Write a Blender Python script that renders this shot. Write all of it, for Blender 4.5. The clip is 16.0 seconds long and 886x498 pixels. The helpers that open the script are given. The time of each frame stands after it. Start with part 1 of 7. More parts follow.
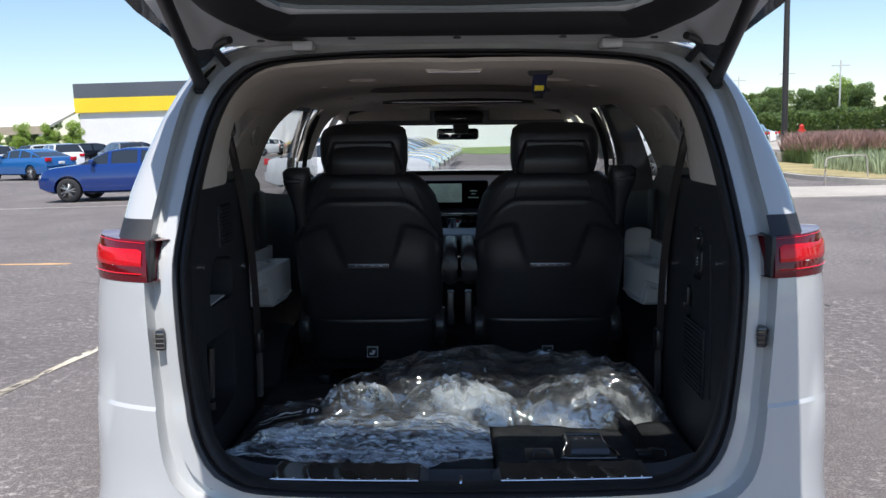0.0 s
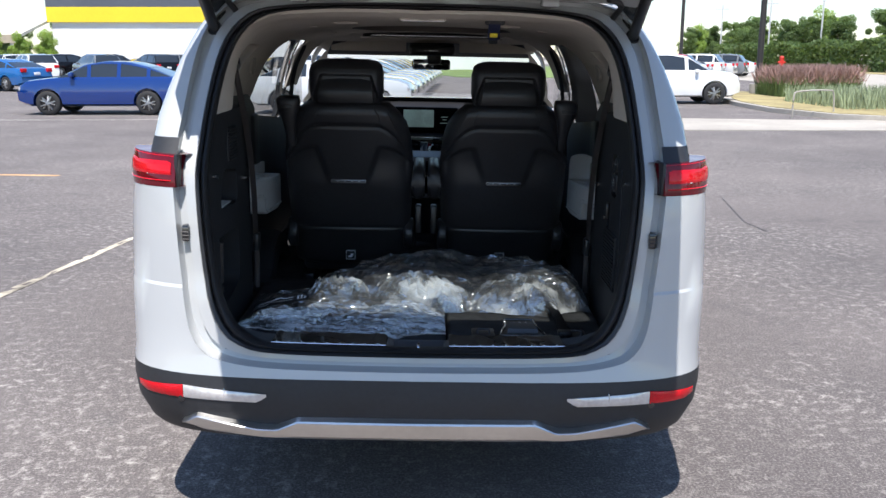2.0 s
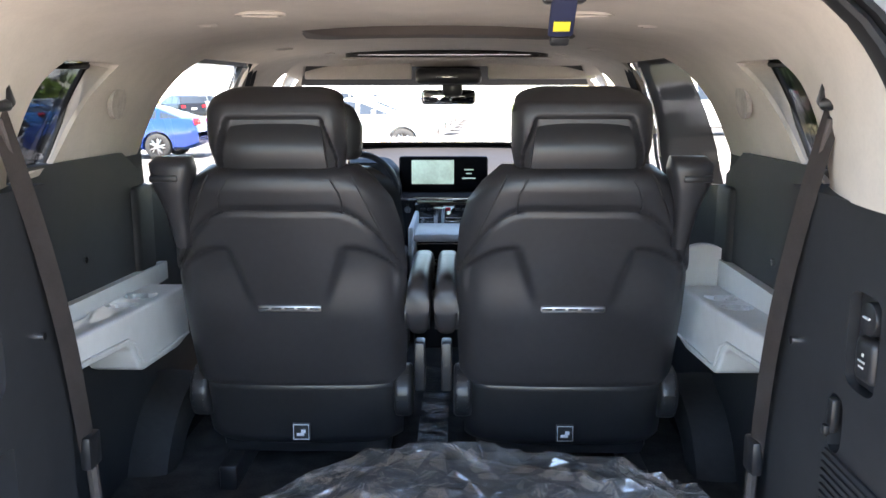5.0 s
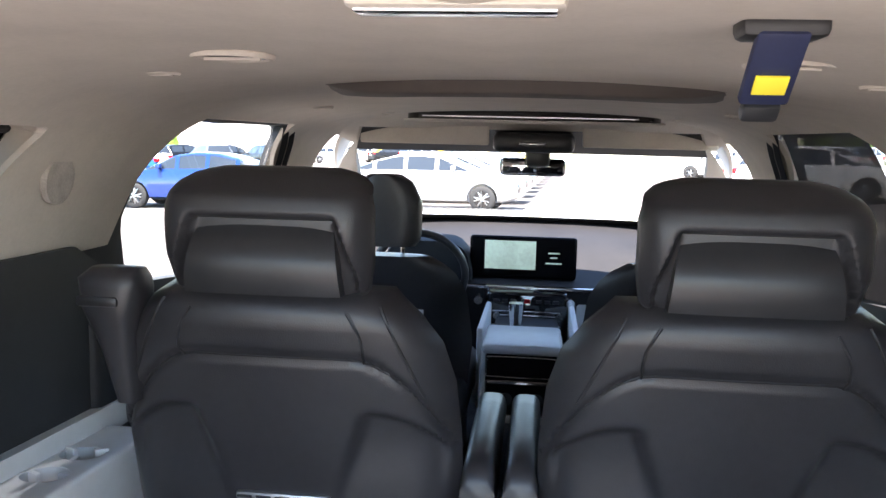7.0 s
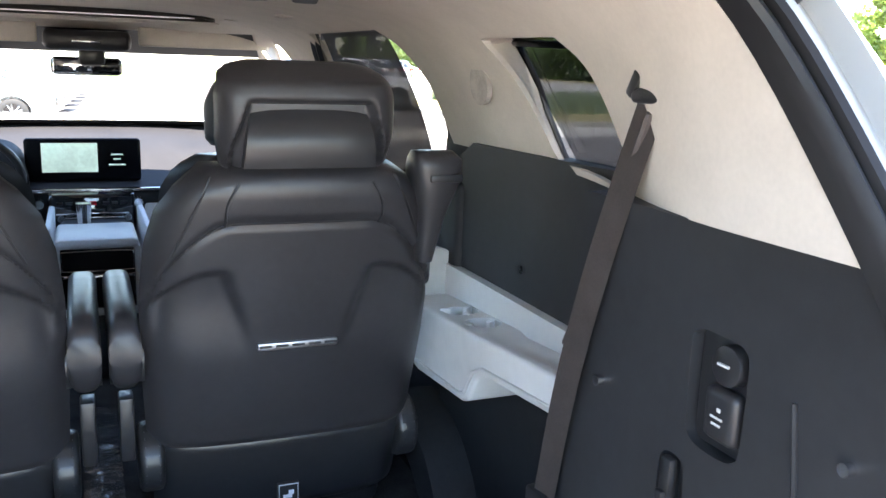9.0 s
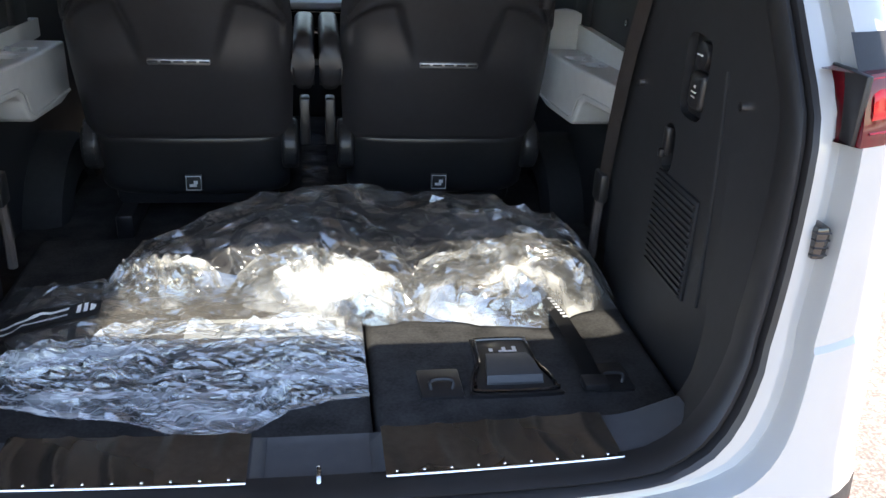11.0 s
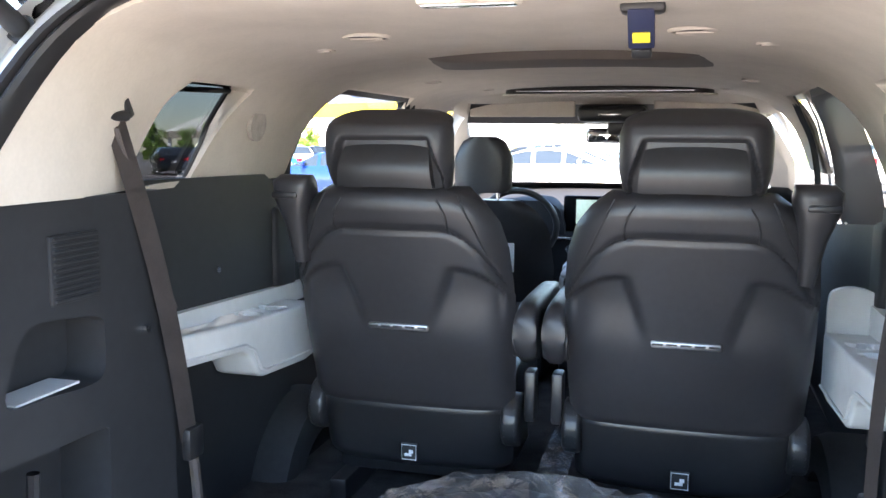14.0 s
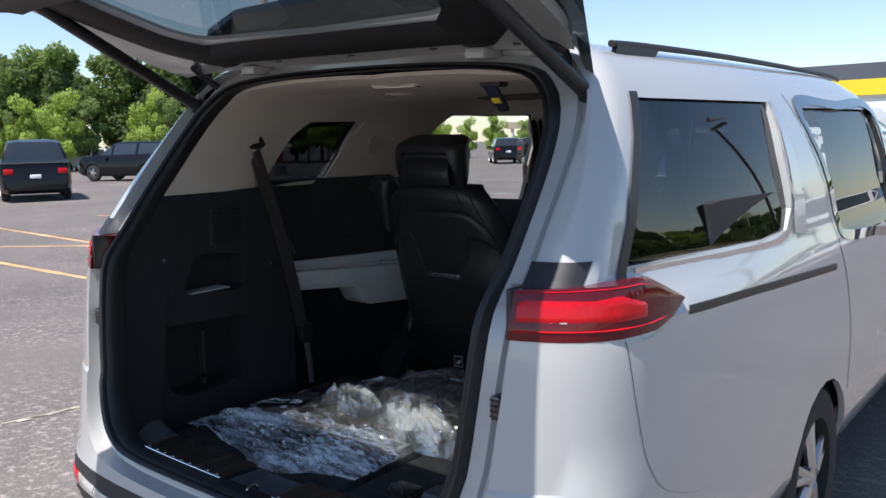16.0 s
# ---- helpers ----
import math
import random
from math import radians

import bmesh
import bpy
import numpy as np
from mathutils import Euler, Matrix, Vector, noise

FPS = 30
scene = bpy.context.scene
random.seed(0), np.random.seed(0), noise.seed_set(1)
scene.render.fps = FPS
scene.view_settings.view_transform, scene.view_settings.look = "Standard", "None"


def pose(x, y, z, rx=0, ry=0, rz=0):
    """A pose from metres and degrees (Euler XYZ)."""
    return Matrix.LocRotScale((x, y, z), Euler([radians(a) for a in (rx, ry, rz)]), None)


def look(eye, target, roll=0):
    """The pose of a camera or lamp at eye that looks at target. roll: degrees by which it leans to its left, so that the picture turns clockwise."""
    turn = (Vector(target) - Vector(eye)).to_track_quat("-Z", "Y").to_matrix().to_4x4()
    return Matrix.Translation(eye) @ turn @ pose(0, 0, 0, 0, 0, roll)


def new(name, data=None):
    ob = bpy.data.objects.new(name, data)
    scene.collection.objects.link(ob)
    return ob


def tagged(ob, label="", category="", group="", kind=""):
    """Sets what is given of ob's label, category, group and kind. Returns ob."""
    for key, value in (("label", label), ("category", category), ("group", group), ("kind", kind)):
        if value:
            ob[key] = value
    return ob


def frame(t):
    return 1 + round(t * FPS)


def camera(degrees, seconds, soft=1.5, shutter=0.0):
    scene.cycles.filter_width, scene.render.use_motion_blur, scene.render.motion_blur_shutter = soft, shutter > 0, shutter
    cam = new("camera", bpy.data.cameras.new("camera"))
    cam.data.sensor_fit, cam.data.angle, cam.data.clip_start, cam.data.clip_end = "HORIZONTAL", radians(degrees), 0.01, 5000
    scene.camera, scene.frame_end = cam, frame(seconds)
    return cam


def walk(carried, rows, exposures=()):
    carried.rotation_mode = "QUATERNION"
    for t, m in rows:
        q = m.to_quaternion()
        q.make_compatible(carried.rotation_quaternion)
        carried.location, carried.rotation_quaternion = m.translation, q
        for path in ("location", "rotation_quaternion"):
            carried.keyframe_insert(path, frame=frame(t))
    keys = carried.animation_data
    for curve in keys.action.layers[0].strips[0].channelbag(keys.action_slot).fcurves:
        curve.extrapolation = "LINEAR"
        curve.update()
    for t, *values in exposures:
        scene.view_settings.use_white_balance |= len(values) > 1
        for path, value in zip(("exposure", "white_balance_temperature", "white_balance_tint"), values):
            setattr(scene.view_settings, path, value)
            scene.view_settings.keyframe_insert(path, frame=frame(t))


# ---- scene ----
cam = camera(54.5, 16.0)
PATH = [
    (0, (-0.016, -2.013, 1.47), (-0.039, -0.032, 1.194), -0.5),
    (0.5, (0.037, -2.3, 1.545), (0.058, -0.319, 1.272), 0.1),
    (1, (0.105, -2.489, 1.549), (0.101, -0.513, 1.241), -0.1),
    (1.5, (0.049, -2.607, 1.542), (0.065, -0.647, 1.145), 0.6),
    (2, (0.032, -2.629, 1.541), (0.063, -0.681, 1.09), 1.2),
    (2.5, (0.067, -2.518, 1.535), (0.084, -0.573, 1.071), 1.0),
    (3, (0.069, -2.234, 1.508), (0.076, -0.293, 1.023), 0.6),
    (3.5, (0.033, -1.884, 1.517), (0.053, 0.06, 1.046), -0.4),
    (4, (0.071, -1.486, 1.509), (0.082, 0.465, 1.068), 0.1),
    (4.5, (0.062, -1.104, 1.474), (0.124, 0.849, 1.046), 0.4),
    (5, (0.089, -0.772, 1.496), (0.045, 1.192, 1.122), -0.1),
    (5.2, (0.11, -0.618, 1.526), (-0.067, 1.338, 1.151), -0.0),
    (7.5, (0.017, 0.022, 1.55), (-0.209, 1.995, 1.313), 1.4),
    (8, (-0.171, 0.026, 1.555), (0.02, 1.998, 1.283), 1.4),
    (8.5, (-0.097, -0.114, 1.546), (0.387, 1.801, 1.234), 1.4),
    (9, (-0.008, -0.279, 1.497), (0.752, 1.523, 1.076), 2.0),
    (9.2, (-0.022, -0.345, 1.485), (0.841, 1.394, 1.003), 2.2),
    (11.3, (0.02, -1.065, 1.448), (0.091, 0.752, 0.614), 1.9),
    (11.5, (0.083, -1.096, 1.453), (-0.01, 0.722, 0.625), 1.2),
    (12, (0.259, -1.114, 1.444), (-0.223, 0.671, 0.681), -0.6),
    (12.5, (0.297, -1.076, 1.431), (-0.325, 0.719, 0.806), -1.9),
    (13, (0.25, -0.94, 1.438), (-0.149, 0.968, 0.991), -1.1),
    (13.5, (0.202, -0.768, 1.447), (-0.021, 1.197, 1.153), -2.0),
    (14, (0.346, -0.734, 1.426), (-0.182, 1.177, 1.168), 0.4),
    (14.5, (0.607, -0.811, 1.438), (-0.251, 0.981, 1.209), 0.5),
    (15, (0.899, -1.0, 1.48), (-0.145, 0.684, 1.203), 0.2),
    (15.5, (1.35, -1.099, 1.509), (0.172, 0.494, 1.232), -0.4),
    (16, (1.74, -1.314, 1.528), (0.519, 0.244, 1.244), -0.7),
]
# the van leans a little against the level ground
VAN = pose(0, 0, 0.07, 0.34, 1.18, 0)
walk(cam, [(t, VAN @ look(eye, target, roll)) for t, eye, target, roll in PATH],
     exposures=[(0, 0.45, 6300, 12), (1.2, 0.48, 6300, 12), (2.0, 0.70, 6300, 12), (3.0, 0.78, 6250, 12), (4.0, 1.6, 6050, 11), (4.5, 2.85, 6600, 13), (5.0, 3.5, 7050, 14), (7.5, 3.1, 6850, 15),
                (8.0, 3.0, 6850, 15), (8.5, 3.5, 7000, 14), (9.2, 3.75, 6950, 13), (11.3, 2.2, 7500, 15), (12.0, 2.0, 7200, 14), (12.5, 1.65, 6500, 13), (13.0, 2.3, 6550, 12), (13.5, 3.35, 6700, 13),
                (14.0, 3.75, 6850, 13), (14.5, 3.25, 6700, 12), (15.0, 2.45, 6850, 11), (15.5, 1.40, 6700, 12), (16.0, 0.55, 6500, 13)])

# ---------------- world, sun ----------------
SUN_DIR = Vector((-0.055, -0.40, 0.91)).normalized()
world = bpy.data.worlds.new("sky")
scene.world = world
world.use_nodes = True
wn = world.node_tree.nodes
sky = wn.new("ShaderNodeTexSky")
sky.sky_type = 'NISHITA'
sky.sun_disc = False
sky.sun_elevation = math.asin(SUN_DIR.z)
sky.sun_rotation = math.atan2(SUN_DIR.x, SUN_DIR.y)
sky.air_density, sky.dust_density, sky.ozone_density = 1.0, 0.25, 4.0
wn["Background"].inputs[1].default_value = 0.125
tone = wn.new("ShaderNodeMix")
tone.data_type, tone.blend_type = 'RGBA', 'MULTIPLY'
tone.inputs[0].default_value = 1.0
tone.inputs[7].default_value = (1.03, 1.0, 0.95, 1)
world.node_tree.links.new(sky.outputs[0], tone.inputs[6])
world.node_tree.links.new(tone.outputs[2], wn["Background"].inputs[0])
sun_data = bpy.data.lights.new("sun", 'SUN')
sun_data.energy, sun_data.angle, sun_data.color = 4.8, radians(0.53), (1.0, 0.95, 0.88)
sun = new("sun", sun_data)
sun.matrix_world = Matrix.Translation((0, 0, 30)) @ SUN_DIR.to_track_quat("Z", "Y").to_matrix().to_4x4()


# ---------------- materials ----------------
def mat(name, color, rough=0.5, metal=0.0, var=0.08, scale=20.0, bump=0.0, bump_scale=200.0, coat=0.0, spec=0.5, rvar=0.1, emit=0.0):
    m = bpy.data.materials.new(name)
    m.use_nodes = True
    nt = m.node_tree
    n, l = nt.nodes, nt.links
    p = n["Principled BSDF"]
    p.inputs["Roughness"].default_value = rough
    p.inputs["Metallic"].default_value = metal
    p.inputs["Coat Weight"].default_value = coat
    p.inputs["Coat Roughness"].default_value = 0.03
    p.inputs["Specular IOR Level"].default_value = spec
    tc = n.new("ShaderNodeTexCoord")
    a = n.new("ShaderNodeTexNoise")
    a.inputs["Scale"].default_value = scale
    a.inputs["Detail"].default_value = 6.0
    l.new(tc.outputs["Object"], a.inputs["Vector"])
    b = n.new("ShaderNodeTexNoise")
    b.inputs["Scale"].default_value = scale * 0.09
    b.inputs["Detail"].default_value = 3.0
    l.new(tc.outputs["Object"], b.inputs["Vector"])
    mx = n.new("ShaderNodeMath")
    mx.operation = 'MULTIPLY_ADD'
    l.new(a.outputs[0], mx.inputs[0])
    mx.inputs[1].default_value = 0.6
    l.new(b.outputs[0], mx.inputs[2])
    r = n.new("ShaderNodeValToRGB")
    r.color_ramp.elements[0].position, r.color_ramp.elements[1].position = 0.55, 1.05
    lo = [max(0, c * (1 - var)) for c in color]
    hi = [min(1, c * (1 + var)) for c in color]
    r.color_ramp.elements[0].color, r.color_ramp.elements[1].color = (*lo, 1), (*hi, 1)
    l.new(mx.outputs[0], r.inputs[0])
    l.new(r.outputs[0], p.inputs["Base Color"])
    if rvar:
        rr = n.new("ShaderNodeMapRange")
        rr.inputs["To Min"].default_value = max(0.0, rough - rvar)
        rr.inputs["To Max"].default_value = min(1.0, rough + rvar)
        l.new(b.outputs[0], rr.inputs[0])
        l.new(rr.outputs[0], p.inputs["Roughness"])
    if bump:
        c = n.new("ShaderNodeTexNoise")
        c.inputs["Scale"].default_value = bump_scale
        c.inputs["Detail"].default_value = 3.0
        l.new(tc.outputs["Object"], c.inputs["Vector"])
        bp = n.new("ShaderNodeBump")
        bp.inputs["Strength"].default_value = bump
        bp.inputs["Distance"].default_value = 0.4 / bump_scale
        l.new(c.outputs[0], bp.inputs["Height"])
        l.new(bp.outputs[0], p.inputs["Normal"])
    if emit:
        p.inputs["Emission Strength"].default_value = emit
        l.new(r.outputs[0], p.inputs["Emission Color"])
    return m


def schlick(n, l, gloss=1.0, f0=0.045, normal=None):
    """The share of mirrored light of a thin sheet, seen from either side."""
    lw = n.new("ShaderNodeLayerWeight")
    lw.inputs["Blend"].default_value = 0.5
    if normal is not None:
        l.new(normal, lw.inputs["Normal"])
    pw = n.new("ShaderNodeMath")
    pw.operation = 'POWER'
    pw.inputs[1].default_value = 5.0
    l.new(lw.outputs["Facing"], pw.inputs[0])
    k = n.new("ShaderNodeMath")
    k.operation = 'MULTIPLY_ADD'
    k.inputs[1].default_value, k.inputs[2].default_value = (1 - f0) * gloss, f0 * gloss
    l.new(pw.outputs[0], k.inputs[0])
    return k.outputs[0]


def glass_mat(name, tint, gloss_rough=0.0, gloss=1.0, f0=0.045):
    m = bpy.data.materials.new(name)
    m.use_nodes = True
    n, l = m.node_tree.nodes, m.node_tree.links
    n.remove(n["Principled BSDF"])
    out = n["Material Output"]
    tr = n.new("ShaderNodeBsdfTransparent")
    tr.inputs[0].default_value = (*tint, 1)
    g = n.new("ShaderNodeBsdfGlossy")
    g.inputs["Roughness"].default_value = gloss_rough
    mx = n.new("ShaderNodeMixShader")
    l.new(schlick(n, l, gloss, f0), mx.inputs[0])
    l.new(tr.outputs[0], mx.inputs[1])
    l.new(g.outputs[0], mx.inputs[2])
    l.new(mx.outputs[0], out.inputs["Surface"])
    return m


M_WHITE = mat("pearl white paint", (0.455, 0.465, 0.465), 0.22, var=0.015, scale=4, coat=1.0, rvar=0.02)
M_BLACKPL = mat("black bumper plastic", (0.020, 0.021, 0.024), 0.55, var=0.2, scale=60, bump=0.25, bump_scale=500)
M_TRIM = mat("black cabin plastic", (0.027, 0.028, 0.031), 0.55, var=0.15, scale=40, bump=0.25, bump_scale=700, spec=0.3)
M_CARPET = mat("black carpet", (0.046, 0.046, 0.047), 0.95, var=0.4, scale=160, bump=0.8, bump_scale=500, spec=0.1)
M_GATETRIM = mat("black gate plastic", (0.020, 0.020, 0.022), 0.6, var=0.15, scale=40, bump=0.2, bump_scale=700, spec=0.3)
M_RUBBER = mat("black rubber", (0.02, 0.02, 0.022), 0.45, var=0.2, scale=30)
M_LINER = mat("beige headliner cloth", (0.62, 0.56, 0.49), 0.95, var=0.05, scale=120, bump=0.3, bump_scale=900, spec=0.1)
M_LEATHER = mat("black leather", (0.029, 0.028, 0.031), 0.37, var=0.15, scale=60, bump=0.35, bump_scale=420, rvar=0.06)
M_SILL = mat("grey-black sill plastic", (0.075, 0.079, 0.086), 0.45, var=0.12, scale=40, bump=0.25, bump_scale=700)
M_SEATPL = mat("black seat plastic", (0.022, 0.022, 0.024), 0.34, var=0.15, scale=60, bump=0.15, bump_scale=500)
M_GREYPL = mat("pale grey plastic", (0.68, 0.68, 0.67), 0.45, var=0.06, scale=25, bump=0.1, bump_scale=400)
M_CHROME = mat("satin chrome", (0.75, 0.75, 0.76), 0.18, metal=1.0, var=0.03, scale=50, rvar=0.05)
M_STEEL = mat("brushed skid plate", (0.66, 0.65, 0.63), 0.30, metal=1.0, var=0.06, scale=40, rvar=0.06)
M_BAR = mat("dull steel", (0.34, 0.34, 0.35), 0.40, metal=1.0, var=0.06, scale=40, rvar=0.06)
M_SATIN = mat("satin silver paint", (0.60, 0.61, 0.62), 0.28, metal=0.5, var=0.02, scale=6, coat=0.6, rvar=0.03)
M_RED = mat("red lamp lens", (0.55, 0.005, 0.012), 0.14, var=0.2, scale=90, coat=0.25, spec=0.3, rvar=0.02)
M_DARKRED = mat("dark red lamp lens", (0.105, 0.003, 0.008), 0.07, var=0.2, scale=90, coat=0.15, spec=0.4, rvar=0.02)
M_CLEARLENS = mat("clear lamp lens", (0.6, 0.58, 0.57), 0.12, metal=0.4, var=0.25, scale=60, coat=1.0)
M_GLOSSBLK = mat("gloss black", (0.012, 0.012, 0.014), 0.06, var=0.1, scale=20, coat=1.0, rvar=0.02)
M_TYRE = mat("tyre rubber", (0.022, 0.022, 0.023), 0.8, var=0.3, scale=50, bump=0.3, bump_scale=200)
M_RIM = mat("alloy rim", (0.55, 0.55, 0.56), 0.3, metal=0.9, var=0.08, scale=40)
M_BELT = mat("brown grey webbing", (0.085, 0.07, 0.066), 0.75, var=0.15, scale=300, bump=0.4, bump_scale=900)
M_NAVY = mat("navy strap", (0.015, 0.02, 0.06), 0.6, var=0.1, scale=200)
M_YELLOW = mat("yellow paper", (0.9, 0.72, 0.05), 0.6, var=0.05)
M_WHITEP = mat("white print", (0.85, 0.85, 0.85), 0.6, var=0.03)
M_PRIVACY = glass_mat("privacy glass", (0.12, 0.135, 0.15), f0=0.08)
M_GATEGLASS = glass_mat("green tinted gate glass", (0.30, 0.32, 0.31))
M_CLEAR = glass_mat("clear glass", (0.86, 0.89, 0.88))
M_SCREEN = mat("map screen", (0.55, 0.72, 0.62), 0.3, var=0.15, scale=60, emit=0.05)


def shade_mat():
    """Woven sun shade: a fine mesh that lets a third of the light through."""
    m = glass_mat("sun shade mesh", (0.24, 0.24, 0.25), 0.4, 0.15)
    return m


M_SHADE = shade_mat()
M_DARKSHADE = glass_mat("dense sun shade mesh", (0.02, 0.02, 0.021), 0.4, 0.25)


def film_mat(name, stretch, cells, bump, milk_lo, milk_hi, crease, tint, f0=0.12, scale=5.0):
    """Thin clear plastic film: crossing creases that mirror the sky, milky where it lies in layers."""
    m = bpy.data.materials.new(name)
    m.use_nodes = True
    n, l = m.node_tree.nodes, m.node_tree.links
    p = n["Principled BSDF"]
    p.inputs["Base Color"].default_value = (*tint, 1)
    p.inputs["Roughness"].default_value = 0.25
    tr = n.new("ShaderNodeBsdfTransparent")
    tr.inputs[0].default_value = (0.93, 0.94, 0.95, 1)
    g = n.new("ShaderNodeBsdfGlossy")
    g.inputs["Roughness"].default_value = 0.06
    tc = n.new("ShaderNodeTexCoord")
    mp = n.new("ShaderNodeMapping")
    mp.inputs["Scale"].default_value = stretch
    mp.inputs["Rotation"].default_value = (0, 0, 0.22)
    l.new(tc.outputs["Object"], mp.inputs[0])

    def math_node(op, a, b=None, c=None):
        x = n.new("ShaderNodeMath")
        x.operation = op
        x.use_clamp = op == 'MULTIPLY_ADD'
        for k, v in enumerate((a, b, c)):
            if v is None:
                continue
            if isinstance(v, float):
                x.inputs[k].default_value = v
            else:
                l.new(v, x.inputs[k])
        return x.outputs[0]

    def nz(sc, detail):
        x = n.new("ShaderNodeTexNoise")
        x.inputs["Scale"].default_value, x.inputs["Detail"].default_value = sc, detail
        l.new(mp.outputs[0], x.inputs["Vector"])
        return x
    warp = n.new("ShaderNodeMix")
    warp.data_type, warp.blend_type = 'RGBA', 'LINEAR_LIGHT'
    warp.inputs[0].default_value = 0.10
    l.new(mp.outputs[0], warp.inputs[6])
    l.new(nz(4.0, 3.0).outputs["Color"], warp.inputs[7])
    height, lines = None, None
    for sc, share, thin in ((cells, 1.0, 0.020), (cells * 2.1, 0.5, 0.018), (cells * 4.7, 0.25, 0.022)):
        v = n.new("ShaderNodeTexNoise")
        v.inputs["Scale"].default_value, v.inputs["Detail"].default_value, v.inputs["Distortion"].default_value = sc, 1.2, 0.5
        l.new(warp.outputs[2], v.inputs["Vector"])
        d = math_node('ABSOLUTE', math_node('SUBTRACT', v.outputs[0], 0.5))
        h = math_node('MULTIPLY', d, share)
        height = h if height is None else math_node('ADD', height, h)
        r = n.new("ShaderNodeMapRange")
        r.inputs["From Min"].default_value, r.inputs["From Max"].default_value = 0.0, thin
        r.inputs["To Min"].default_value, r.inputs["To Max"].default_value = 1.0, 0.0
        l.new(d, r.inputs[0])
        lines = r.outputs[0] if lines is None else math_node('MAXIMUM', lines, r.outputs[0])
    bp = n.new("ShaderNodeBump")
    bp.inputs["Strength"].default_value = 1.0
    bp.inputs["Distance"].default_value = bump
    l.new(height, bp.inputs["Height"])
    for sh in (g, p):
        l.new(bp.outputs[0], sh.inputs["Normal"])
    m1 = n.new("ShaderNodeMixShader")
    l.new(schlick(n, l, 1.0, f0, bp.outputs[0]), m1.inputs[0])
    l.new(tr.outputs[0], m1.inputs[1])
    l.new(g.outputs[0], m1.inputs[2])
    rp = n.new("ShaderNodeMapRange")
    rp.inputs["From Min"].default_value, rp.inputs["From Max"].default_value = 0.50, 0.63
    rp.inputs["To Min"].default_value, rp.inputs["To Max"].default_value = milk_lo, milk_hi
    l.new(nz(scale, 5.0).outputs[0], rp.inputs[0])
    patch = nz(scale * 2.2, 2.0).outputs[0]
    milk = math_node('MULTIPLY_ADD', math_node('MULTIPLY', lines, patch), crease, rp.outputs[0])
    m2 = n.new("ShaderNodeMixShader")
    l.new(milk, m2.inputs[0])
    l.new(m1.outputs[0], m2.inputs[1])
    l.new(p.outputs[0], m2.inputs[2])
    l.new(m2.outputs[0], n["Material Output"].inputs["Surface"])
    return m


M_FILM = film_mat("clear plastic film", (1.0, 1.6, 1.0), 4.0, 0.025, 0.02, 0.09, 0.16, (0.85, 0.87, 0.88), 0.20, 3.0)
M_PUFF = film_mat("milky folded film", (1.0, 2.2, 1.0), 4.5, 0.025, 0.04, 0.66, 0.16, (0.94, 0.93, 0.89), 0.22, 5.0)
M_SHEET = film_mat("flat plastic bag film", (0.45, 3.0, 1.0), 6.0, 0.025, 0.04, 0.42, 0.6, (0.88, 0.92, 0.97), 0.24, 6.0)


# ---------------- mesh helpers ----------------
def thing(name, label, category, m=None, group="", kind=""):
    ob = new(name)
    ob.empty_display_size = 0.1
    if m is not None:
        ob.matrix_basis = m
    return tagged(ob, label, category, group, kind)


def finish(bm, name, material, angle=35):
    bmesh.ops.recalc_face_normals(bm, faces=bm.faces[:])
    me = bpy.data.meshes.new(name)
    bm.to_mesh(me)
    bm.free()
    for mt in (material if isinstance(material, (list, tuple)) else [material]):
        me.materials.append(mt)
    me.polygons.foreach_set("use_smooth", [True] * len(me.polygons))
    me.set_sharp_from_angle(angle=radians(angle))
    return me


def part(name, bm, material, parent, label="", angle=35, m=None):
    ob = new(name, finish(bm, name, material, angle) if not isinstance(bm, bpy.types.Mesh) else bm)
    ob.parent = parent
    if m is not None:
        ob.matrix_basis = m
    return tagged(ob, label)


def solo(name, bm, material, label, category, m=None, group="", kind="", angle=35):
    ob = new(name, finish(bm, name, material, angle))
    if m is not None:
        ob.matrix_basis = m
    return tagged(ob, label, category, group, kind)


def box(bm, lo, hi, bevel=0.0, seg=2):
    c = [(a + b) / 2 for a, b in zip(lo, hi)]
    s = [b - a for a, b in zip(lo, hi)]
    g = bmesh.ops.create_cube(bm, size=1.0, matrix=Matrix.Translation(c) @ Matrix.Diagonal((*s, 1)))
    if bevel:
        es = list({e for v in g["verts"] for e in v.link_edges})
        bmesh.ops.bevel(bm, geom=es, offset=min(bevel, min(s) * 0.49), segments=seg, profile=0.5, affect='EDGES')
    return bm


def boxm(lo, hi, bevel=0.0, seg=2):
    return box(bmesh.new(), lo, hi, bevel, seg)


def cyl(bm, a, b, r, seg=16, r2=None):
    a, b = Vector(a), Vector(b)
    d = b - a
    m = Matrix.Translation((a + b) / 2) @ d.to_track_quat("Z", "Y").to_matrix().to_4x4()
    bmesh.ops.create_cone(bm, cap_ends=True, segments=seg, radius1=r, radius2=r if r2 is None else r2, depth=d.length, matrix=m)
    return bm


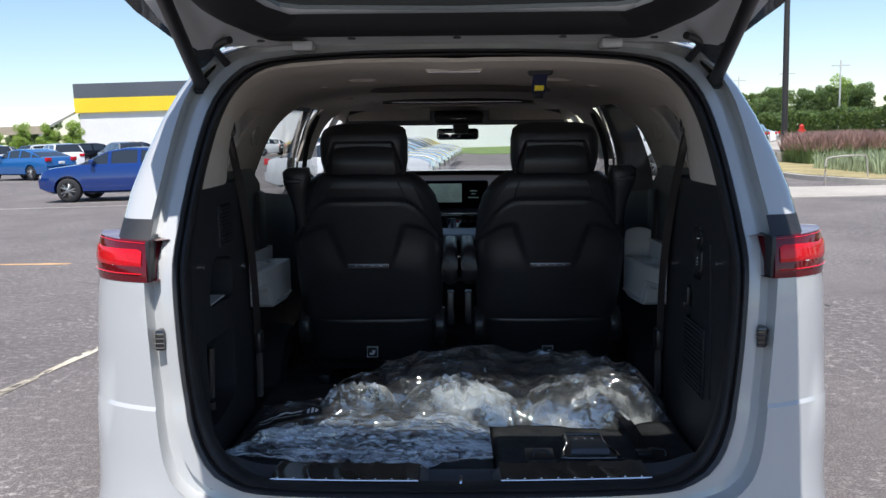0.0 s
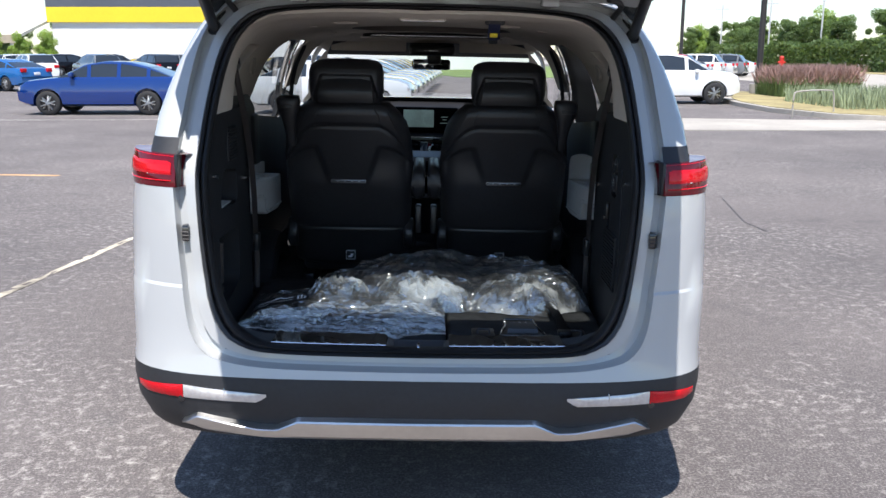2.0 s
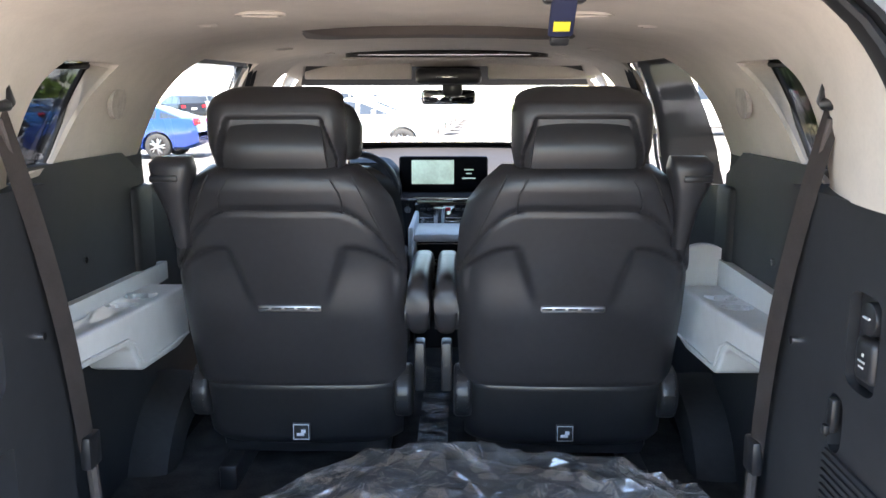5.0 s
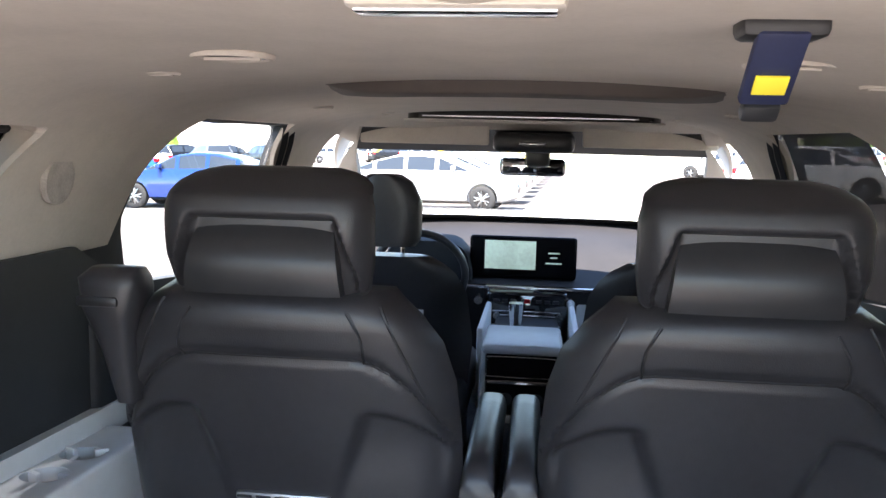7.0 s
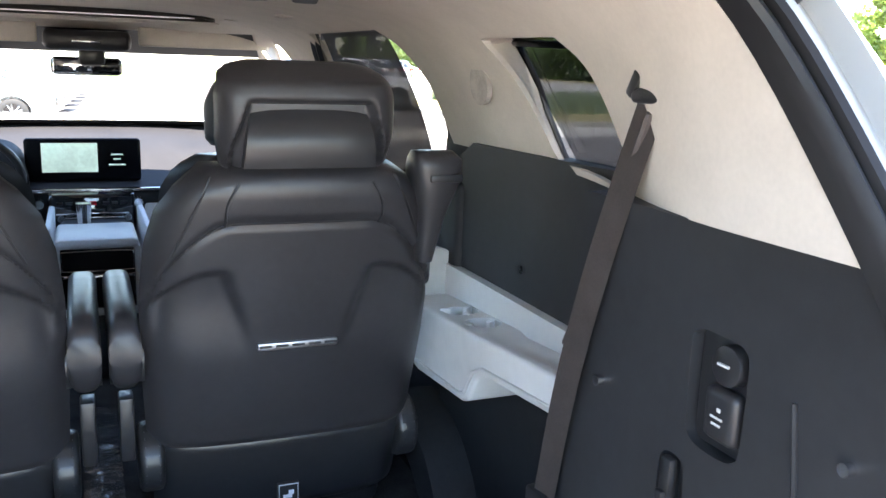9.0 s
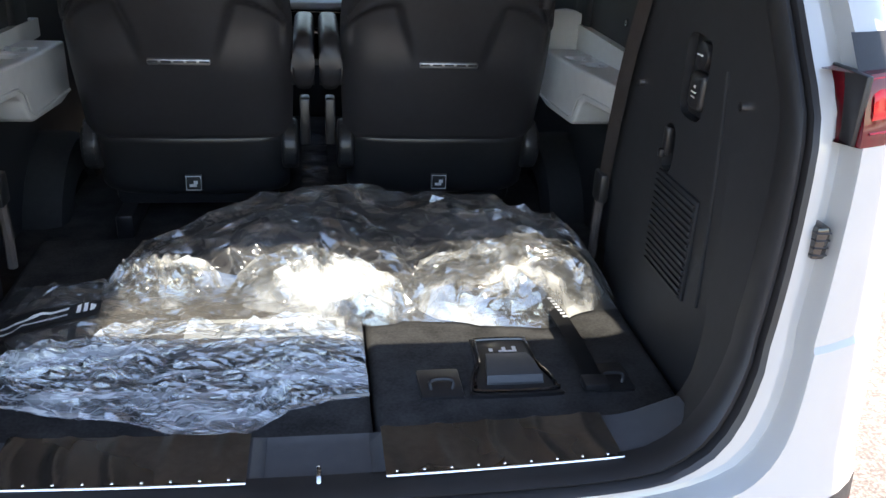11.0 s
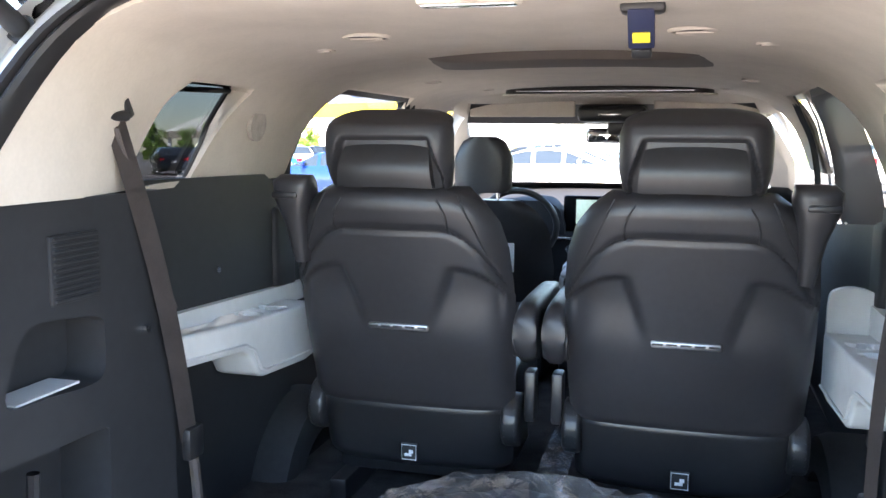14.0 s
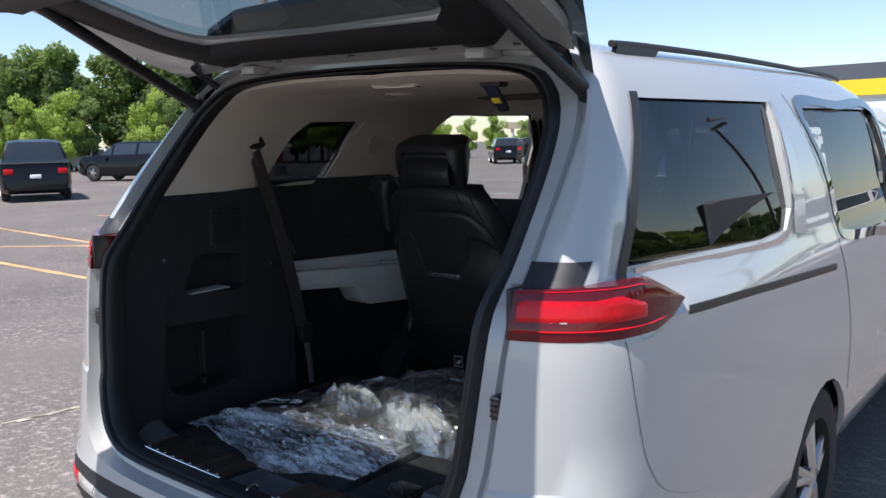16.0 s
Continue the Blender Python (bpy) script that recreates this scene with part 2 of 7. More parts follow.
def prism(pts, axis, lo, hi, bm=None):
    """Extrudes a polygon of two coordinates along an axis."""
    bm = bm or bmesh.new()

    def at(p, v):
        return {"x": (v, p[0], p[1]), "y": (p[0], v, p[1]), "z": (p[0], p[1], v)}[axis]
    a = [bm.verts.new(at(p, lo)) for p in pts]
    b = [bm.verts.new(at(p, hi)) for p in pts]
    bm.faces.new(a)
    bm.faces.new(b[::-1])
    for i in range(len(pts)):
        j = (i + 1) % len(pts)
        bm.faces.new((a[i], b[i], b[j], a[j]))
    bmesh.ops.recalc_face_normals(bm, faces=bm.faces[:])
    return bm


def grid(rows, bm=None, close_u=False, close_v=False):
    """A skin over rows of points."""
    bm = bm or bmesh.new()
    vs = [[bm.verts.new(p) for p in r] for r in rows]
    nu, nv = len(vs), len(vs[0])
    for i in range(nu if close_u else nu - 1):
        for j in range(nv if close_v else nv - 1):
            q = (vs[i][j], vs[(i + 1) % nu][j], vs[(i + 1) % nu][(j + 1) % nv], vs[i][(j + 1) % nv])
            bm.faces.new(q)
    return bm


def loft(rings, caps=True, bm=None):
    bm = bm or bmesh.new()
    vs = [[bm.verts.new(p) for p in r] for r in rings]
    n = len(vs[0])
    for i in range(len(vs) - 1):
        for j in range(n):
            bm.faces.new((vs[i][j], vs[i + 1][j], vs[i + 1][(j + 1) % n], vs[i][(j + 1) % n]))
    if caps:
        bm.faces.new(vs[0])
        bm.faces.new(vs[-1][::-1])
    return bm


def tube(path, r, seg=8, closed=False, bm=None):
    """A round bar along a path."""
    path = [Vector(p) for p in path]
    rings = []
    n = len(path)
    for i, p in enumerate(path):
        d = (path[(i + 1) % n] - path[i - 1]) if closed else path[min(i + 1, n - 1)] - path[max(i - 1, 0)]
        q = d.normalized().to_track_quat("Z", "Y")
        rings.append([p + q @ Vector((r * math.cos(t), r * math.sin(t), 0)) for t in [k * 2 * math.pi / seg for k in range(seg)]])
    if not closed:
        return loft(rings, True, bm)
    return grid(rings, bm, True, True)


def smooth_pts(pts, n, closed=False):
    """Points along a Catmull-Rom curve."""
    out = []
    m = len(pts)
    for i in range(m if closed else m - 1):
        p0, p1, p2, p3 = (pts[(i + k) % m] if closed else pts[min(max(i + k, 0), m - 1)] for k in (-1, 0, 1, 2))
        for k in range(n):
            t = k / n
            out.append(tuple(0.5 * (2 * b + (c - a) * t + (2 * a - 5 * b + 4 * c - d) * t * t + (3 * b - a - 3 * c + d) * t ** 3)
                             for a, b, c, d in zip(p0, p1, p2, p3)))
    if not closed:
        out.append(tuple(pts[-1]))
    return out


def boolean(me, cutters, op='DIFFERENCE'):
    """Cuts bmeshes out of a mesh."""
    ob = new("blank", me)
    tools = []
    for bm in cutters:
        cm = bpy.data.meshes.new("cut")
        bm.to_mesh(cm)
        bm.free()
        c = new("cut", cm)
        tools.append(c)
        md = ob.modifiers.new("b", 'BOOLEAN')
        md.operation, md.object, md.solver = op, c, 'EXACT'
    dg = bpy.context.evaluated_depsgraph_get()
    res = bpy.data.meshes.new_from_object(ob.evaluated_get(dg))
    for o in [ob, *tools]:
        bpy.data.objects.remove(o)
    return res


def interp(x, xs, ys):
    return float(np.interp(x, xs, ys))


def smoothstep(a, b, x):
    t = min(max((x - a) / (b - a), 0), 1)
    return t * t * (3 - 2 * t)


# ---------------- van shape ----------------
ZS = [0.22, 0.30, 0.38, 0.45, 0.50, 0.56, 0.66, 0.774, 0.783, 0.90, 1.00, 1.06, 1.10, 1.14, 1.20, 1.31, 1.40, 1.50, 1.58, 1.64, 1.69, 1.72, 1.74, 1.752, 1.758, 1.76]
WS = [0.90, 0.955, 0.985, 0.992, 0.995, 0.995, 0.998, 1.0, 0.9995, 0.998, 0.996, 0.993, 0.988, 0.972, 0.956, 0.945, 0.922, 0.888, 0.850, 0.812, 0.765, 0.71, 0.63, 0.47, 0.25, 0.0]
YR = [0.05, -0.01, -0.035, -0.04, -0.03, -0.012, 0.0, 0.015, 0.023, 0.032, 0.042, 0.05, 0.058, 0.09, 0.15, 0.235, 0.305, 0.380, 0.435, 0.475, 0.505, 0.53, 0.56, 0.62, 0.70, 0.80]
YF = [5.22, 5.30, 5.33, 5.34, 5.34, 5.34, 5.33, 5.31, 5.29, 5.22, 5.05, 4.85, 4.70, 4.50, 4.28, 4.08, 3.88, 3.66, 3.48, 3.33, 3.18, 3.05, 2.92, 2.75, 2.6, 2.5]


def half_width(z):
    return interp(z, ZS, WS)


def corner(z):
    """Power and depth of the rear corner's curve, and how much the flank draws in towards the rear."""
    t = smoothstep(1.09, 1.20, z)
    return 4 + 3.0 * t, 0.45 - 0.20 * t, 0.055 * t


def drawn_in(y, z):
    return 1 - corner(z)[2] * max(0.0, (1.5 - y) / 1.1) ** 1.4


def rear_y(x, z):
    """The van's rear skin at a place across and a height."""
    n, d, _ = corner(z)
    y = interp(z, ZS, YR)
    w = max(half_width(z) * drawn_in(y + d, z), 1e-3)
    k = min(abs(x) / w, 1.0) ** n
    return y + d * (1 - (1 - k) ** (1 / n))


def side_x(y, z):
    """Half the van's width at a place along and a height."""
    n, d, _ = corner(z)
    w, yc = half_width(z) * drawn_in(max(y, interp(z, ZS, YR) + d), z), interp(z, ZS, YR) + d
    if y >= yc:
        return w
    return w * max(1 - ((yc - y) / d) ** n, 0) ** (1 / n)


def ring(z, w, yr, yf):
    pts = []
    n, d, _ = corner(z)
    for k in range(0, 16):
        a = (k / 15) ** 0.9 * math.pi / 2
        x = w * drawn_in(yr + d, z) * math.sin(a) ** (2 / n)
        y = yr + d * (1 - math.cos(a) ** (2 / n))
        pts.append((x, y))
    ys, ye = yr + d, yf - 0.7
    for k in range(1, 26):
        y = ys + (ye - ys) * (k / 26) ** 1.25
        pts.append((w * drawn_in(y, z), y))
    for k in range(13):
        a = k / 12 * math.pi / 2
        pts.append((w * math.cos(a) ** 0.7, ye + 0.7 * math.sin(a) ** 0.7))
    return [(x, y, z) for x, y in pts] + [(-x, y, z) for x, y in pts[-2:0:-1]]


def skin(z0, z1, thick=0.022):
    """A closed shell of the van between two heights."""
    zs = sorted({z0, z1, *[z for z in ZS if z0 < z < z1]})
    rings = [ring(z, interp(z, ZS, WS), interp(z, ZS, YR), interp(z, ZS, YF)) for z in zs]
    n = len(rings[0])
    bm = grid(rings, None, False, True)
    bmesh.ops.remove_doubles(bm, verts=bm.verts[:], dist=1e-4)
    bmesh.ops.recalc_face_normals(bm, faces=bm.faces[:])
    bm.normal_update()
    if sum(f.calc_center_median().dot(Vector((f.normal.x, 0, 0))) for f in bm.faces) < 0:
        bmesh.ops.reverse_faces(bm, faces=bm.faces[:])
    bmesh.ops.solidify(bm, geom=bm.faces[:], thickness=thick)
    bmesh.ops.recalc_face_normals(bm, faces=bm.faces[:])
    me = bpy.data.meshes.new("skin")
    bm.to_mesh(me)
    bm.free()
    return me


# half outlines (across, height) of the gate's shut line and of the rubber seal
SHUT = [(0.0, 0.525), (0.45, 0.530), (0.62, 0.545), (0.70, 0.575), (0.745, 0.65), (0.768, 0.80), (0.785, 0.98), (0.795, 1.10), (0.800, 1.20),
        (0.795, 1.32), (0.787, 1.48), (0.768, 1.58), (0.722, 1.655), (0.625, 1.707), (0.30, 1.727), (0.0, 1.732)]
SEAL = [(0.0, 0.572), (0.45, 0.578), (0.57, 0.600), (0.635, 0.655), (0.675, 0.76), (0.697, 0.91), (0.712, 1.10), (0.718, 1.25), (0.710, 1.42),
        (0.688, 1.54), (0.640, 1.620), (0.55, 1.668), (0.30, 1.690), (0.0, 1.695)]


def full(half, n=4):
    h = smooth_pts(half, n)
    return h + [(-x, z) for x, z in h[-2:0:-1]]


def edge_y(x, z, inset):
    return rear_y(x, min(z, 1.70)) + inset


QUARTER = [(0.382, 1.215), (0.470, 1.36), (0.555, 1.50), (0.622, 1.590), (1.51, 1.590), (1.465, 1.42), (1.455, 1.26), (1.40, 1.198), (1.2, 1.190)]
SLIDING = [(1.965, 1.20), (2.02, 1.13), (2.88, 1.08), (2.88, 1.575), (1.83, 1.575)]
FRONTWIN = [(2.96, 1.08), (4.0, 1.09), (4.05, 1.13), (3.45, 1.52), (3.2, 1.585), (2.96, 1.585)]
WINDSCREEN = [(-0.80, 1.17), (0.80, 1.17), (0.70, 1.50), (0.64, 1.585), (-0.64, 1.585), (-0.70, 1.50)]
AXLES = (1.80, 4.45)


def arch(y, r, n=24):
    return [(y + r * math.cos(t), 0.265 + r * math.sin(t)) for t in [k * 2 * math.pi / n for k in range(n)]]


van = thing("minivan", "white minivan with its tailgate raised, standing on the car park", "van", VAN)
windows = [prism(QUARTER, "x", -2, 2), prism(SLIDING, "x", -2, 2), prism(FRONTWIN, "x", -2, 2), prism(WINDSCREEN, "y", 2.6, 6)]
upper = boolean(skin(0.50, 1.76), windows + [prism(full(SHUT), "y", -1, 1.0)] + [prism(arch(y, 0.362), "x", -2, 2) for y in AXLES])
lower = boolean(skin(0.28, 0.50), [prism(arch(y, 0.362), "x", -2, 2) for y in AXLES])


def adopt(me, name, material, label=""):
    me.materials.clear()
    me.materials.append(material)
    me.polygons.foreach_set("material_index", [0] * len(me.polygons))
    me.polygons.foreach_set("use_smooth", [True] * len(me.polygons))
    me.set_sharp_from_angle(angle=radians(30))
    return part(name, me, material, van, label)


body = adopt(upper, "body", M_WHITE, "pearl white painted body")
body.data.materials.append(M_TRIM)
body.data.materials.append(M_LINER)
for poly in body.data.polygons:
    c = poly.center
    if poly.normal.dot(Vector((c.x, 0, c.z - 0.9))) < 0 and c.y > 0.75 and poly.normal.dot(Vector((0, 1, 0))) < 0.5:
        poly.material_index = 2 if c.y > 2.9 and c.z > 1.20 else 1
bumper = adopt(lower, "bumper", M_BLACKPL, "black plastic lower bumper and sill cladding")
bumper.data.materials.append(M_WHITE)
for poly in bumper.data.polygons:
    if poly.center.y > 0.70 and poly.center.z > 0.30 and abs(poly.center.x) > 0.5:
        poly.material_index = 1


# ---------------- gate opening: jamb, seal, sill ----------------
def resample(half, n):
    p = smooth_pts(half, 8)
    d = [0.0]
    for a, b in zip(p, p[1:]):
        d.append(d[-1] + math.hypot(b[0] - a[0], b[1] - a[1]))
    return [(interp(d[-1] * k / n, d, [q[0] for q in p]), interp(d[-1] * k / n, d, [q[1] for q in p])) for k in range(n + 1)]


SHUT_R = resample(SHUT, 60)
SEAL_R = resample(SEAL, 60)


def loop(half):
    return half + [(-x, z) for x, z in half[-2:0:-1]]


def strip(pairs):
    """A skin over loops of (outline, inset) pairs."""
    return grid([[(x, edge_y(x, z, inset), z) for x, z in loop(o)] for o, inset in pairs], None, False, True)


def between(a, b, t):
    return [(p[0] + (q[0] - p[0]) * t, p[1] + (q[1] - p[1]) * t) for p, q in zip(a, b)]


part("jamb", strip([(SHUT_R, 0.0), (between(SHUT_R, SEAL_R, 0.015), 0.008), (between(SHUT_R, SEAL_R, 0.03), 0.040), (between(SHUT_R, SEAL_R, 0.07), 0.048), (between(SHUT_R, SEAL_R, 0.34), 0.050), (between(SHUT_R, SEAL_R, 0.40), 0.036),
                    (between(SHUT_R, SEAL_R, 0.8), 0.036), (between(SHUT_R, SEAL_R, 0.93), 0.050)]), M_WHITE, van, "white painted gate jamb")
inner = between(SHUT_R, SEAL_R, 1.22)
part("door_seal", strip([(between(SHUT_R, SEAL_R, 0.82), 0.055), (between(SHUT_R, SEAL_R, 0.84), 0.022), (between(SHUT_R, SEAL_R, 0.92), 0.010), (between(SHUT_R, SEAL_R, 1.02), 0.016),
                         (between(SHUT_R, SEAL_R, 1.05), 0.036), (between(SHUT_R, SEAL_R, 1.08), 0.028), (between(SHUT_R, SEAL_R, 1.19), 0.024), (between(SHUT_R, SEAL_R, 1.26), 0.034),
                         (between(SHUT_R, SEAL_R, 1.28), 0.055), (between(SHUT_R, SEAL_R, 1.22), 0.085), (between(SHUT_R, SEAL_R, 0.98), 0.095)]), M_RUBBER, van, "black rubber gate seal")
for s in (-1, 1):
    st = part("striker", boxm((s * 0.760 - 0.012, 0.102, 0.918), (s * 0.760 + 0.012, 0.165, 0.972), 0.006), M_GLOSSBLK, van, "black rubber gate stop")
    bm = bmesh.new()
    for k in range(4):
        box(bm, (s * 0.760 - 0.013, 0.1005, 0.925 + k * 0.012), (s * 0.760 + 0.013, 0.13, 0.928 + k * 0.012), 0.002, 1)
    part("rib", bm, M_RUBBER, st)

# rear sill trim
M_SCUFF = mat("dark bronze metal", (0.24, 0.205, 0.175), 0.28, metal=0.9, var=0.2, scale=60)
bm = bmesh.new()
prof = [(0.03, 0.545), (0.035, 0.572), (0.05, 0.580), (0.190, 0.574), (0.207, 0.56), (0.212, 0.50), (0.05, 0.50)]
rings = []
for x in [-0.635, -0.62, -0.6, -0.56, -0.52, -0.3, -0.12, -0.105, -0.085, 0.085, 0.105, 0.12, 0.3, 0.52, 0.56, 0.6, 0.62, 0.635]:
    dip = 0.022 if abs(x) < 0.09 else 0.0
    up = 0.03 * smoothstep(0.52, 0.66, abs(x))
    bow = 0.03 * (abs(x) / 0.66) ** 2
    rings.append([(x, y + bow, z - (dip if z > 0.57 else 0) + up) for y, z in prof])
part("sill_trim", loft(rings), M_SILL, van, "black plastic loading sill")
for x0, x1 in ((-0.485, -0.108), (0.102, 0.485)):
    bm = bmesh.new()
    rows = []
    for j in range(9):
        y = 0.055 + 0.128 * j / 8
        rows.append([(x0 + (x1 - x0) * i / 60, y + 0.03 * ((x0 + (x1 - x0) * i / 60) / 0.66) ** 2 + 0.004,
                      0.5905 - 0.006 * j / 8 + 0.0040 * max(0, math.sin(i / 60 * 2 * math.pi * 4.5 + 1.5 * math.sin(j / 8 * 2.5))) ** 3) for i in range(61)])
    grid(rows, bm)
    pl = part("scuff_plate", bm, M_SCUFF, van, "dark ribbed metal scuff plate")
    bm = bmesh.new()
    tube([(x0 + (x1 - x0) * i / 12, 0.050 + 0.03 * ((x0 + (x1 - x0) * i / 12) / 0.66) ** 2 + 0.004, 0.5915) for i in range(13)], 0.0028, 6, False, bm)
    part("chrome_edge", bm, M_CHROME, pl, "bright chrome edge")
    for i in range(9):
        x = x0 + (x1 - x0) * (i + 0.4) / 9
        bm = bmesh.new()
        bmesh.ops.create_uvsphere(bm, u_segments=8, v_segments=5, radius=0.0035, matrix=Matrix.Translation((x, 0.062 + 0.03 * (x / 0.66) ** 2, 0.5925)))
        part("stud", bm, M_CHROME, pl)
bm = bmesh.new()
tube(smooth_pts([(0, 0.055, 0.555), (0, 0.055, 0.578), (0, 0.065, 0.588), (0, 0.085, 0.588), (0, 0.092, 0.578), (0, 0.092, 0.555)], 4), 0.0045, 8, False, bm)
part("latch_striker", bm, M_CHROME, van, "bright steel latch loop")


# ---------------- bumper details ----------------
def rear_patch(x0, x1, zlo, zhi, proud, nx=40, nz=6, thick=0.02):
    """A thick patch on the rear skin; zlo and zhi are functions of x."""
    bm = bmesh.new()
    f, b = [], []
    for j in range(nz + 1):
        rf, rb = [], []
        for i in range(nx + 1):
            x = x0 + (x1 - x0) * i / nx
            z = zlo(x) + (zhi(x) - zlo(x)) * j / nz
            e = min(1, 4 * min(i / nx, 1 - i / nx, 1) + 0.0) * min(1, 4 * min(j / nz, 1 - j / nz))
            y = rear_y(x, z)
            rf.append((x, y - proud * (0.4 + 0.6 * min(1, e + 0.2)), z))
            rb.append((x, y + thick, z))
        f.append(rf)
        b.append(rb)
    grid(f, bm)
    grid(b, bm)
    bmesh.ops.remove_doubles(bm, verts=bm.verts[:], dist=1e-5)
    edge = f[0] + [r[-1] for r in f[1:]] + f[-1][-2::-1] + [r[0] for r in f[-2:0:-1]]
    edgb = b[0] + [r[-1] for r in b[1:]] + b[-1][-2::-1] + [r[0] for r in b[-2:0:-1]]
    grid([edge, edgb], bm, False, True)
    bmesh.ops.remove_doubles(bm, verts=bm.verts[:], dist=1e-5)
    return bm


def skid_top(x):
    return interp(abs(x), [0, 0.385, 0.455, 0.52, 0.715, 0.765], [0.388, 0.390, 0.346, 0.346, 0.385, 0.340])


def skid_bottom(x):
    return interp(abs(x), [0, 0.50, 0.70, 0.77], [0.290, 0.292, 0.305, 0.330])


def skid_plate():
    """A folded metal plate: a lip that leans back to the sky over a face that leans to the ground."""
    prof = [(0.0, 0.030), (0.0, -0.012), (0.12, -0.024), (0.45, -0.036), (0.66, -0.040), (0.72, -0.037), (0.90, -0.010), (1.0, 0.004), (1.0, 0.030)]
    rings = []
    for i in range(121):
        x = -0.77 + 1.54 * i / 120
        lo, hi = skid_bottom(x), skid_top(x)
        rings.append([(x, rear_y(x, max(lo, 0.30)) + d, lo + (hi - lo) * t) for t, d in prof])
    return loft(rings)


part("skid_plate", skid_plate(), M_STEEL, van, "brushed metal skid plate", 25)
for s in (-1, 1):
    lamp = part("bumper_lamp", rear_patch(*sorted((s * 0.485, s * 0.762)), lambda x: interp(abs(x), [0.485, 0.515, 0.762], [0.442, 0.421, 0.421]), lambda x: interp(abs(x), [0.485, 0.762], [0.450, 0.463]), 0.007, 16, 4), M_CLEARLENS, van, "clear reversing lamp")
    part("reflector", rear_patch(*sorted((s * 0.764, s * 0.935)), lambda x: interp(abs(x), [0.764, 0.90, 0.935], [0.421, 0.417, 0.428]), lambda x: interp(abs(x), [0.764, 0.935], [0.463, 0.446]), 0.007, 14, 4), M_RED, lamp, "red reflector")
    part("lamp_divider", rear_patch(*sorted((s * 0.62, s * 0.625)), lambda x: 0.430, lambda x: 0.464, 0.009, 2, 4), M_CHROME, lamp)
    bm = bmesh.new()
    y = rear_y(0.77, 0.42)
    cyl(bm, (s * 0.77, y - 0.004, 0.415), (s * 0.77, y + 0.02, 0.415), 0.011, 16)
    part("parking_sensor", bm, M_GLOSSBLK, van)


# tail lamps wrap round the corner
def corner_patch(x_in, y_tip, zlo, zhi, proud, n=40, nz=8, side=1):
    """A wrap-round skin from the rear face to the flank."""
    rows = []
    for j in range(nz + 1):
        row = []
        for k in range(n + 1):
            t = k / n
            z = zlo(t) + (zhi(t) - zlo(t)) * j / nz
            if t < 0.5:
                x = x_in + (0.932 - x_in) * (t / 0.5)
                y = rear_y(x, 1.085)
            else:
                y0 = rear_y(0.932, 1.085)
                y = y0 + (y_tip - y0) * ((t - 0.5) / 0.5)
                x = side_x(y, 1.085)
            y += 0.25 * (z - 1.09) * (1 - smoothstep(0.4, 0.8, t))
            x -= 0.10 * max(z - 1.12, 0) * smoothstep(0.3, 0.7, t)
            e = min(1, 5 * min(j / nz, 1 - j / nz))
            pr = proud * (0.25 + 0.75 * min(e, 8 * (1 - t)))
            nx = smoothstep(0.2, 0.7, t)
            row.append((side * (x + pr * nx), y - pr * (1 - nx), z))
        rows.append(row)
    return rows


for s in (-1, 1):
    def tl_lo(t):
        return interp(t, [0, 0.78, 0.90, 1.0], [1.094, 1.090, 1.104, 1.134])

    def tl_hi(t):
        return interp(t, [0, 0.3, 0.70, 0.78, 1.0], [1.196, 1.198, 1.203, 1.196, 1.138])
    rows = corner_patch(0.787, 0.53, tl_lo, tl_hi, 0.006, side=s)
    rows = [[(p[0] - s * 0.04, p[1] + 0.05, p[2] + 0.002) for p in rows[0]], *rows, [(p[0] - s * 0.04, p[1] + 0.05, p[2] - 0.002) for p in rows[-1]]]
    bm = grid(rows)
    back = [(s * 0.77, 0.16, 1.098), (s * 0.77, 0.22, 1.2)]
    col = [r[0] for r in rows]
    grid([col, [(s * 0.772, p[1] + 0.07, p[2]) for p in col]], bm)
    tl = part("tail_lamp", bm, M_DARKRED, van, "red wrap-round tail lamp")
    part("lit_panel", grid(corner_patch(0.802, 0.36, lambda t: interp(t, [0, 0.9, 1], [1.126, 1.124, 1.134]), lambda t: interp(t, [0, 0.05, 0.70, 0.90, 1], [1.176, 1.181, 1.180, 1.164, 1.142]), 0.0085, 40, 8, s)), M_RED, tl, "bright red inner lens")
    part("lens_line", grid(corner_patch(0.80, 0.46, lambda t: interp(t, [0, 0.8, 1], [1.110, 1.108, 1.114]), lambda t: interp(t, [0, 0.8, 1], [1.118, 1.116, 1.119]), 0.0085, 30, 2, s)), M_RED, tl)
    part("lens_line", grid(corner_patch(0.792, 0.50, lambda t: tl_hi(t) - 0.008, lambda t: tl_hi(t) - 0.004, 0.0050, 30, 2, s)), M_RED, tl)
    # dark inner cheek of the lamp and dark panel above it
    part("lamp_cheek", boxm((s * 0.784 - 0.006, 0.118, 1.093), (s * 0.784 + 0.006, 0.23, 1.198), 0.004, 2), M_RUBBER, tl, "black lamp cheek")

# quarter pillar seam strips, black filler panel over the lamps
for s in (-1, 1):
    rows = []
    for j in range(6):
        z = 1.195 + 0.05 * j / 5
        rows.append([(s * x, rear_y(x, z) - 0.003, z) for x in [0.79 + 0.105 * i / 10 for i in range(11)]])
    part("filler_panel", grid(rows), M_BLACKPL, van, "gloss black panel over tail lamp")

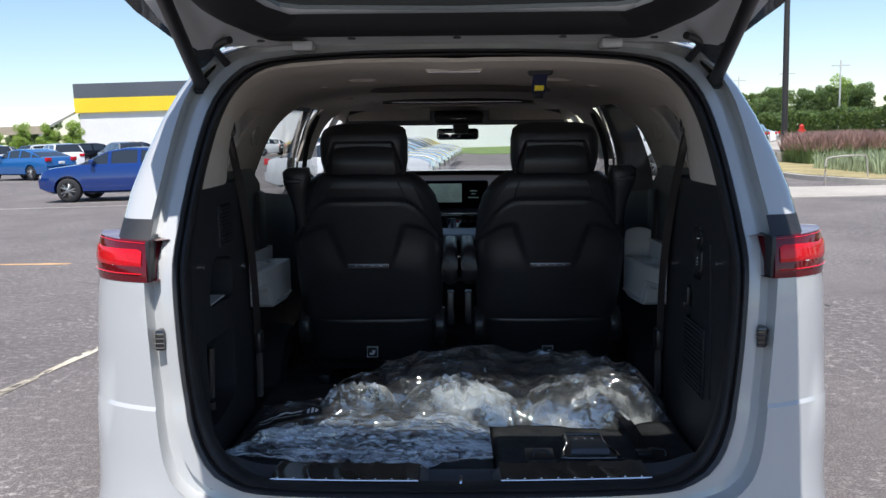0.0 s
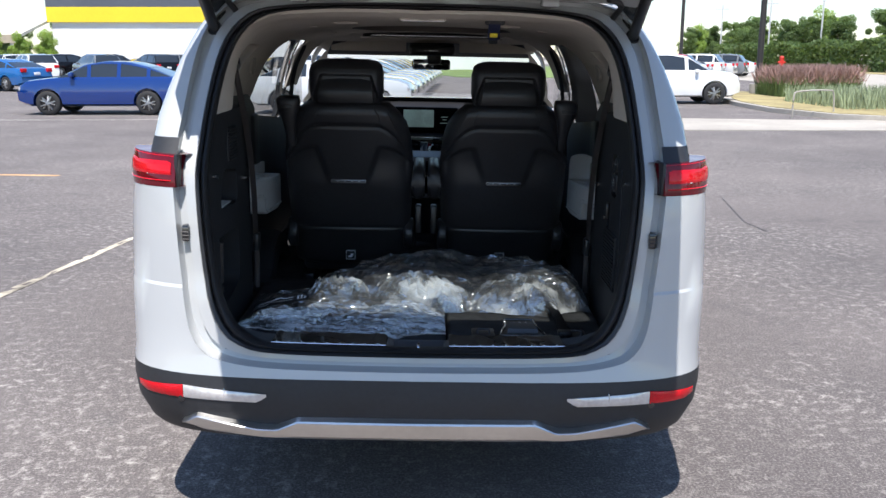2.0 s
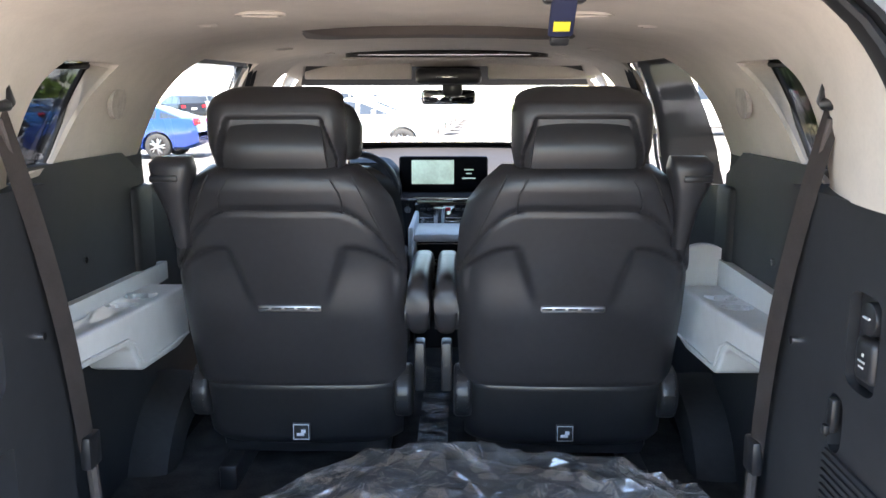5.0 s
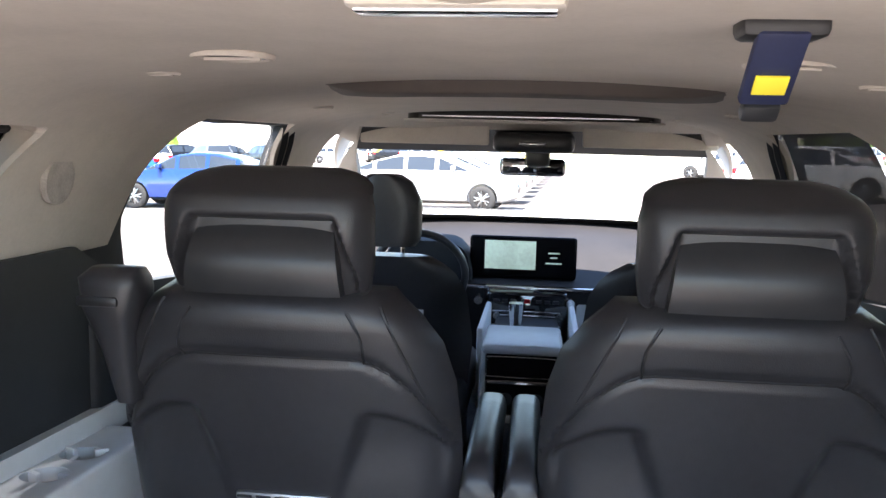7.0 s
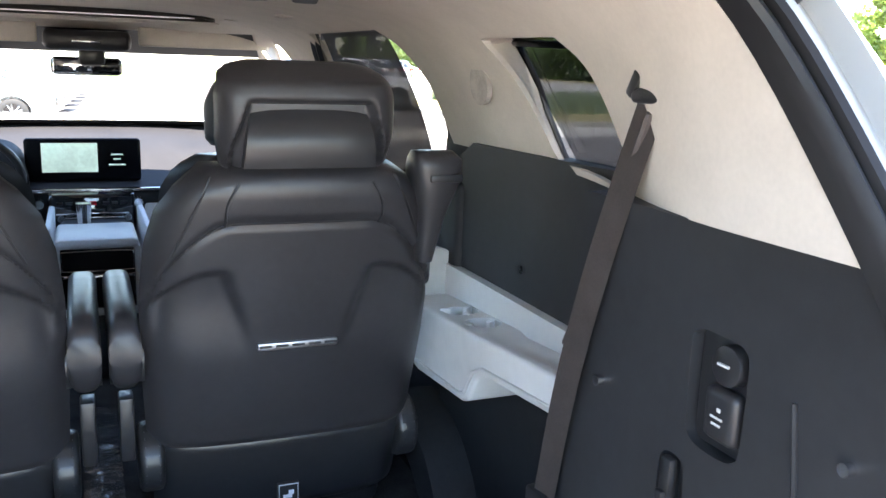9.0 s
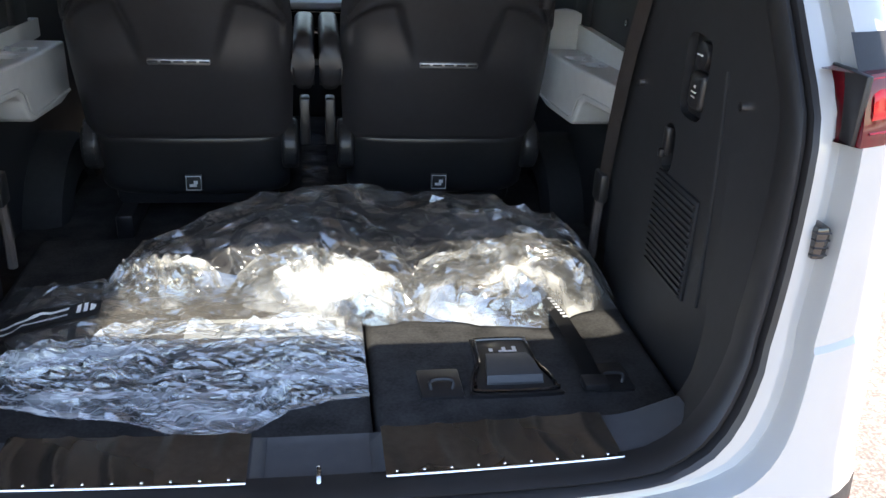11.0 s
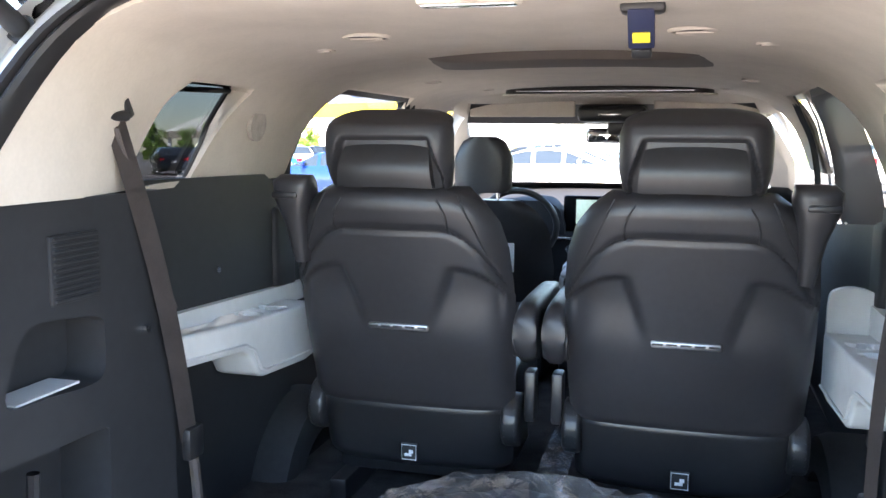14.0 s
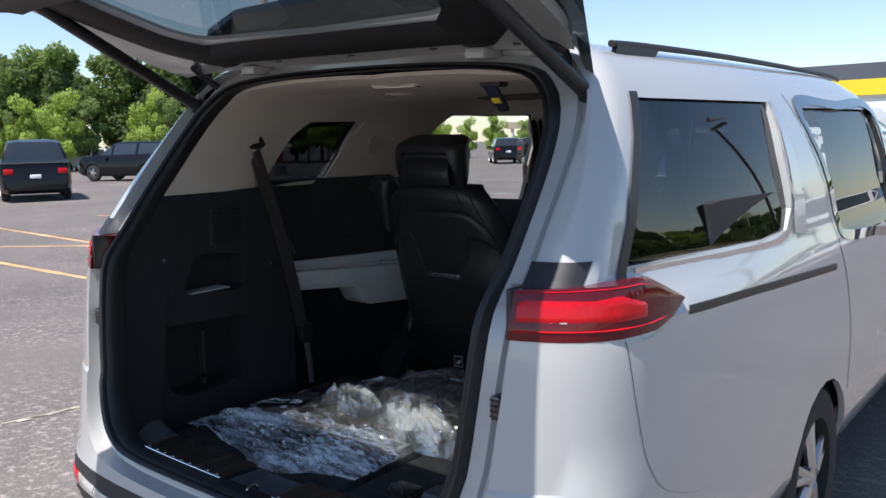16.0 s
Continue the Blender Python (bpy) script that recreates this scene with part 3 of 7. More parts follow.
# rub seam and crease along the rear quarter
for s in (-1, 1):
    path = [(s * (side_x(y, z) + 0.001), y, z) for y, z in [(0.56 + (1.86 - 0.56) * k / 20, 1.10 - 0.075 * k / 20) for k in range(21)]]
    rows = [[(p[0], p[1], p[2] - 0.012) for p in path], [(p[0] + s * 0.003, p[1], p[2]) for p in path], [(p[0], p[1], p[2] + 0.012) for p in path]]
    part("door_track", grid(rows), M_RUBBER, van, "black sliding door track")
    for w, pts in zip((0.003, 0.003, 0.001), ([(1.715, 1.62), (1.91, 1.16), (1.915, 1.10), (2.02, 0.95), (2.10, 0.75), (2.12, 0.52)], [(2.92, 1.60), (2.92, 0.30)], [(0.27, 1.085), (0.29, 0.95), (0.34, 0.80), (0.46, 0.70), (0.75, 0.62), (1.30, 0.58)])):
        pts = smooth_pts([(y, z) for y, z in pts], 8)
        rows = [[(s * (side_x(y + d, z) + 0.0015), y + d, z) for y, z in pts] for d in (-w, w)]
        part("panel_gap", grid(rows), M_RUBBER, van, "dark panel gap")
    # chrome strip under the quarter glass and the broad satin pillar
    pts = smooth_pts([(0.44, 1.200), (1.0, 1.180), (1.36, 1.182), (1.468, 1.25), (1.472, 1.38), (1.515, 1.575)], 8)
    rows = [[(s * (side_x(y, z) + 0.004), y, z - d) for y, z in pts] for d in (-0.008, 0.014)]
    part("window_moulding", grid(rows), M_CHROME, van, "chrome window moulding")
    quad = [(1.525, 1.60), (1.585, 1.60), (1.60, 1.165), (1.46, 1.185)]
    rows = []
    for j in range(9):
        t = j / 8
        a = [quad[0][k] + (quad[3][k] - quad[0][k]) * t for k in (0, 1)]
        b = [quad[1][k] + (quad[2][k] - quad[1][k]) * t for k in (0, 1)]
        rows.append([(s * (side_x(a[0] + (b[0] - a[0]) * i / 5, a[1]) + 0.004), a[0] + (b[0] - a[0]) * i / 5, a[1] + (b[1] - a[1]) * i / 5) for i in range(6)])
    part("pillar_trim", grid(rows), M_SATIN, van, "satin silver rear pillar trim")

# black frame round the sliding door's glass
for s in (-1, 1):
    ring_pts = smooth_pts([(1.80, 1.605), (1.86, 1.38), (1.945, 1.18), (2.01, 1.105), (2.40, 1.075), (2.91, 1.055), (2.91, 1.30), (2.91, 1.600), (2.35, 1.606)], 6, True)
    inner_pts = smooth_pts([(1.845, 1.570), (1.905, 1.37), (1.985, 1.195), (2.035, 1.138), (2.40, 1.112), (2.87, 1.092), (2.87, 1.30), (2.87, 1.566), (2.35, 1.572)], 6, True)
    rows = [[(s * (side_x(y, z) + 0.004), y, z) for y, z in ring_pts], [(s * (side_x(y, z) + 0.005), y, z) for y, z in inner_pts], [(s * (side_x(y, z) - 0.012), y, z) for y, z in inner_pts]]
    part("window_frame", grid(rows, None, False, True), M_GLOSSBLK, van, "black sliding door window frame")

# black strip along the rear edge of the quarter glass
for s in (-1, 1):
    pts = smooth_pts([(0.365, 1.19), (0.455, 1.36), (0.545, 1.50), (0.612, 1.605)], 8)
    rows = [[(s * (side_x(y + d, z) + 0.004), y + d, z) for y, z in pts] for d in (-0.014, 0.008, 0.030)]
    part("window_edge", grid(rows), M_RUBBER, van, "black strip at the window edge")

# roof rails
for s in (-1, 1):
    rail = part("roof_rail", tube(smooth_pts([(s * 0.708, 0.70, 1.728), (s * 0.71, 0.90, 1.733), (s * 0.715, 1.4, 1.736), (s * 0.715, 2.0, 1.733), (s * 0.71, 2.75, 1.724), (s * 0.70, 2.95, 1.712)], 6), 0.009, 10), M_RUBBER, van, "black roof rail")
    part("rail_foot", prism([(0.71, 1.70), (0.72, 1.728), (0.98, 1.736), (0.94, 1.70)], "x", s * 0.71 - 0.007, s * 0.71 + 0.007), M_RUBBER, rail)


# window panes set into the skin
def side_pane(poly, s, inset, name, material, label):
    """A gently bowed pane filling a polygon of (along, height) on the flank."""
    zs = [p[1] for p in poly]
    z0, z1 = min(zs), max(zs)
    rows = []
    for j in range(25):
        z = z0 + (z1 - z0) * (0.002 + 0.996 * j / 24)
        cross = []
        for i in range(len(poly)):
            (ya, za), (yb, zb) = poly[i], poly[(i + 1) % len(poly)]
            if (za - z) * (zb - z) < 0:
                cross.append(ya + (yb - ya) * (z - za) / (zb - za))
        y0, y1 = min(cross), max(cross)
        t = max(0.0, (z - 1.20) / 0.39)
        row = []
        for i in range(31):
            y = y0 + (y1 - y0) * i / 30
            x = side_x(max(y, 0.40), 1.20) * (1 - t) + (side_x(max(y, 0.70), 1.59) * t + 0.045 * t * (1 - t)) if t > 0 else side_x(y, z)
            x = min(x, side_x(y, z) + 0.004)
            row.append((s * (x - inset), y, z))
        rows.append(row)
    return part(name, grid(rows), material, van, label, 80)


for s in (-1, 1):
    for poly, nm in ((QUARTER, "quarter_window"), (SLIDING, "door_window"), (FRONTWIN, "door_window")):
        w = side_pane(poly, s, 0.010, nm, M_PRIVACY if poly is QUARTER else M_CLEAR, "tinted side window")
        w.visible_shadow = poly is QUARTER
rows = []
for j in range(10):
    z = 1.165 + 0.425 * j / 9
    w = interp(z, [1.17, 1.50, 1.585], [0.80, 0.70, 0.64])

    def front_y(x, z):
        hw, yf = half_width(z), interp(z, ZS, YF)
        k = min(abs(x) / hw, 1)
        return yf - 0.7 + 0.7 * max(0, 1 - k ** (2 / 0.7)) ** 0.35
    rows.append([(w * (i / 10 - 1), front_y(w * (i / 10 - 1), z) - 0.012, z) for i in range(21)])
ws = part("windscreen", grid(rows), M_CLEAR, van, "clear windscreen")
ws.visible_shadow = False
# opaque band added behind the visors to keep the sun off the map screen
rows = []
for j in range(5):
    z = 1.495 + 0.10 * j / 4
    w = interp(z, [1.17, 1.50, 1.585], [0.80, 0.70, 0.64])
    rows.append([(w * (i / 10 - 1), front_y(w * (i / 10 - 1), z) - 0.018, z) for i in range(21)])
part("sun_block_band", grid(rows), M_RUBBER, van, "black band added at the top of the windscreen to block the sun")

# wheels
for s in (-1, 1):
    for ya in AXLES:
        bm = bmesh.new()
        prof = [(0.215, -0.11), (0.28, -0.118), (0.318, -0.105), (0.332, -0.07), (0.335, 0), (0.332, 0.07), (0.318, 0.105), (0.28, 0.118), (0.215, 0.11)]
        rings = [[(s * (0.86 + d), ya + r * math.cos(t), 0.265 + r * math.sin(t)) for r, d in prof] for t in [k * 2 * math.pi / 48 for k in range(48)]]
        wheel = part("wheel", grid(rings, bm, True, True), M_TYRE, van, "black tyre on an alloy wheel")
        bm = bmesh.new()
        cyl(bm, (s * 0.78, ya, 0.265), (s * 0.93, ya, 0.265), 0.235, 40)
        part("rim_barrel", bm, M_GLOSSBLK, wheel)
        bm = bmesh.new()
        for k in range(5):
            a = k * 2 * math.pi / 5 + 0.3
            for d in (-0.16, 0.16):
                rr = [(0.04, a + d * 0.4), (0.23, a + d)]
                p0, p1 = [Vector((s * (0.955 - 0.02 * i), ya + r * math.cos(t), 0.265 + r * math.sin(t))) for i, (r, t) in enumerate(rr)]
                cyl(bm, p0, p1, 0.022, 8, 0.016)
        cyl(bm, (s * 0.94, ya, 0.265), (s * 0.968, ya, 0.265), 0.05, 20)
        part("spokes", bm, M_RIM, wheel, "five-spoke alloy rim")

# underbody
part("underbody", boxm((-0.86, 0.25, 0.20), (0.86, 5.1, 0.34), 0.05), M_TRIM, van, "dark underbody")

# ---------------- raised tailgate ----------------
HINGE = Vector((0, 0.555, 1.715))
OPEN = Matrix.Translation(HINGE) @ Matrix.Rotation(radians(-71.5), 4, 'X') @ Matrix.Translation(-HINGE)
SMALL = between(SHUT_R, SEAL_R, 0.10)
GATEWIN = [(0.0, 1.215), (0.50, 1.215), (0.56, 1.235), (0.56, 1.30), (0.52, 1.46), (0.47, 1.52), (0.42, 1.535), (0.0, 1.55)]


def outline(half):
    return half + [(-x, z) for x, z in half[-2:0:-1]]


g = boolean(skin(0.50, 1.76, 0.03), [prism(outline(SMALL), "y", -1, 0.545)], 'INTERSECT')
g = boolean(g, [prism(outline(GATEWIN), "y", -1, 1)])
g.materials.clear()
g.materials.append(M_WHITE)
g.polygons.foreach_set("use_smooth", [True] * len(g.polygons))
g.set_sharp_from_angle(angle=radians(30))
gate = part("tailgate", g, M_WHITE, van, "white tailgate swung up on its hinges")
gate.matrix_basis = OPEN


def gate_strip(x0, x1, zlo, zhi, off, nx=30, nz=8):
    return grid([[(x0 + (x1 - x0) * i / nx, rear_y(x0 + (x1 - x0) * i / nx, zlo + (zhi - zlo) * j / nz) + off, zlo + (zhi - zlo) * j / nz) for i in range(nx + 1)] for j in range(nz + 1)])


part("gate_glass", gate_strip(-0.575, 0.575, 1.205, 1.56, 0.012), M_GATEGLASS, gate, "tinted tailgate glass")
# dark inner lining: below the glass and a frame round it
lin = bmesh.new()
rows = []
for j in range(21):
    z = 0.552 + 0.655 * j / 20
    w = interp(z, [0.552, 0.58, 0.65, 0.80, 0.98, 1.10, 1.21], [0.58, 0.655, 0.700, 0.722, 0.737, 0.747, 0.735])
    e = 0.12 - 0.087 * max(0, 1 - min(j, 20 - j) / 2.0)
    rows.append([(w * (i / 14 - 1), rear_y(w * (i / 14 - 1), z) + (0.033 if abs(i / 14 - 1) > 0.97 else e), z) for i in range(29)])
grid(rows, lin)
part("gate_lining", lin, M_GATETRIM, gate, "black plastic gate lining")
for s in (-1, 1):
    rows = []
    for j in range(13):
        z = 1.19 + 0.425 * j / 12
        a, b = interp(z, [1.2, 1.3, 1.46, 1.54, 1.65], [0.555, 0.555, 0.515, 0.41, 0.40]), interp(z, [1.2, 1.32, 1.48, 1.56, 1.61, 1.65], [0.735, 0.712, 0.668, 0.625, 0.565, 0.50])
        rows.append([(s * (a + (b - a) * i / 5), rear_y(a + (b - a) * i / 5, z) + (0.035, 0.055, 0.06, 0.06, 0.055, 0.033)[i], z) for i in range(6)])
    part("gate_pillar_trim", grid(rows), M_GATETRIM, gate, "black gate pillar lining")
rows = []
for j in range(9):
    z = 1.525 + 0.09 * j / 8
    rows.append([(0.53 * (i / 10 - 1), rear_y(0.53 * (i / 10 - 1), z) + (0.03, 0.052, 0.06, 0.062, 0.062, 0.062, 0.06, 0.052, 0.033)[j], z) for i in range(21)])
part("gate_top_trim", grid(rows), M_GATETRIM, gate, "black lining above the glass")
for x in (-0.56, -0.30, 0.0, 0.30, 0.56):
    part("trim_clip", cyl(bmesh.new(), (x, rear_y(x, 1.663) + 0.022, 1.663), (x, rear_y(x, 1.663) + 0.036, 1.663), 0.012, 12), M_RUBBER, gate, "black rubber buffer")
# latch, pull pocket and grille on the lining
part("latch_housing", boxm((-0.075, rear_y(0, 0.6) + 0.05, 0.575), (0.075, rear_y(0, 0.6) + 0.13, 0.70), 0.012), M_GATETRIM, gate)
part("latch", boxm((-0.012, rear_y(0, 0.6) + 0.125, 0.585), (0.012, rear_y(0, 0.6) + 0.136, 0.65), 0.004), M_CHROME, gate, "steel latch jaw")
bm = bmesh.new()
tube([(0.40 + 0.085 * math.cos(t), rear_y(0.4, 0.72) + 0.123, 0.72 + 0.032 * math.sin(t)) for t in [k * 2 * math.pi / 24 for k in range(24)]], 0.006, 6, True, bm)
part("pull_pocket", bm, M_GLOSSBLK, gate, "oval pull pocket rim")
part("gate_lamp", boxm((-0.40, rear_y(0.4, 0.7) + 0.115, 0.69), (-0.28, rear_y(0.4, 0.7) + 0.126, 0.72), 0.003), M_GREYPL, gate)
# outside of the gate: light bar, plate, handle recess, badge
bar = part("light_bar", rear_patch(-0.775, 0.775, lambda x: 1.105, lambda x: 1.185, 0.02, 80, 6), M_DARKRED, gate, "dark red light bar across the gate")
for zz in (1.112, 1.176):
    part("light_line", rear_patch(-0.76, 0.76, lambda x: zz, lambda x: zz + 0.006, 0.023, 60, 2), M_RED, bar, "bright red light line")
part("lamp_recess", rear_patch(-0.42, 0.42, lambda x: 1.062, lambda x: 1.105, 0.004, 30, 3), M_GLOSSBLK, gate, "gloss black plate lamp recess")
badge = part("badge", rear_patch(-0.095, 0.07, lambda x: 1.126, lambda x: 1.164, 0.0215, 16, 3), M_GLOSSBLK, gate, "plain dark badge plate")
for x in (-0.07, -0.02, 0.045):
    part("badge_bar", boxm((x - 0.02, 0.018, 1.132), (x + 0.02, 0.032, 1.158), 0.003), M_CHROME, badge, "plain chrome bar")
yp = rear_y(0, 0.95)
plate = part("plate_frame", boxm((-0.165, yp - 0.016, 0.945), (0.165, yp + 0.002, 1.055), 0.006), M_CHROME, gate, "chrome licence plate frame")
part("plate_card", boxm((-0.15, yp - 0.019, 0.965), (0.15, yp - 0.014, 1.045), 0.001), M_WHITEP, plate, "white dealer plate card")
for z0, z1, w in ((1.012, 1.03, 0.115), (0.99, 1.005, 0.115), (0.968, 0.982, 0.09)):
    part("print_bar", boxm((-w, yp - 0.021, z0), (w, yp - 0.0185, z1)), M_GLOSSBLK, plate)
hd = part("handle_recess", rear_patch(-0.27, 0.27, lambda x: 0.735, lambda x: 0.80, 0.006, 30, 6), M_WHITE, gate, "white gate handle surround")
part("handle_slot", rear_patch(-0.16, 0.16, lambda x: 0.75, lambda x: 0.782, 0.009, 20, 4), M_GLOSSBLK, hd, "dark handle slot")
part("gate_crease", rear_patch(-0.74, 0.74, lambda x: 0.875 - 0.03 * (x / 0.74) ** 2, lambda x: 0.887 - 0.03 * (x / 0.74) ** 2, 0.006, 50, 3), M_WHITE, gate)
bm = bmesh.new()
for k in range(8):
    box(bm, (-0.69 + 0.026 * k, rear_y(-0.69 + 0.026 * k, 0.74) - 0.006, 0.728), (-0.672 + 0.026 * k, rear_y(-0.69 + 0.026 * k, 0.74) + 0.004, 0.746), 0.001)
part("name_badge", bm, M_CHROME, gate, "chrome model badge")
part("spoiler", loft([[(x, 0.44 - d, 1.705), (x, 0.40 - d, 1.70), (x, 0.36 - d + 0.02, 1.712), (x, 0.42, 1.735), (x, 0.55, 1.752)] for x, d in [(-0.66, -0.03), (-0.5, 0.02), (0, 0.04), (0.5, 0.02), (0.66, -0.03)]]), M_GLOSSBLK, gate, "gloss black roof spoiler")
# side fins of the roof spoiler
for s in (-1, 1):
    rows = []
    for j in range(11):
        z = 1.20 + 0.50 * j / 10
        a, b = interp(z, [1.2, 1.5, 1.7], [0.76, 0.70, 0.60]), interp(z, [1.2, 1.35, 1.5, 1.7], [0.835, 0.875, 0.845, 0.735])
        rows.append([(s * (a + (b - a) * i / 4), rear_y(min(a + (b - a) * i / 4, 0.8), z) - 0.012 + 0.01 * i / 4, z) for i in range(5)])
    bm = grid(rows)
    bmesh.ops.solidify(bm, geom=bm.faces[:], thickness=0.012)
    part("spoiler_fin", bm, M_GLOSSBLK, gate, "gloss black side fin")
# hinges and struts
for s in (-1, 1):
    part("hinge", boxm((s * 0.44 - 0.03, 0.48, 1.695), (s * 0.44 + 0.03, 0.60, 1.722), 0.006), M_WHITE, van)
    a = Vector((s * 0.745, 0.560, 1.578))
    b = OPEN @ Vector((s * 0.70, rear_y(0.70, 1.17) + 0.05, 1.17))
    st = part("gas_strut", cyl(bmesh.new(), a, b, 0.019, 16), M_RUBBER, van, "black gas strut")
    mid = a + (b - a) * 0.08
    part("strut_boot", cyl(bmesh.new(), a - (b - a).normalized() * 0.01, mid, 0.026, 16), M_RUBBER, st)
    bm = bmesh.new()
    tube(smooth_pts([(s * 0.67, 0.55, 1.66), (s * 0.69, 0.50, 1.70), (s * 0.66, 0.45, 1.715), (s * 0.63, 0.42, 1.72)], 6), 0.011, 8, False, bm)
    part("wiring_boot", bm, M_RUBBER, van, "black wiring boot")

# ---------------- cabin lining ----------------
# black lower side trim
for s in (-1, 1):
    rear = [(edge_y(0.70, z, 0.075), z) for z in (0.62, 0.72, 0.82, 0.92, 1.02, 1.10, 1.18, 1.25, 1.315)]
    poly = [(0.10, 0.45), *rear, (0.60, 1.312), (0.86, 1.312), (0.88, 1.0), (0.88, 0.45)]
    bm = bmesh.new()
    prism(poly, "x", *sorted((s * 0.712, s * 0.86)), bm)
    me = bpy.data.meshes.new("trim")
    bm.to_mesh(me)
    bm.free()
    cuts = []
    if s < 0:
        cuts.append(prism(smooth_pts([(0.40, 0.975), (0.42, 1.05), (0.46, 1.10), (0.56, 1.095), (0.645, 1.08), (0.655, 1.04), (0.65, 0.975), (0.61, 0.958), (0.50, 0.965)], 4, True), "x", -0.80, -0.6))
        cuts.append(prism(smooth_pts([(0.305, 0.83), (0.315, 0.868), (0.35, 0.875), (0.50, 0.868), (0.64, 0.862), (0.655, 0.84), (0.655, 0.74), (0.64, 0.66), (0.55, 0.63), (0.40, 0.62), (0.32, 0.66)], 4, True), "x", -0.83, -0.6))
    else:
        cuts.append(prism(smooth_pts([(0.478, 1.05), (0.476, 1.15), (0.484, 1.172), (0.505, 1.178), (0.555, 1.178), (0.576, 1.170), (0.582, 1.15), (0.580, 1.05), (0.572, 1.028), (0.55, 1.020), (0.508, 1.020), (0.486, 1.028)], 3, True), "x", 0.6, 0.735))
        cuts.append(prism(smooth_pts([(0.575, 0.905), (0.575, 0.975), (0.60, 0.99), (0.625, 0.975), (0.625, 0.905), (0.60, 0.89)], 3, True), "x", 0.6, 0.75))
    me = boolean(me, cuts)
    adopt(me, "side_trim", M_TRIM, "black plastic cargo side trim")
    part("side_trim_front", prism([(0.86, 0.40), (0.86, 1.318), (0.92, 1.322), (1.62, 1.312), (1.76, 1.24), (1.78, 0.40)], "x", *sorted((s * 0.862, s * 0.92))), M_TRIM, van, "black plastic side trim panel")
    part("trim_step", boxm((min(s * 0.74, s * 0.87), 0.84, 0.42), (max(s * 0.74, s * 0.87), 0.90, 1.0), 0.02), M_TRIM, van)
    part("pillar_cover", boxm((min(s * 0.845, s * 0.90), 1.66, 0.85), (max(s * 0.845, s * 0.90), 1.80, 1.21), 0.02, 3), M_TRIM, van, "black door pillar cover")
    # rounded lower corner of the opening
    cor = smooth_pts([(0.555, 0.590), (0.60, 0.612), (0.645, 0.66), (0.68, 0.76), (0.70, 0.91), (0.712, 1.10)], 5)
    r0 = [(s * x, edge_y(x, z, 0.04), z) for x, z in cor]
    r1 = [(s * (x + 0.005), edge_y(x, z, 0.11), z - 0.01) for x, z in cor]
    r2 = [(s * (0.70 + (x - 0.70) * 0.45), edge_y(x, z, 0.24), 0.5 + (z - 0.5) * 0.85) for x, z in cor]
    part("corner_trim", grid([r0, r1, r2]), M_TRIM, van, "black curved corner trim")
    # screws and clips
    for y, z in ((0.317, 1.10), (0.78, 1.03)):
        bm = bmesh.new()
        cyl(bm, (s * 0.70, y, z), (s * 0.715, y, z), 0.008, 12)
        part("clip", bm, M_CHROME, van, "bright cargo clip")
    bm = bmesh.new()
    cyl(bm, (s * 0.855, 1.33, 1.065), (s * 0.866, 1.33, 1.065), 0.009, 12)
    part("clip", bm, M_CHROME, van)
    # pale grey side bin
    face = [(0.885, 0.978), (0.885, 0.915), (0.90, 0.902), (1.225, 0.870), (1.262, 0.850), (1.300, 0.790), (1.33, 0.776), (1.60, 0.755), (1.70, 0.765), (1.70, 0.918), (1.30, 0.942)]
    bm = bmesh.new()
    prism(face, "x", *sorted((s * 0.727, s * 0.858)), bm)
    bmesh.ops.bevel(bm, geom=bm.edges[:], offset=0.009, segments=3, affect='EDGES', profile=0.5)
    me = bpy.data.meshes.new("bin")
    bm.to_mesh(me)
    bm.free()
    cup = [bmesh.new() for _ in range(2)]
    cyl(cup[0], (s * 0.792, 1.375, 0.86), (s * 0.792, 1.375, 1.1), 0.042, 24)
    cyl(cup[1], (s * 0.792, 1.500, 0.86), (s * 0.792, 1.500, 1.1), 0.042, 24)
    dish = prism([(0.93, 1.1), (0.93, 0.966), (0.96, 0.955), (1.25, 0.937), (1.30, 0.945), (1.30, 1.1)], "x", *sorted((s * 0.752, s * 0.842)))
    me = boolean(me, cup + [dish])
    binp = adopt(me, "side_bin", M_GREYPL, "pale grey plastic side bin with cup wells")
    part("bin_backrest", prism([(0.89, 0.965), (1.72, 0.90), (1.86, 0.90), (1.86, 0.955 + 0.04 * (s > 0)), (1.40, 0.975 + 0.022 * (s > 0)), (0.91, 0.997)], "x", *sorted((s * 0.838, s * 0.863))), M_GREYPL, binp)
    part("bin_lip", tube([(s * 0.724, y, z) for y, z in ((0.89, 0.920), (1.23, 0.887), (1.275, 0.865), (1.315, 0.804), (1.345, 0.793), (1.68, 0.776))], 0.004, 8), M_GREYPL, binp)
    if s > 0:
        part("bin_end", prism(smooth_pts([(s * 0.735, 0.90), (s * 0.737, 1.005), (s * 0.755, 1.032), (s * 0.80, 1.040), (s * 0.845, 1.028), (s * 0.868, 1.005), (s * 0.868, 0.90)], 4), "y", 1.705, 1.73), M_GREYPL, binp, "upright rounded end of the bin", 50)
    for yc in (1.375, 1.500):
        for a in (0.6, 2.7, 4.8):
            part("cup_fin", boxm((-0.014, -0.006, 0.0), (0.014, 0.006, 0.05), 0.004), M_GREYPL, binp, "soft cup holder fin", 35, pose(s * 0.792 + 0.034 * math.cos(a), yc + 0.034 * math.sin(a), 0.885, 0, 0, math.degrees(a)))
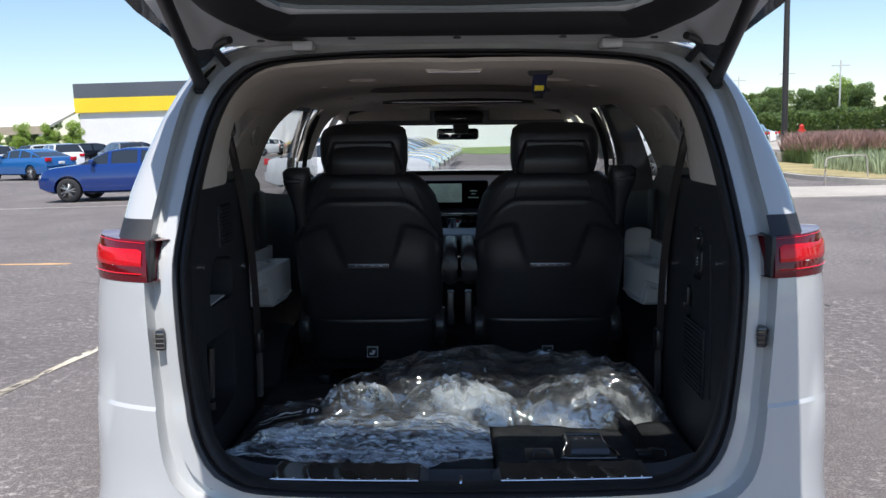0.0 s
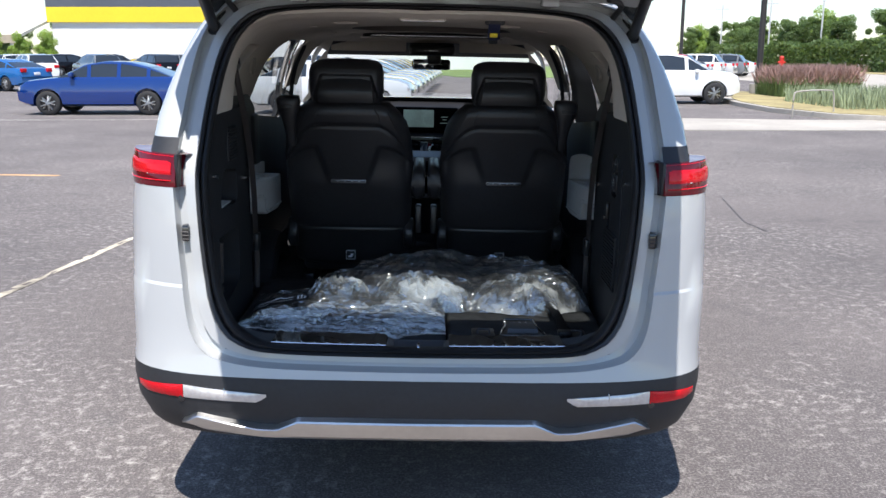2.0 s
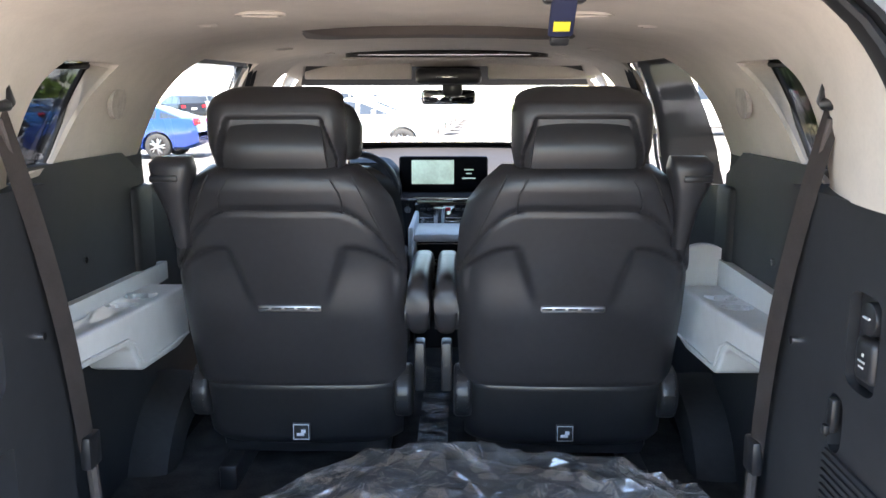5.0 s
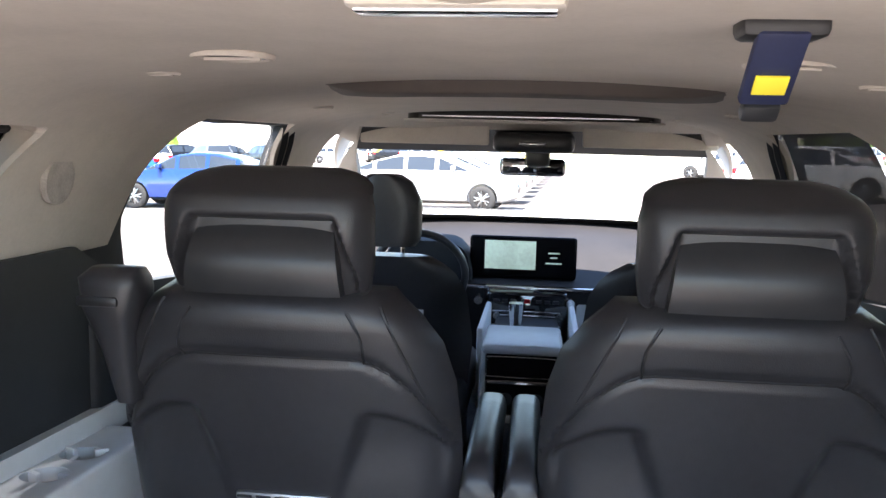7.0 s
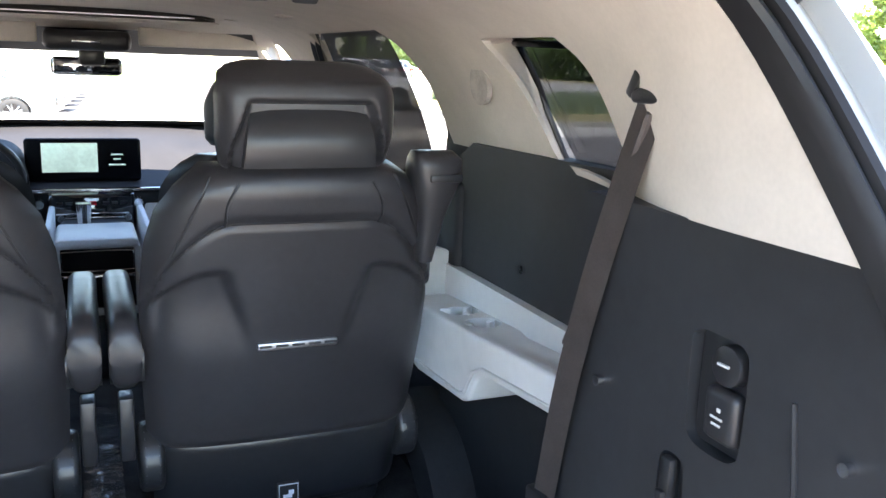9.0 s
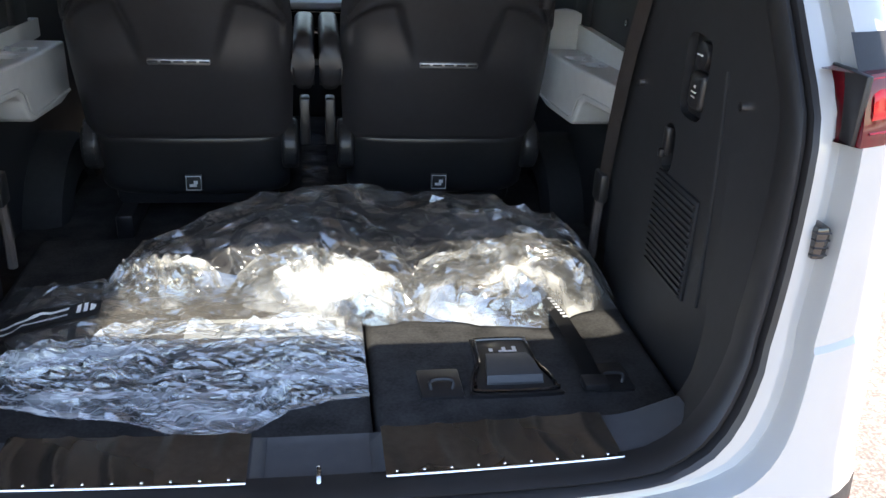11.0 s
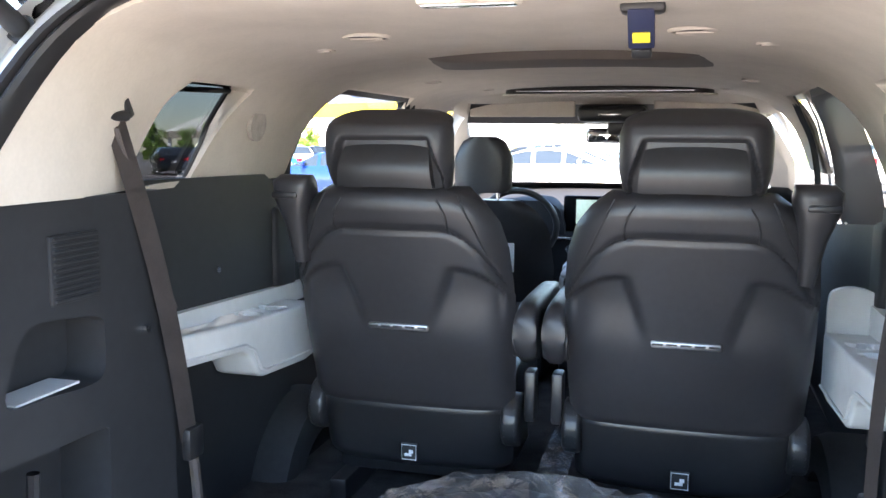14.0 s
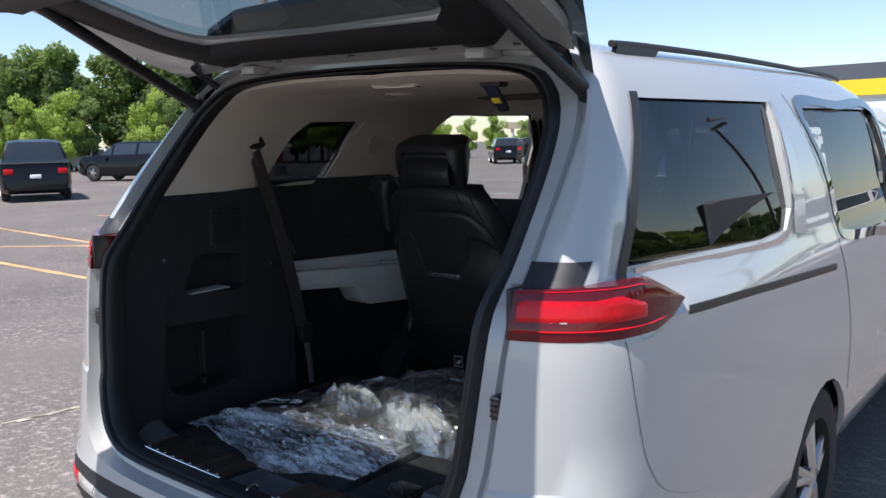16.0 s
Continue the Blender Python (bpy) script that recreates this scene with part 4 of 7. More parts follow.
# grille, pockets on the walls
gr = part("vent_grille", boxm((-0.7135, 0.51, 1.125), (-0.705, 0.64, 1.25), 0.003), M_TRIM, van, "black louvred vent")
for k in range(11):
    part("slat", boxm((-0.7055, 0.515, 1.131 + k * 0.011), (-0.700, 0.635, 1.1365 + k * 0.011), 0.001, 1), M_BLACKPL, gr)
gr = part("vent_grille", boxm((0.705, 0.42, 0.68), (0.7135, 0.62, 0.89), 0.003), M_TRIM, van, "black louvred vent")
for k in range(15):
    part("slat", boxm((0.700, 0.425, 0.686 + k * 0.0135), (0.7055, 0.615, 0.693 + k * 0.0135), 0.001, 1), M_BLACKPL, gr)
part("pocket_card", boxm((-0.79, 0.43, 0.966), (-0.722, 0.59, 0.970)), M_GREYPL, van, "grey printed card lying in the wall pocket")
sw = part("switch_panel", boxm((0.728, 0.478, 1.022), (0.742, 0.580, 1.176), 0.004), M_SEATPL, van, "black recessed switch panel")
part("switch", boxm((0.708, 0.487, 1.040), (0.734, 0.548, 1.112), 0.012, 3), M_SEATPL, sw, "black rocker switch")
bm = cyl(bmesh.new(), (0.710, 0.515, 1.143), (0.734, 0.515, 1.143), 0.027, 24)
bmesh.ops.bevel(bm, geom=bm.edges[:], offset=0.004, segments=2, affect='EDGES', profile=0.5)
part("socket_cap", bm, M_SEATPL, sw, "round power socket cap")
for z0, z1, y0, y1 in ((1.072, 1.076, 0.503, 0.533), (1.063, 1.067, 0.506, 0.530), (1.082, 1.088, 0.508, 0.522), (1.142, 1.146, 0.502, 0.530)):
    part("symbol", boxm((0.7068, y0 + 0.004, z0 + 0.001), (0.7100, y1 - 0.004, z1)), M_GREYPL, sw)
hook = part("coat_hook", boxm((0.700, 0.588, 0.925), (0.716, 0.612, 0.985), 0.006), M_SEATPL, van, "small black fold-out hook")
part("hook_tip", boxm((0.692, 0.592, 0.920), (0.704, 0.608, 0.938), 0.004), M_SEATPL, hook)
part("trim_crease", tube(smooth_pts([(0.711, 0.40, 1.14), (0.711, 0.375, 0.95), (0.711, 0.36, 0.70)], 6), 0.004, 6), M_TRIM, van)
bm = bmesh.new()
tube(smooth_pts([(-0.74, 0.48, 0.83), (-0.745, 0.48, 0.70), (-0.745, 0.48, 0.64)], 4), 0.012, 8, False, bm)
part("pocket_hook", bm, M_SEATPL, van)

# upper lining: headliner and pillars in one skin, cut by the windows
def lining_point(u, v):
    """u: from the flank (0) to the middle (1); v: from the gate (0) to the windscreen (1)."""
    hs = smooth_pts(SEAL[7:], 8)
    p = hs[min(int(u * (len(hs) - 1)), len(hs) - 1)]
    fr = u * (len(hs) - 1) - int(u * (len(hs) - 1))
    q = hs[min(int(u * (len(hs) - 1)) + 1, len(hs) - 1)]
    x0, z0 = p[0] + (q[0] - p[0]) * fr, p[1] + (q[1] - p[1]) * fr
    z0 = 1.312 + (z0 - 1.25) * (1.695 - 1.312) / (1.695 - 1.25)
    x0 = interp(z0, [1.25, 1.42, 1.54, 1.62, 1.668, 1.69, 1.695], [0.718, 0.708, 0.686, 0.638, 0.548, 0.30, 0.0]) if u < 1 else 0.0
    wide = smooth_pts([(0.893, 1.30), (0.845, 1.42), (0.80, 1.50), (0.735, 1.565), (0.63, 1.615), (0.45, 1.643), (0.2, 1.655), (0.0, 1.657)], 8)
    k = u * (len(wide) - 1)
    i = min(int(k), len(wide) - 2)
    x1 = wide[i][0] + (wide[i + 1][0] - wide[i][0]) * (k - i)
    z1 = wide[i][1] + (wide[i + 1][1] - wide[i][1]) * (k - i)
    y0 = edge_y(min(x0, 0.70), z0, 0.072)
    y = y0 + (3.35 + 0.5 * (1 - u) - y0) * v
    t, tz = smoothstep(0.50, 1.30, y), smoothstep(0.45, 0.72, y)
    return (x0 + (x1 - x0) * t, y, z0 + (z1 - z0) * max(t, tz * u ** 2))


NU, NV = 26, 60
rows = []
for j in range(NV + 1):
    v = (j / NV) ** 1.4
    half = [lining_point(i / NU, v) for i in range(NU + 1)]
    rows.append(half + [(-x, y, z) for x, y, z in half[-2::-1]])
bm = grid(rows)
bmesh.ops.recalc_face_normals(bm, faces=bm.faces[:])
bm.normal_update()
up = sum(f.normal.z for f in bm.faces)
if up < 0:
    bmesh.ops.reverse_faces(bm, faces=bm.faces[:])
bmesh.ops.solidify(bm, geom=bm.faces[:], thickness=0.012)
bmesh.ops.recalc_face_normals(bm, faces=bm.faces[:])
me = bpy.data.meshes.new("lining")
bm.to_mesh(me)
bm.free()
Q_IN = smooth_pts([(0.80, 1.316), (0.86, 1.40), (0.935, 1.49), (1.005, 1.540), (1.03, 1.547), (1.18, 1.549), (1.318, 1.549), (1.338, 1.540), (1.335, 1.52), (1.275, 1.41), (1.235, 1.335), (1.218, 1.318), (1.19, 1.313), (1.0, 1.312)], 3, True)
S_IN = [(1.77, 1.20), (1.785, 1.30), (1.81, 1.44), (1.865, 1.545), (1.89, 1.578), (2.58, 1.578), (2.80, 1.42), (2.84, 1.20)]
F_IN = [(3.28, 1.2), (4.2, 1.2), (3.48, 1.52), (3.42, 1.55), (3.28, 1.55)]
me = boolean(me, [prism(Q_IN, "x", -2, 2), prism(S_IN, "x", -2, 2), prism(F_IN, "x", -2, 2)])
adopt(me, "headliner", M_LINER, "beige cloth headliner and pillar covers")


# dark door frames along the front edge of the sliding door openings
for s in (-1, 1):
    for off, wd in ((0.0, 0.055), (0.075, 0.035)):
        edge = smooth_pts([(0.728, 2.545 + off, 1.590), (0.780, 2.68 + off, 1.515), (0.838, 2.785 + off, 1.42), (0.870, 2.825 + off, 1.30), (0.885, 2.83 + off, 1.15)], 5)
        bm = grid([[(s * (x - 0.016), y - 0.01, z), (s * (x - 0.026), y + wd * 0.4, z), (s * (x - 0.014), y + wd, z)] for x, y, z in edge])
        bmesh.ops.solidify(bm, geom=bm.faces[:], thickness=0.004)
        part("door_frame", bm, M_TRIM, van, "dark door frame")


def shade_sheet(quad, s):
    """A sheet just inside the glass, from four corners of (along, height)."""
    rows = []
    for j in range(9):
        a = [quad[0][k] + (quad[1][k] - quad[0][k]) * j / 8 for k in (0, 1)]
        b = [quad[3][k] + (quad[2][k] - quad[3][k]) * j / 8 for k in (0, 1)]
        rows.append([(s * (side_x(a[0] + (b[0] - a[0]) * i / 8, a[1] + (b[1] - a[1]) * i / 8) - 0.036), a[0] + (b[0] - a[0]) * i / 8, a[1] + (b[1] - a[1]) * i / 8) for i in range(9)])
    return grid(rows)


for s in (-1, 1):
    # reveals between lining and glass
    bm = bmesh.new()
    def lx(y, z):
        return interp(z, [1.30, 1.42, 1.50, 1.565], [0.893, 0.845, 0.80, 0.735])
    a = [(s * lx(y, z) * 0.995, y, z) for y, z in Q_IN]
    b = [(s * (side_x(y, z) - 0.028), y + 0.03 * (1 if y > 1.15 else -1), z + 0.012 * (1 if z > 1.42 else -1)) for y, z in Q_IN]
    part("window_reveal", grid([a, b], None, False, True), M_LINER, van, "beige window reveal")
    part("quarter_shade", shade_sheet([(0.66, 1.275), (0.80, 1.565), (1.41, 1.565), (1.165, 1.275)], s), M_SHADE, van, "black mesh sun shade drawn up")
    part("window_rubber", tube([(s * (side_x(y, z) - 0.031), y + 0.02 * (1 if y > 1.15 else -1), z + 0.008 * (1 if z > 1.42 else -1)) for y, z in Q_IN], 0.006, 6, True), M_RUBBER, van, "black window rubber")
    bm = bmesh.new()
    tube([(s * 0.84, 1.03, 1.535), (s * 0.83, 1.385, 1.545)], 0.007, 8, False, bm)
    part("shade_bar", bm, M_TRIM, van)
    bm = bmesh.new()
    cyl(bm, (s * 0.80, 1.47, 1.454), (s * 0.812, 1.47, 1.456), 0.045, 28)
    part("speaker_grille", bm, mat("beige grille", (0.42, 0.38, 0.34), 0.9, var=0.2, scale=300, bump=0.5, bump_scale=500), van, "round beige speaker grille")
part("door_shade", shade_sheet([(1.96, 1.12), (2.16, 1.585), (2.86, 1.585), (2.86, 1.12)], 1), M_DARKSHADE, van, "black mesh door shade drawn up")

# seat belts of the folded third row
for s in (-1, 1):
    top, low = Vector((s * 0.722, 0.722, 1.46)), Vector((s * 0.700, 0.915, 0.75))
    bm = bmesh.new()
    rows = []
    for k in range(21):
        t = k / 20
        p = top + (low - top) * t + Vector((-s * 0.02 * math.sin(math.pi * t), 0, 0))
        wv = Vector((s * -0.006, 0.023, 0.006))
        rows.append([p - wv, p + wv])
    grid(rows, bm)
    bmesh.ops.solidify(bm, geom=bm.faces[:], thickness=0.002)
    belt = part("seat_belt", bm, M_BELT, van, "brown-grey webbing seat belt")
    part("belt_horn", boxm((-0.008, -0.010, -0.018), (0.008, 0.010, 0.024), 0.005), M_SEATPL, belt, m=pose(s * 0.716, 0.758, 1.476, 30, 0, 0))
    part("belt_guide", boxm((min(s * 0.708, s * 0.735), 0.680, 1.452), (max(s * 0.708, s * 0.735), 0.762, 1.474), 0.008, 3), M_SEATPL, belt, "black belt guide")
    part("buckle", boxm((min(s * 0.685, s * 0.71), 0.895, 0.70), (max(s * 0.685, s * 0.71), 0.955, 0.775), 0.008), M_SEATPL, belt, "black belt tongue")
    bm = bmesh.new()
    tube([(s * 0.70, 0.93, 0.70), (s * 0.705, 0.95, 0.60), (s * 0.71, 0.96, 0.53)], 0.012, 8, False, bm)
    part("belt_tail", bm, M_BELT, belt)
    bm = bmesh.new()
    tube([(s * 0.716, 0.72, 1.44), (s * 0.72, 0.83, 1.20), (s * 0.715, 0.90, 1.05)], 0.006, 6, False, bm)
    part("belt_cord", bm, M_BELT, belt)

# ceiling fittings
def ceiling_z(x):
    return interp(abs(x), [0.0, 0.2, 0.45, 0.63, 0.735], [1.657, 1.655, 1.643, 1.615, 1.565])


lampb = part("dome_lamp", boxm((-0.098, 0.678, 1.645), (0.080, 0.728, 1.672), 0.008), M_LINER, van, "dome lamp with chrome lens")
part("lamp_lens", boxm((-0.090, 0.686, 1.6425), (0.072, 0.718, 1.654), 0.002), M_CHROME, lampb, "bright lamp lens")
strap = part("ceiling_belt", boxm((0.232, 0.79, 1.638), (0.308, 0.84, 1.662), 0.008), M_RUBBER, van, "navy ceiling seat belt with a yellow tag")
part("strap", boxm((-0.023, -0.006, -0.058), (0.023, 0.006, 0.03), 0.004), M_NAVY, strap, m=pose(0.268, 0.815, 1.625, 48, 0, 0))
part("yellow_tag", boxm((-0.015, -0.0095, -0.040), (0.015, -0.0065, -0.018), 0.0005), M_YELLOW, strap, "yellow printed tag", m=pose(0.268, 0.815, 1.625, 48, 0, 0))
part("buckle", boxm((-0.018, -0.008, -0.080), (0.018, 0.008, -0.058), 0.005), M_SEATPL, strap, m=pose(0.268, 0.815, 1.625, 48, 0, 0))
M_DIM = mat("brown vent plastic", (0.13, 0.11, 0.095), 0.6, var=0.2, scale=60)
for x, y, r in ((-0.34, 1.10, 0.05), (0.36, 1.12, 0.05), (-0.50, 1.22, 0.03), (0.52, 1.24, 0.03), (-0.56, 2.30, 0.05), (0.58, 2.32, 0.05), (-0.50, 2.95, 0.045), (0.53, 2.98, 0.045)):
    zc = ceiling_z(x) - 0.003
    vent = part("air_vent", tube([(x + r * math.cos(t), y + r * math.sin(t), zc) for t in [k * 2 * math.pi / 24 for k in range(24)]], 0.006, 6, True), M_LINER, van, "round ceiling air vent")
    part("vent_heart", cyl(bmesh.new(), (x, y, zc - 0.003), (x, y, zc + 0.012), r * 0.9, 24, r * 0.7), M_DIM, vent, "brown vent heart")
    part("vent_blade", boxm((x - r * 0.75, y - 0.004, zc - 0.007), (x + r * 0.75, y + 0.004, zc - 0.001), 0.001), M_LINER, vent)
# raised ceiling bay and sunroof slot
# dark brown puts the shade of the bay's step into its colour
dark = mat("brown ceiling shade", (0.12, 0.10, 0.088), 0.7, var=0.1, scale=30)

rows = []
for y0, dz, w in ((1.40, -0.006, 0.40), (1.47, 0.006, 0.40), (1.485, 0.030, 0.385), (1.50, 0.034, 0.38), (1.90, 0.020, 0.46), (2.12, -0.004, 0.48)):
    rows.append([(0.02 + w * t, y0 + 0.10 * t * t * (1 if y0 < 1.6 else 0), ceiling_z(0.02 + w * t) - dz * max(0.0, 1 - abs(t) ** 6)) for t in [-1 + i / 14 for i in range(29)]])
part("ceiling_step", grid(rows), dark, van, "step of the ceiling bay, its shade coloured dark brown", 50)
slot_pts = smooth_pts([(0.0, 3.00), (0.36, 3.015), (0.44, 3.05), (0.45, 3.10), (0.40, 3.15), (0.0, 3.165), (-0.38, 3.15), (-0.43, 3.10), (-0.42, 3.05), (-0.34, 3.015)], 4, True)
slot = part("sunroof_slot", prism([(x + 0.01, y) for x, y in slot_pts], "z", 1.609, 1.652), M_GLOSSBLK, van, "black sunroof opening with a bright rim")
part("bright_line", tube([(x * 1.02 + 0.01, y + (0.004 if y > 3.08 else -0.006), 1.610) for x, y in slot_pts], 0.005, 6, True), M_LINER, slot, "pale rounded rim")
part("slot_bar", boxm((-0.36, 2.996, 1.622), (0.38, 3.003, 1.626)), M_CHROME, slot)
pod = part("overhead_console", boxm((-0.13, 3.28, 1.500), (0.18, 3.52, 1.575), 0.025, 3), M_SEATPL, van, "black overhead console")
part("console_lamp", boxm((-0.03, 3.272, 1.528), (0.07, 3.284, 1.538), 0.003), M_CHROME, pod)
part("mirror_stem", boxm((-0.01, 3.50, 1.44), (0.09, 3.58, 1.53), 0.02), M_SEATPL, pod)
mir = part("rear_mirror", boxm((-0.115, 3.55, 1.402), (0.155, 3.60, 1.474), 0.020, 3), M_GLOSSBLK, van, "rear-view mirror")
part("mirror_glass", boxm((-0.105, 3.545, 1.410), (0.04, 3.552, 1.466), 0.004), mat("mirror", (0.9, 0.9, 0.9), 0.02, metal=1, var=0, rvar=0), mir)
for x0, x1 in ((-0.66, -0.15), (0.21, 0.72)):
    part("sun_visor", boxm((x0, 3.37, 1.524), (x1, 3.392, 1.60), 0.009, 3), M_LINER, van, "beige sun visor")

# floor of the cargo bay: two folded seat backs and the cabin floor behind
part("cabin_floor", boxm((-0.90, 0.15, 0.36), (0.90, 4.3, 0.40)), M_CARPET, van, "black carpeted cabin floor")
part("folded_seat", boxm((-0.70, 0.208, 0.40), (0.098, 1.15, 0.520), 0.02, 3), M_CARPET, van, "carpeted back of a folded rear seat")
seatR = part("folded_seat", boxm((0.104, 0.208, 0.40), (0.70, 1.15, 0.520), 0.02, 3), M_CARPET, van, "carpeted back of a folded rear seat")
REL = smooth_pts([(0.302, 0.352), (0.458, 0.352), (0.468, 0.37), (0.462, 0.41), (0.444, 0.47), (0.440, 0.55), (0.430, 0.567), (0.330, 0.567), (0.320, 0.55), (0.316, 0.47), (0.298, 0.41), (0.292, 0.37)], 4, True)
rel = part("release_bezel", prism(REL, "z", 0.515, 0.5275), M_SEATPL, seatR, "black seat release bezel")
part("release_rim", tube([(0.38 + (x - 0.38) * 0.90, 0.46 + (y - 0.46) * 0.90, 0.5285) for x, y in REL], 0.0045, 8, True), M_GLOSSBLK, rel, "glossy rim")
part("release_paddle", loft([[(0.38 - w, y, z), (0.38 + w, y, z), (0.38 + w, y, 0.524), (0.38 - w, y, 0.524)] for y, z, w in ((0.385, 0.532, 0.056), (0.392, 0.545, 0.055), (0.44, 0.549, 0.048), (0.48, 0.541, 0.042), (0.484, 0.528, 0.041))]), M_SILL, rel, "smooth grey release paddle", 25)
for x0, x1, y0, y1 in ((0.352, 0.360, 0.508, 0.520), (0.372, 0.402, 0.506, 0.512), (0.380, 0.388, 0.512, 0.524), (0.402, 0.410, 0.506, 0.526)):
    part("symbol", boxm((x0, y0, 0.5272), (x1, y1, 0.5285)), M_WHITEP, rel)
for x in (0.235, 0.575):
    part("anchor_cover", boxm((x - 0.042, 0.355, 0.515), (x + 0.042, 0.455, 0.526), 0.008), M_SEATPL, seatR, "child-seat anchor cover")
    bm = bmesh.new()
    tube(smooth_pts([(x - 0.02, 0.38, 0.522), (x - 0.02, 0.39, 0.540), (x + 0.02, 0.39, 0.540), (x + 0.02, 0.38, 0.522)], 4), 0.004, 6, False, bm)
    part("anchor_loop", bm, M_SEATPL, seatR)
bm = bmesh.new()
rows = [[Vector((0.51 + 0.02 * t - 0.018, 0.76 - 0.40 * t, 0.545 + 0.02 * math.sin(3 * t))), Vector((0.51 + 0.02 * t + 0.018, 0.76 - 0.40 * t, 0.545 + 0.02 * math.sin(3 * t)))] for t in [k / 12 for k in range(13)]]
grid(rows, bm)
bmesh.ops.solidify(bm, geom=bm.faces[:], thickness=0.002)
st = part("pull_strap", bm, M_RUBBER, seatR, "black pull strap with white print")
part("strap_end", boxm((0.505, 0.335, 0.536), (0.555, 0.375, 0.552), 0.004), M_SEATPL, st)
for k in range(7):
    part("print_bar", boxm((0.512 + 0.002 * k, 0.66 - 0.014 * k, 0.5665), (0.522 + 0.002 * k, 0.666 - 0.014 * k, 0.568)), M_WHITEP, st)


# ---------------- second-row seats ----------------
def back_line(z):
    return 1.362 + (0.93 - z) * 0.27


def seat_relief(x, z):
    """Depth pressed into the back shell at a place."""
    a = abs(x)
    d = 0.0
    # knee hollows under an arched ledge on either side of the middle tongue
    top = 1.100 - 5.0 * max(0.0, a - 0.165) ** 2 - 10.0 * max(0.0, 0.150 - a) ** 2
    inner = interp(z, [0.90, 0.95, 1.03, 1.08], [0.078, 0.088, 0.112, 0.130])
    mask = smoothstep(inner - 0.006, inner + 0.026, a) * smoothstep(0.285, 0.262, a)
    d += 0.024 * mask * smoothstep(top + 0.003, top - 0.011, z) * smoothstep(0.90, 1.06, z)
    # yoke seam, side seams and the seam of the lower board
    arch_z = 1.196 - 0.16 * max(0, (a - 0.12) / 0.17) ** 2.0
    d += 0.008 * math.exp(-((z - arch_z) / 0.007) ** 2)
    d -= 0.008 * smoothstep(arch_z, arch_z + 0.016, z)
    d += 0.007 * math.exp(-((z - 0.701) / 0.006) ** 2) + 0.004 * smoothstep(0.708, 0.694, z)
    return d


def seat_half(z):
    return interp(z, [0.507, 0.513, 0.525, 0.67, 0.70, 0.90, 1.05, 1.15, 1.22, 1.27, 1.304], [0.262, 0.271, 0.275, 0.281, 0.287, 0.298, 0.298, 0.289, 0.268, 0.230, 0.186])


def back_y(x, z):
    """The back shell's skin at a place across and a height."""
    u = min(abs(x) / seat_half(z), 1.0)
    y0 = back_line(z) + interp(z, [0.507, 0.53, 1.25, 1.285, 1.304], [0.02, 0.0, 0.0, 0.012, 0.04])
    return y0 + 0.060 * u ** 9 + 0.018 * u * u + seat_relief(x, z)


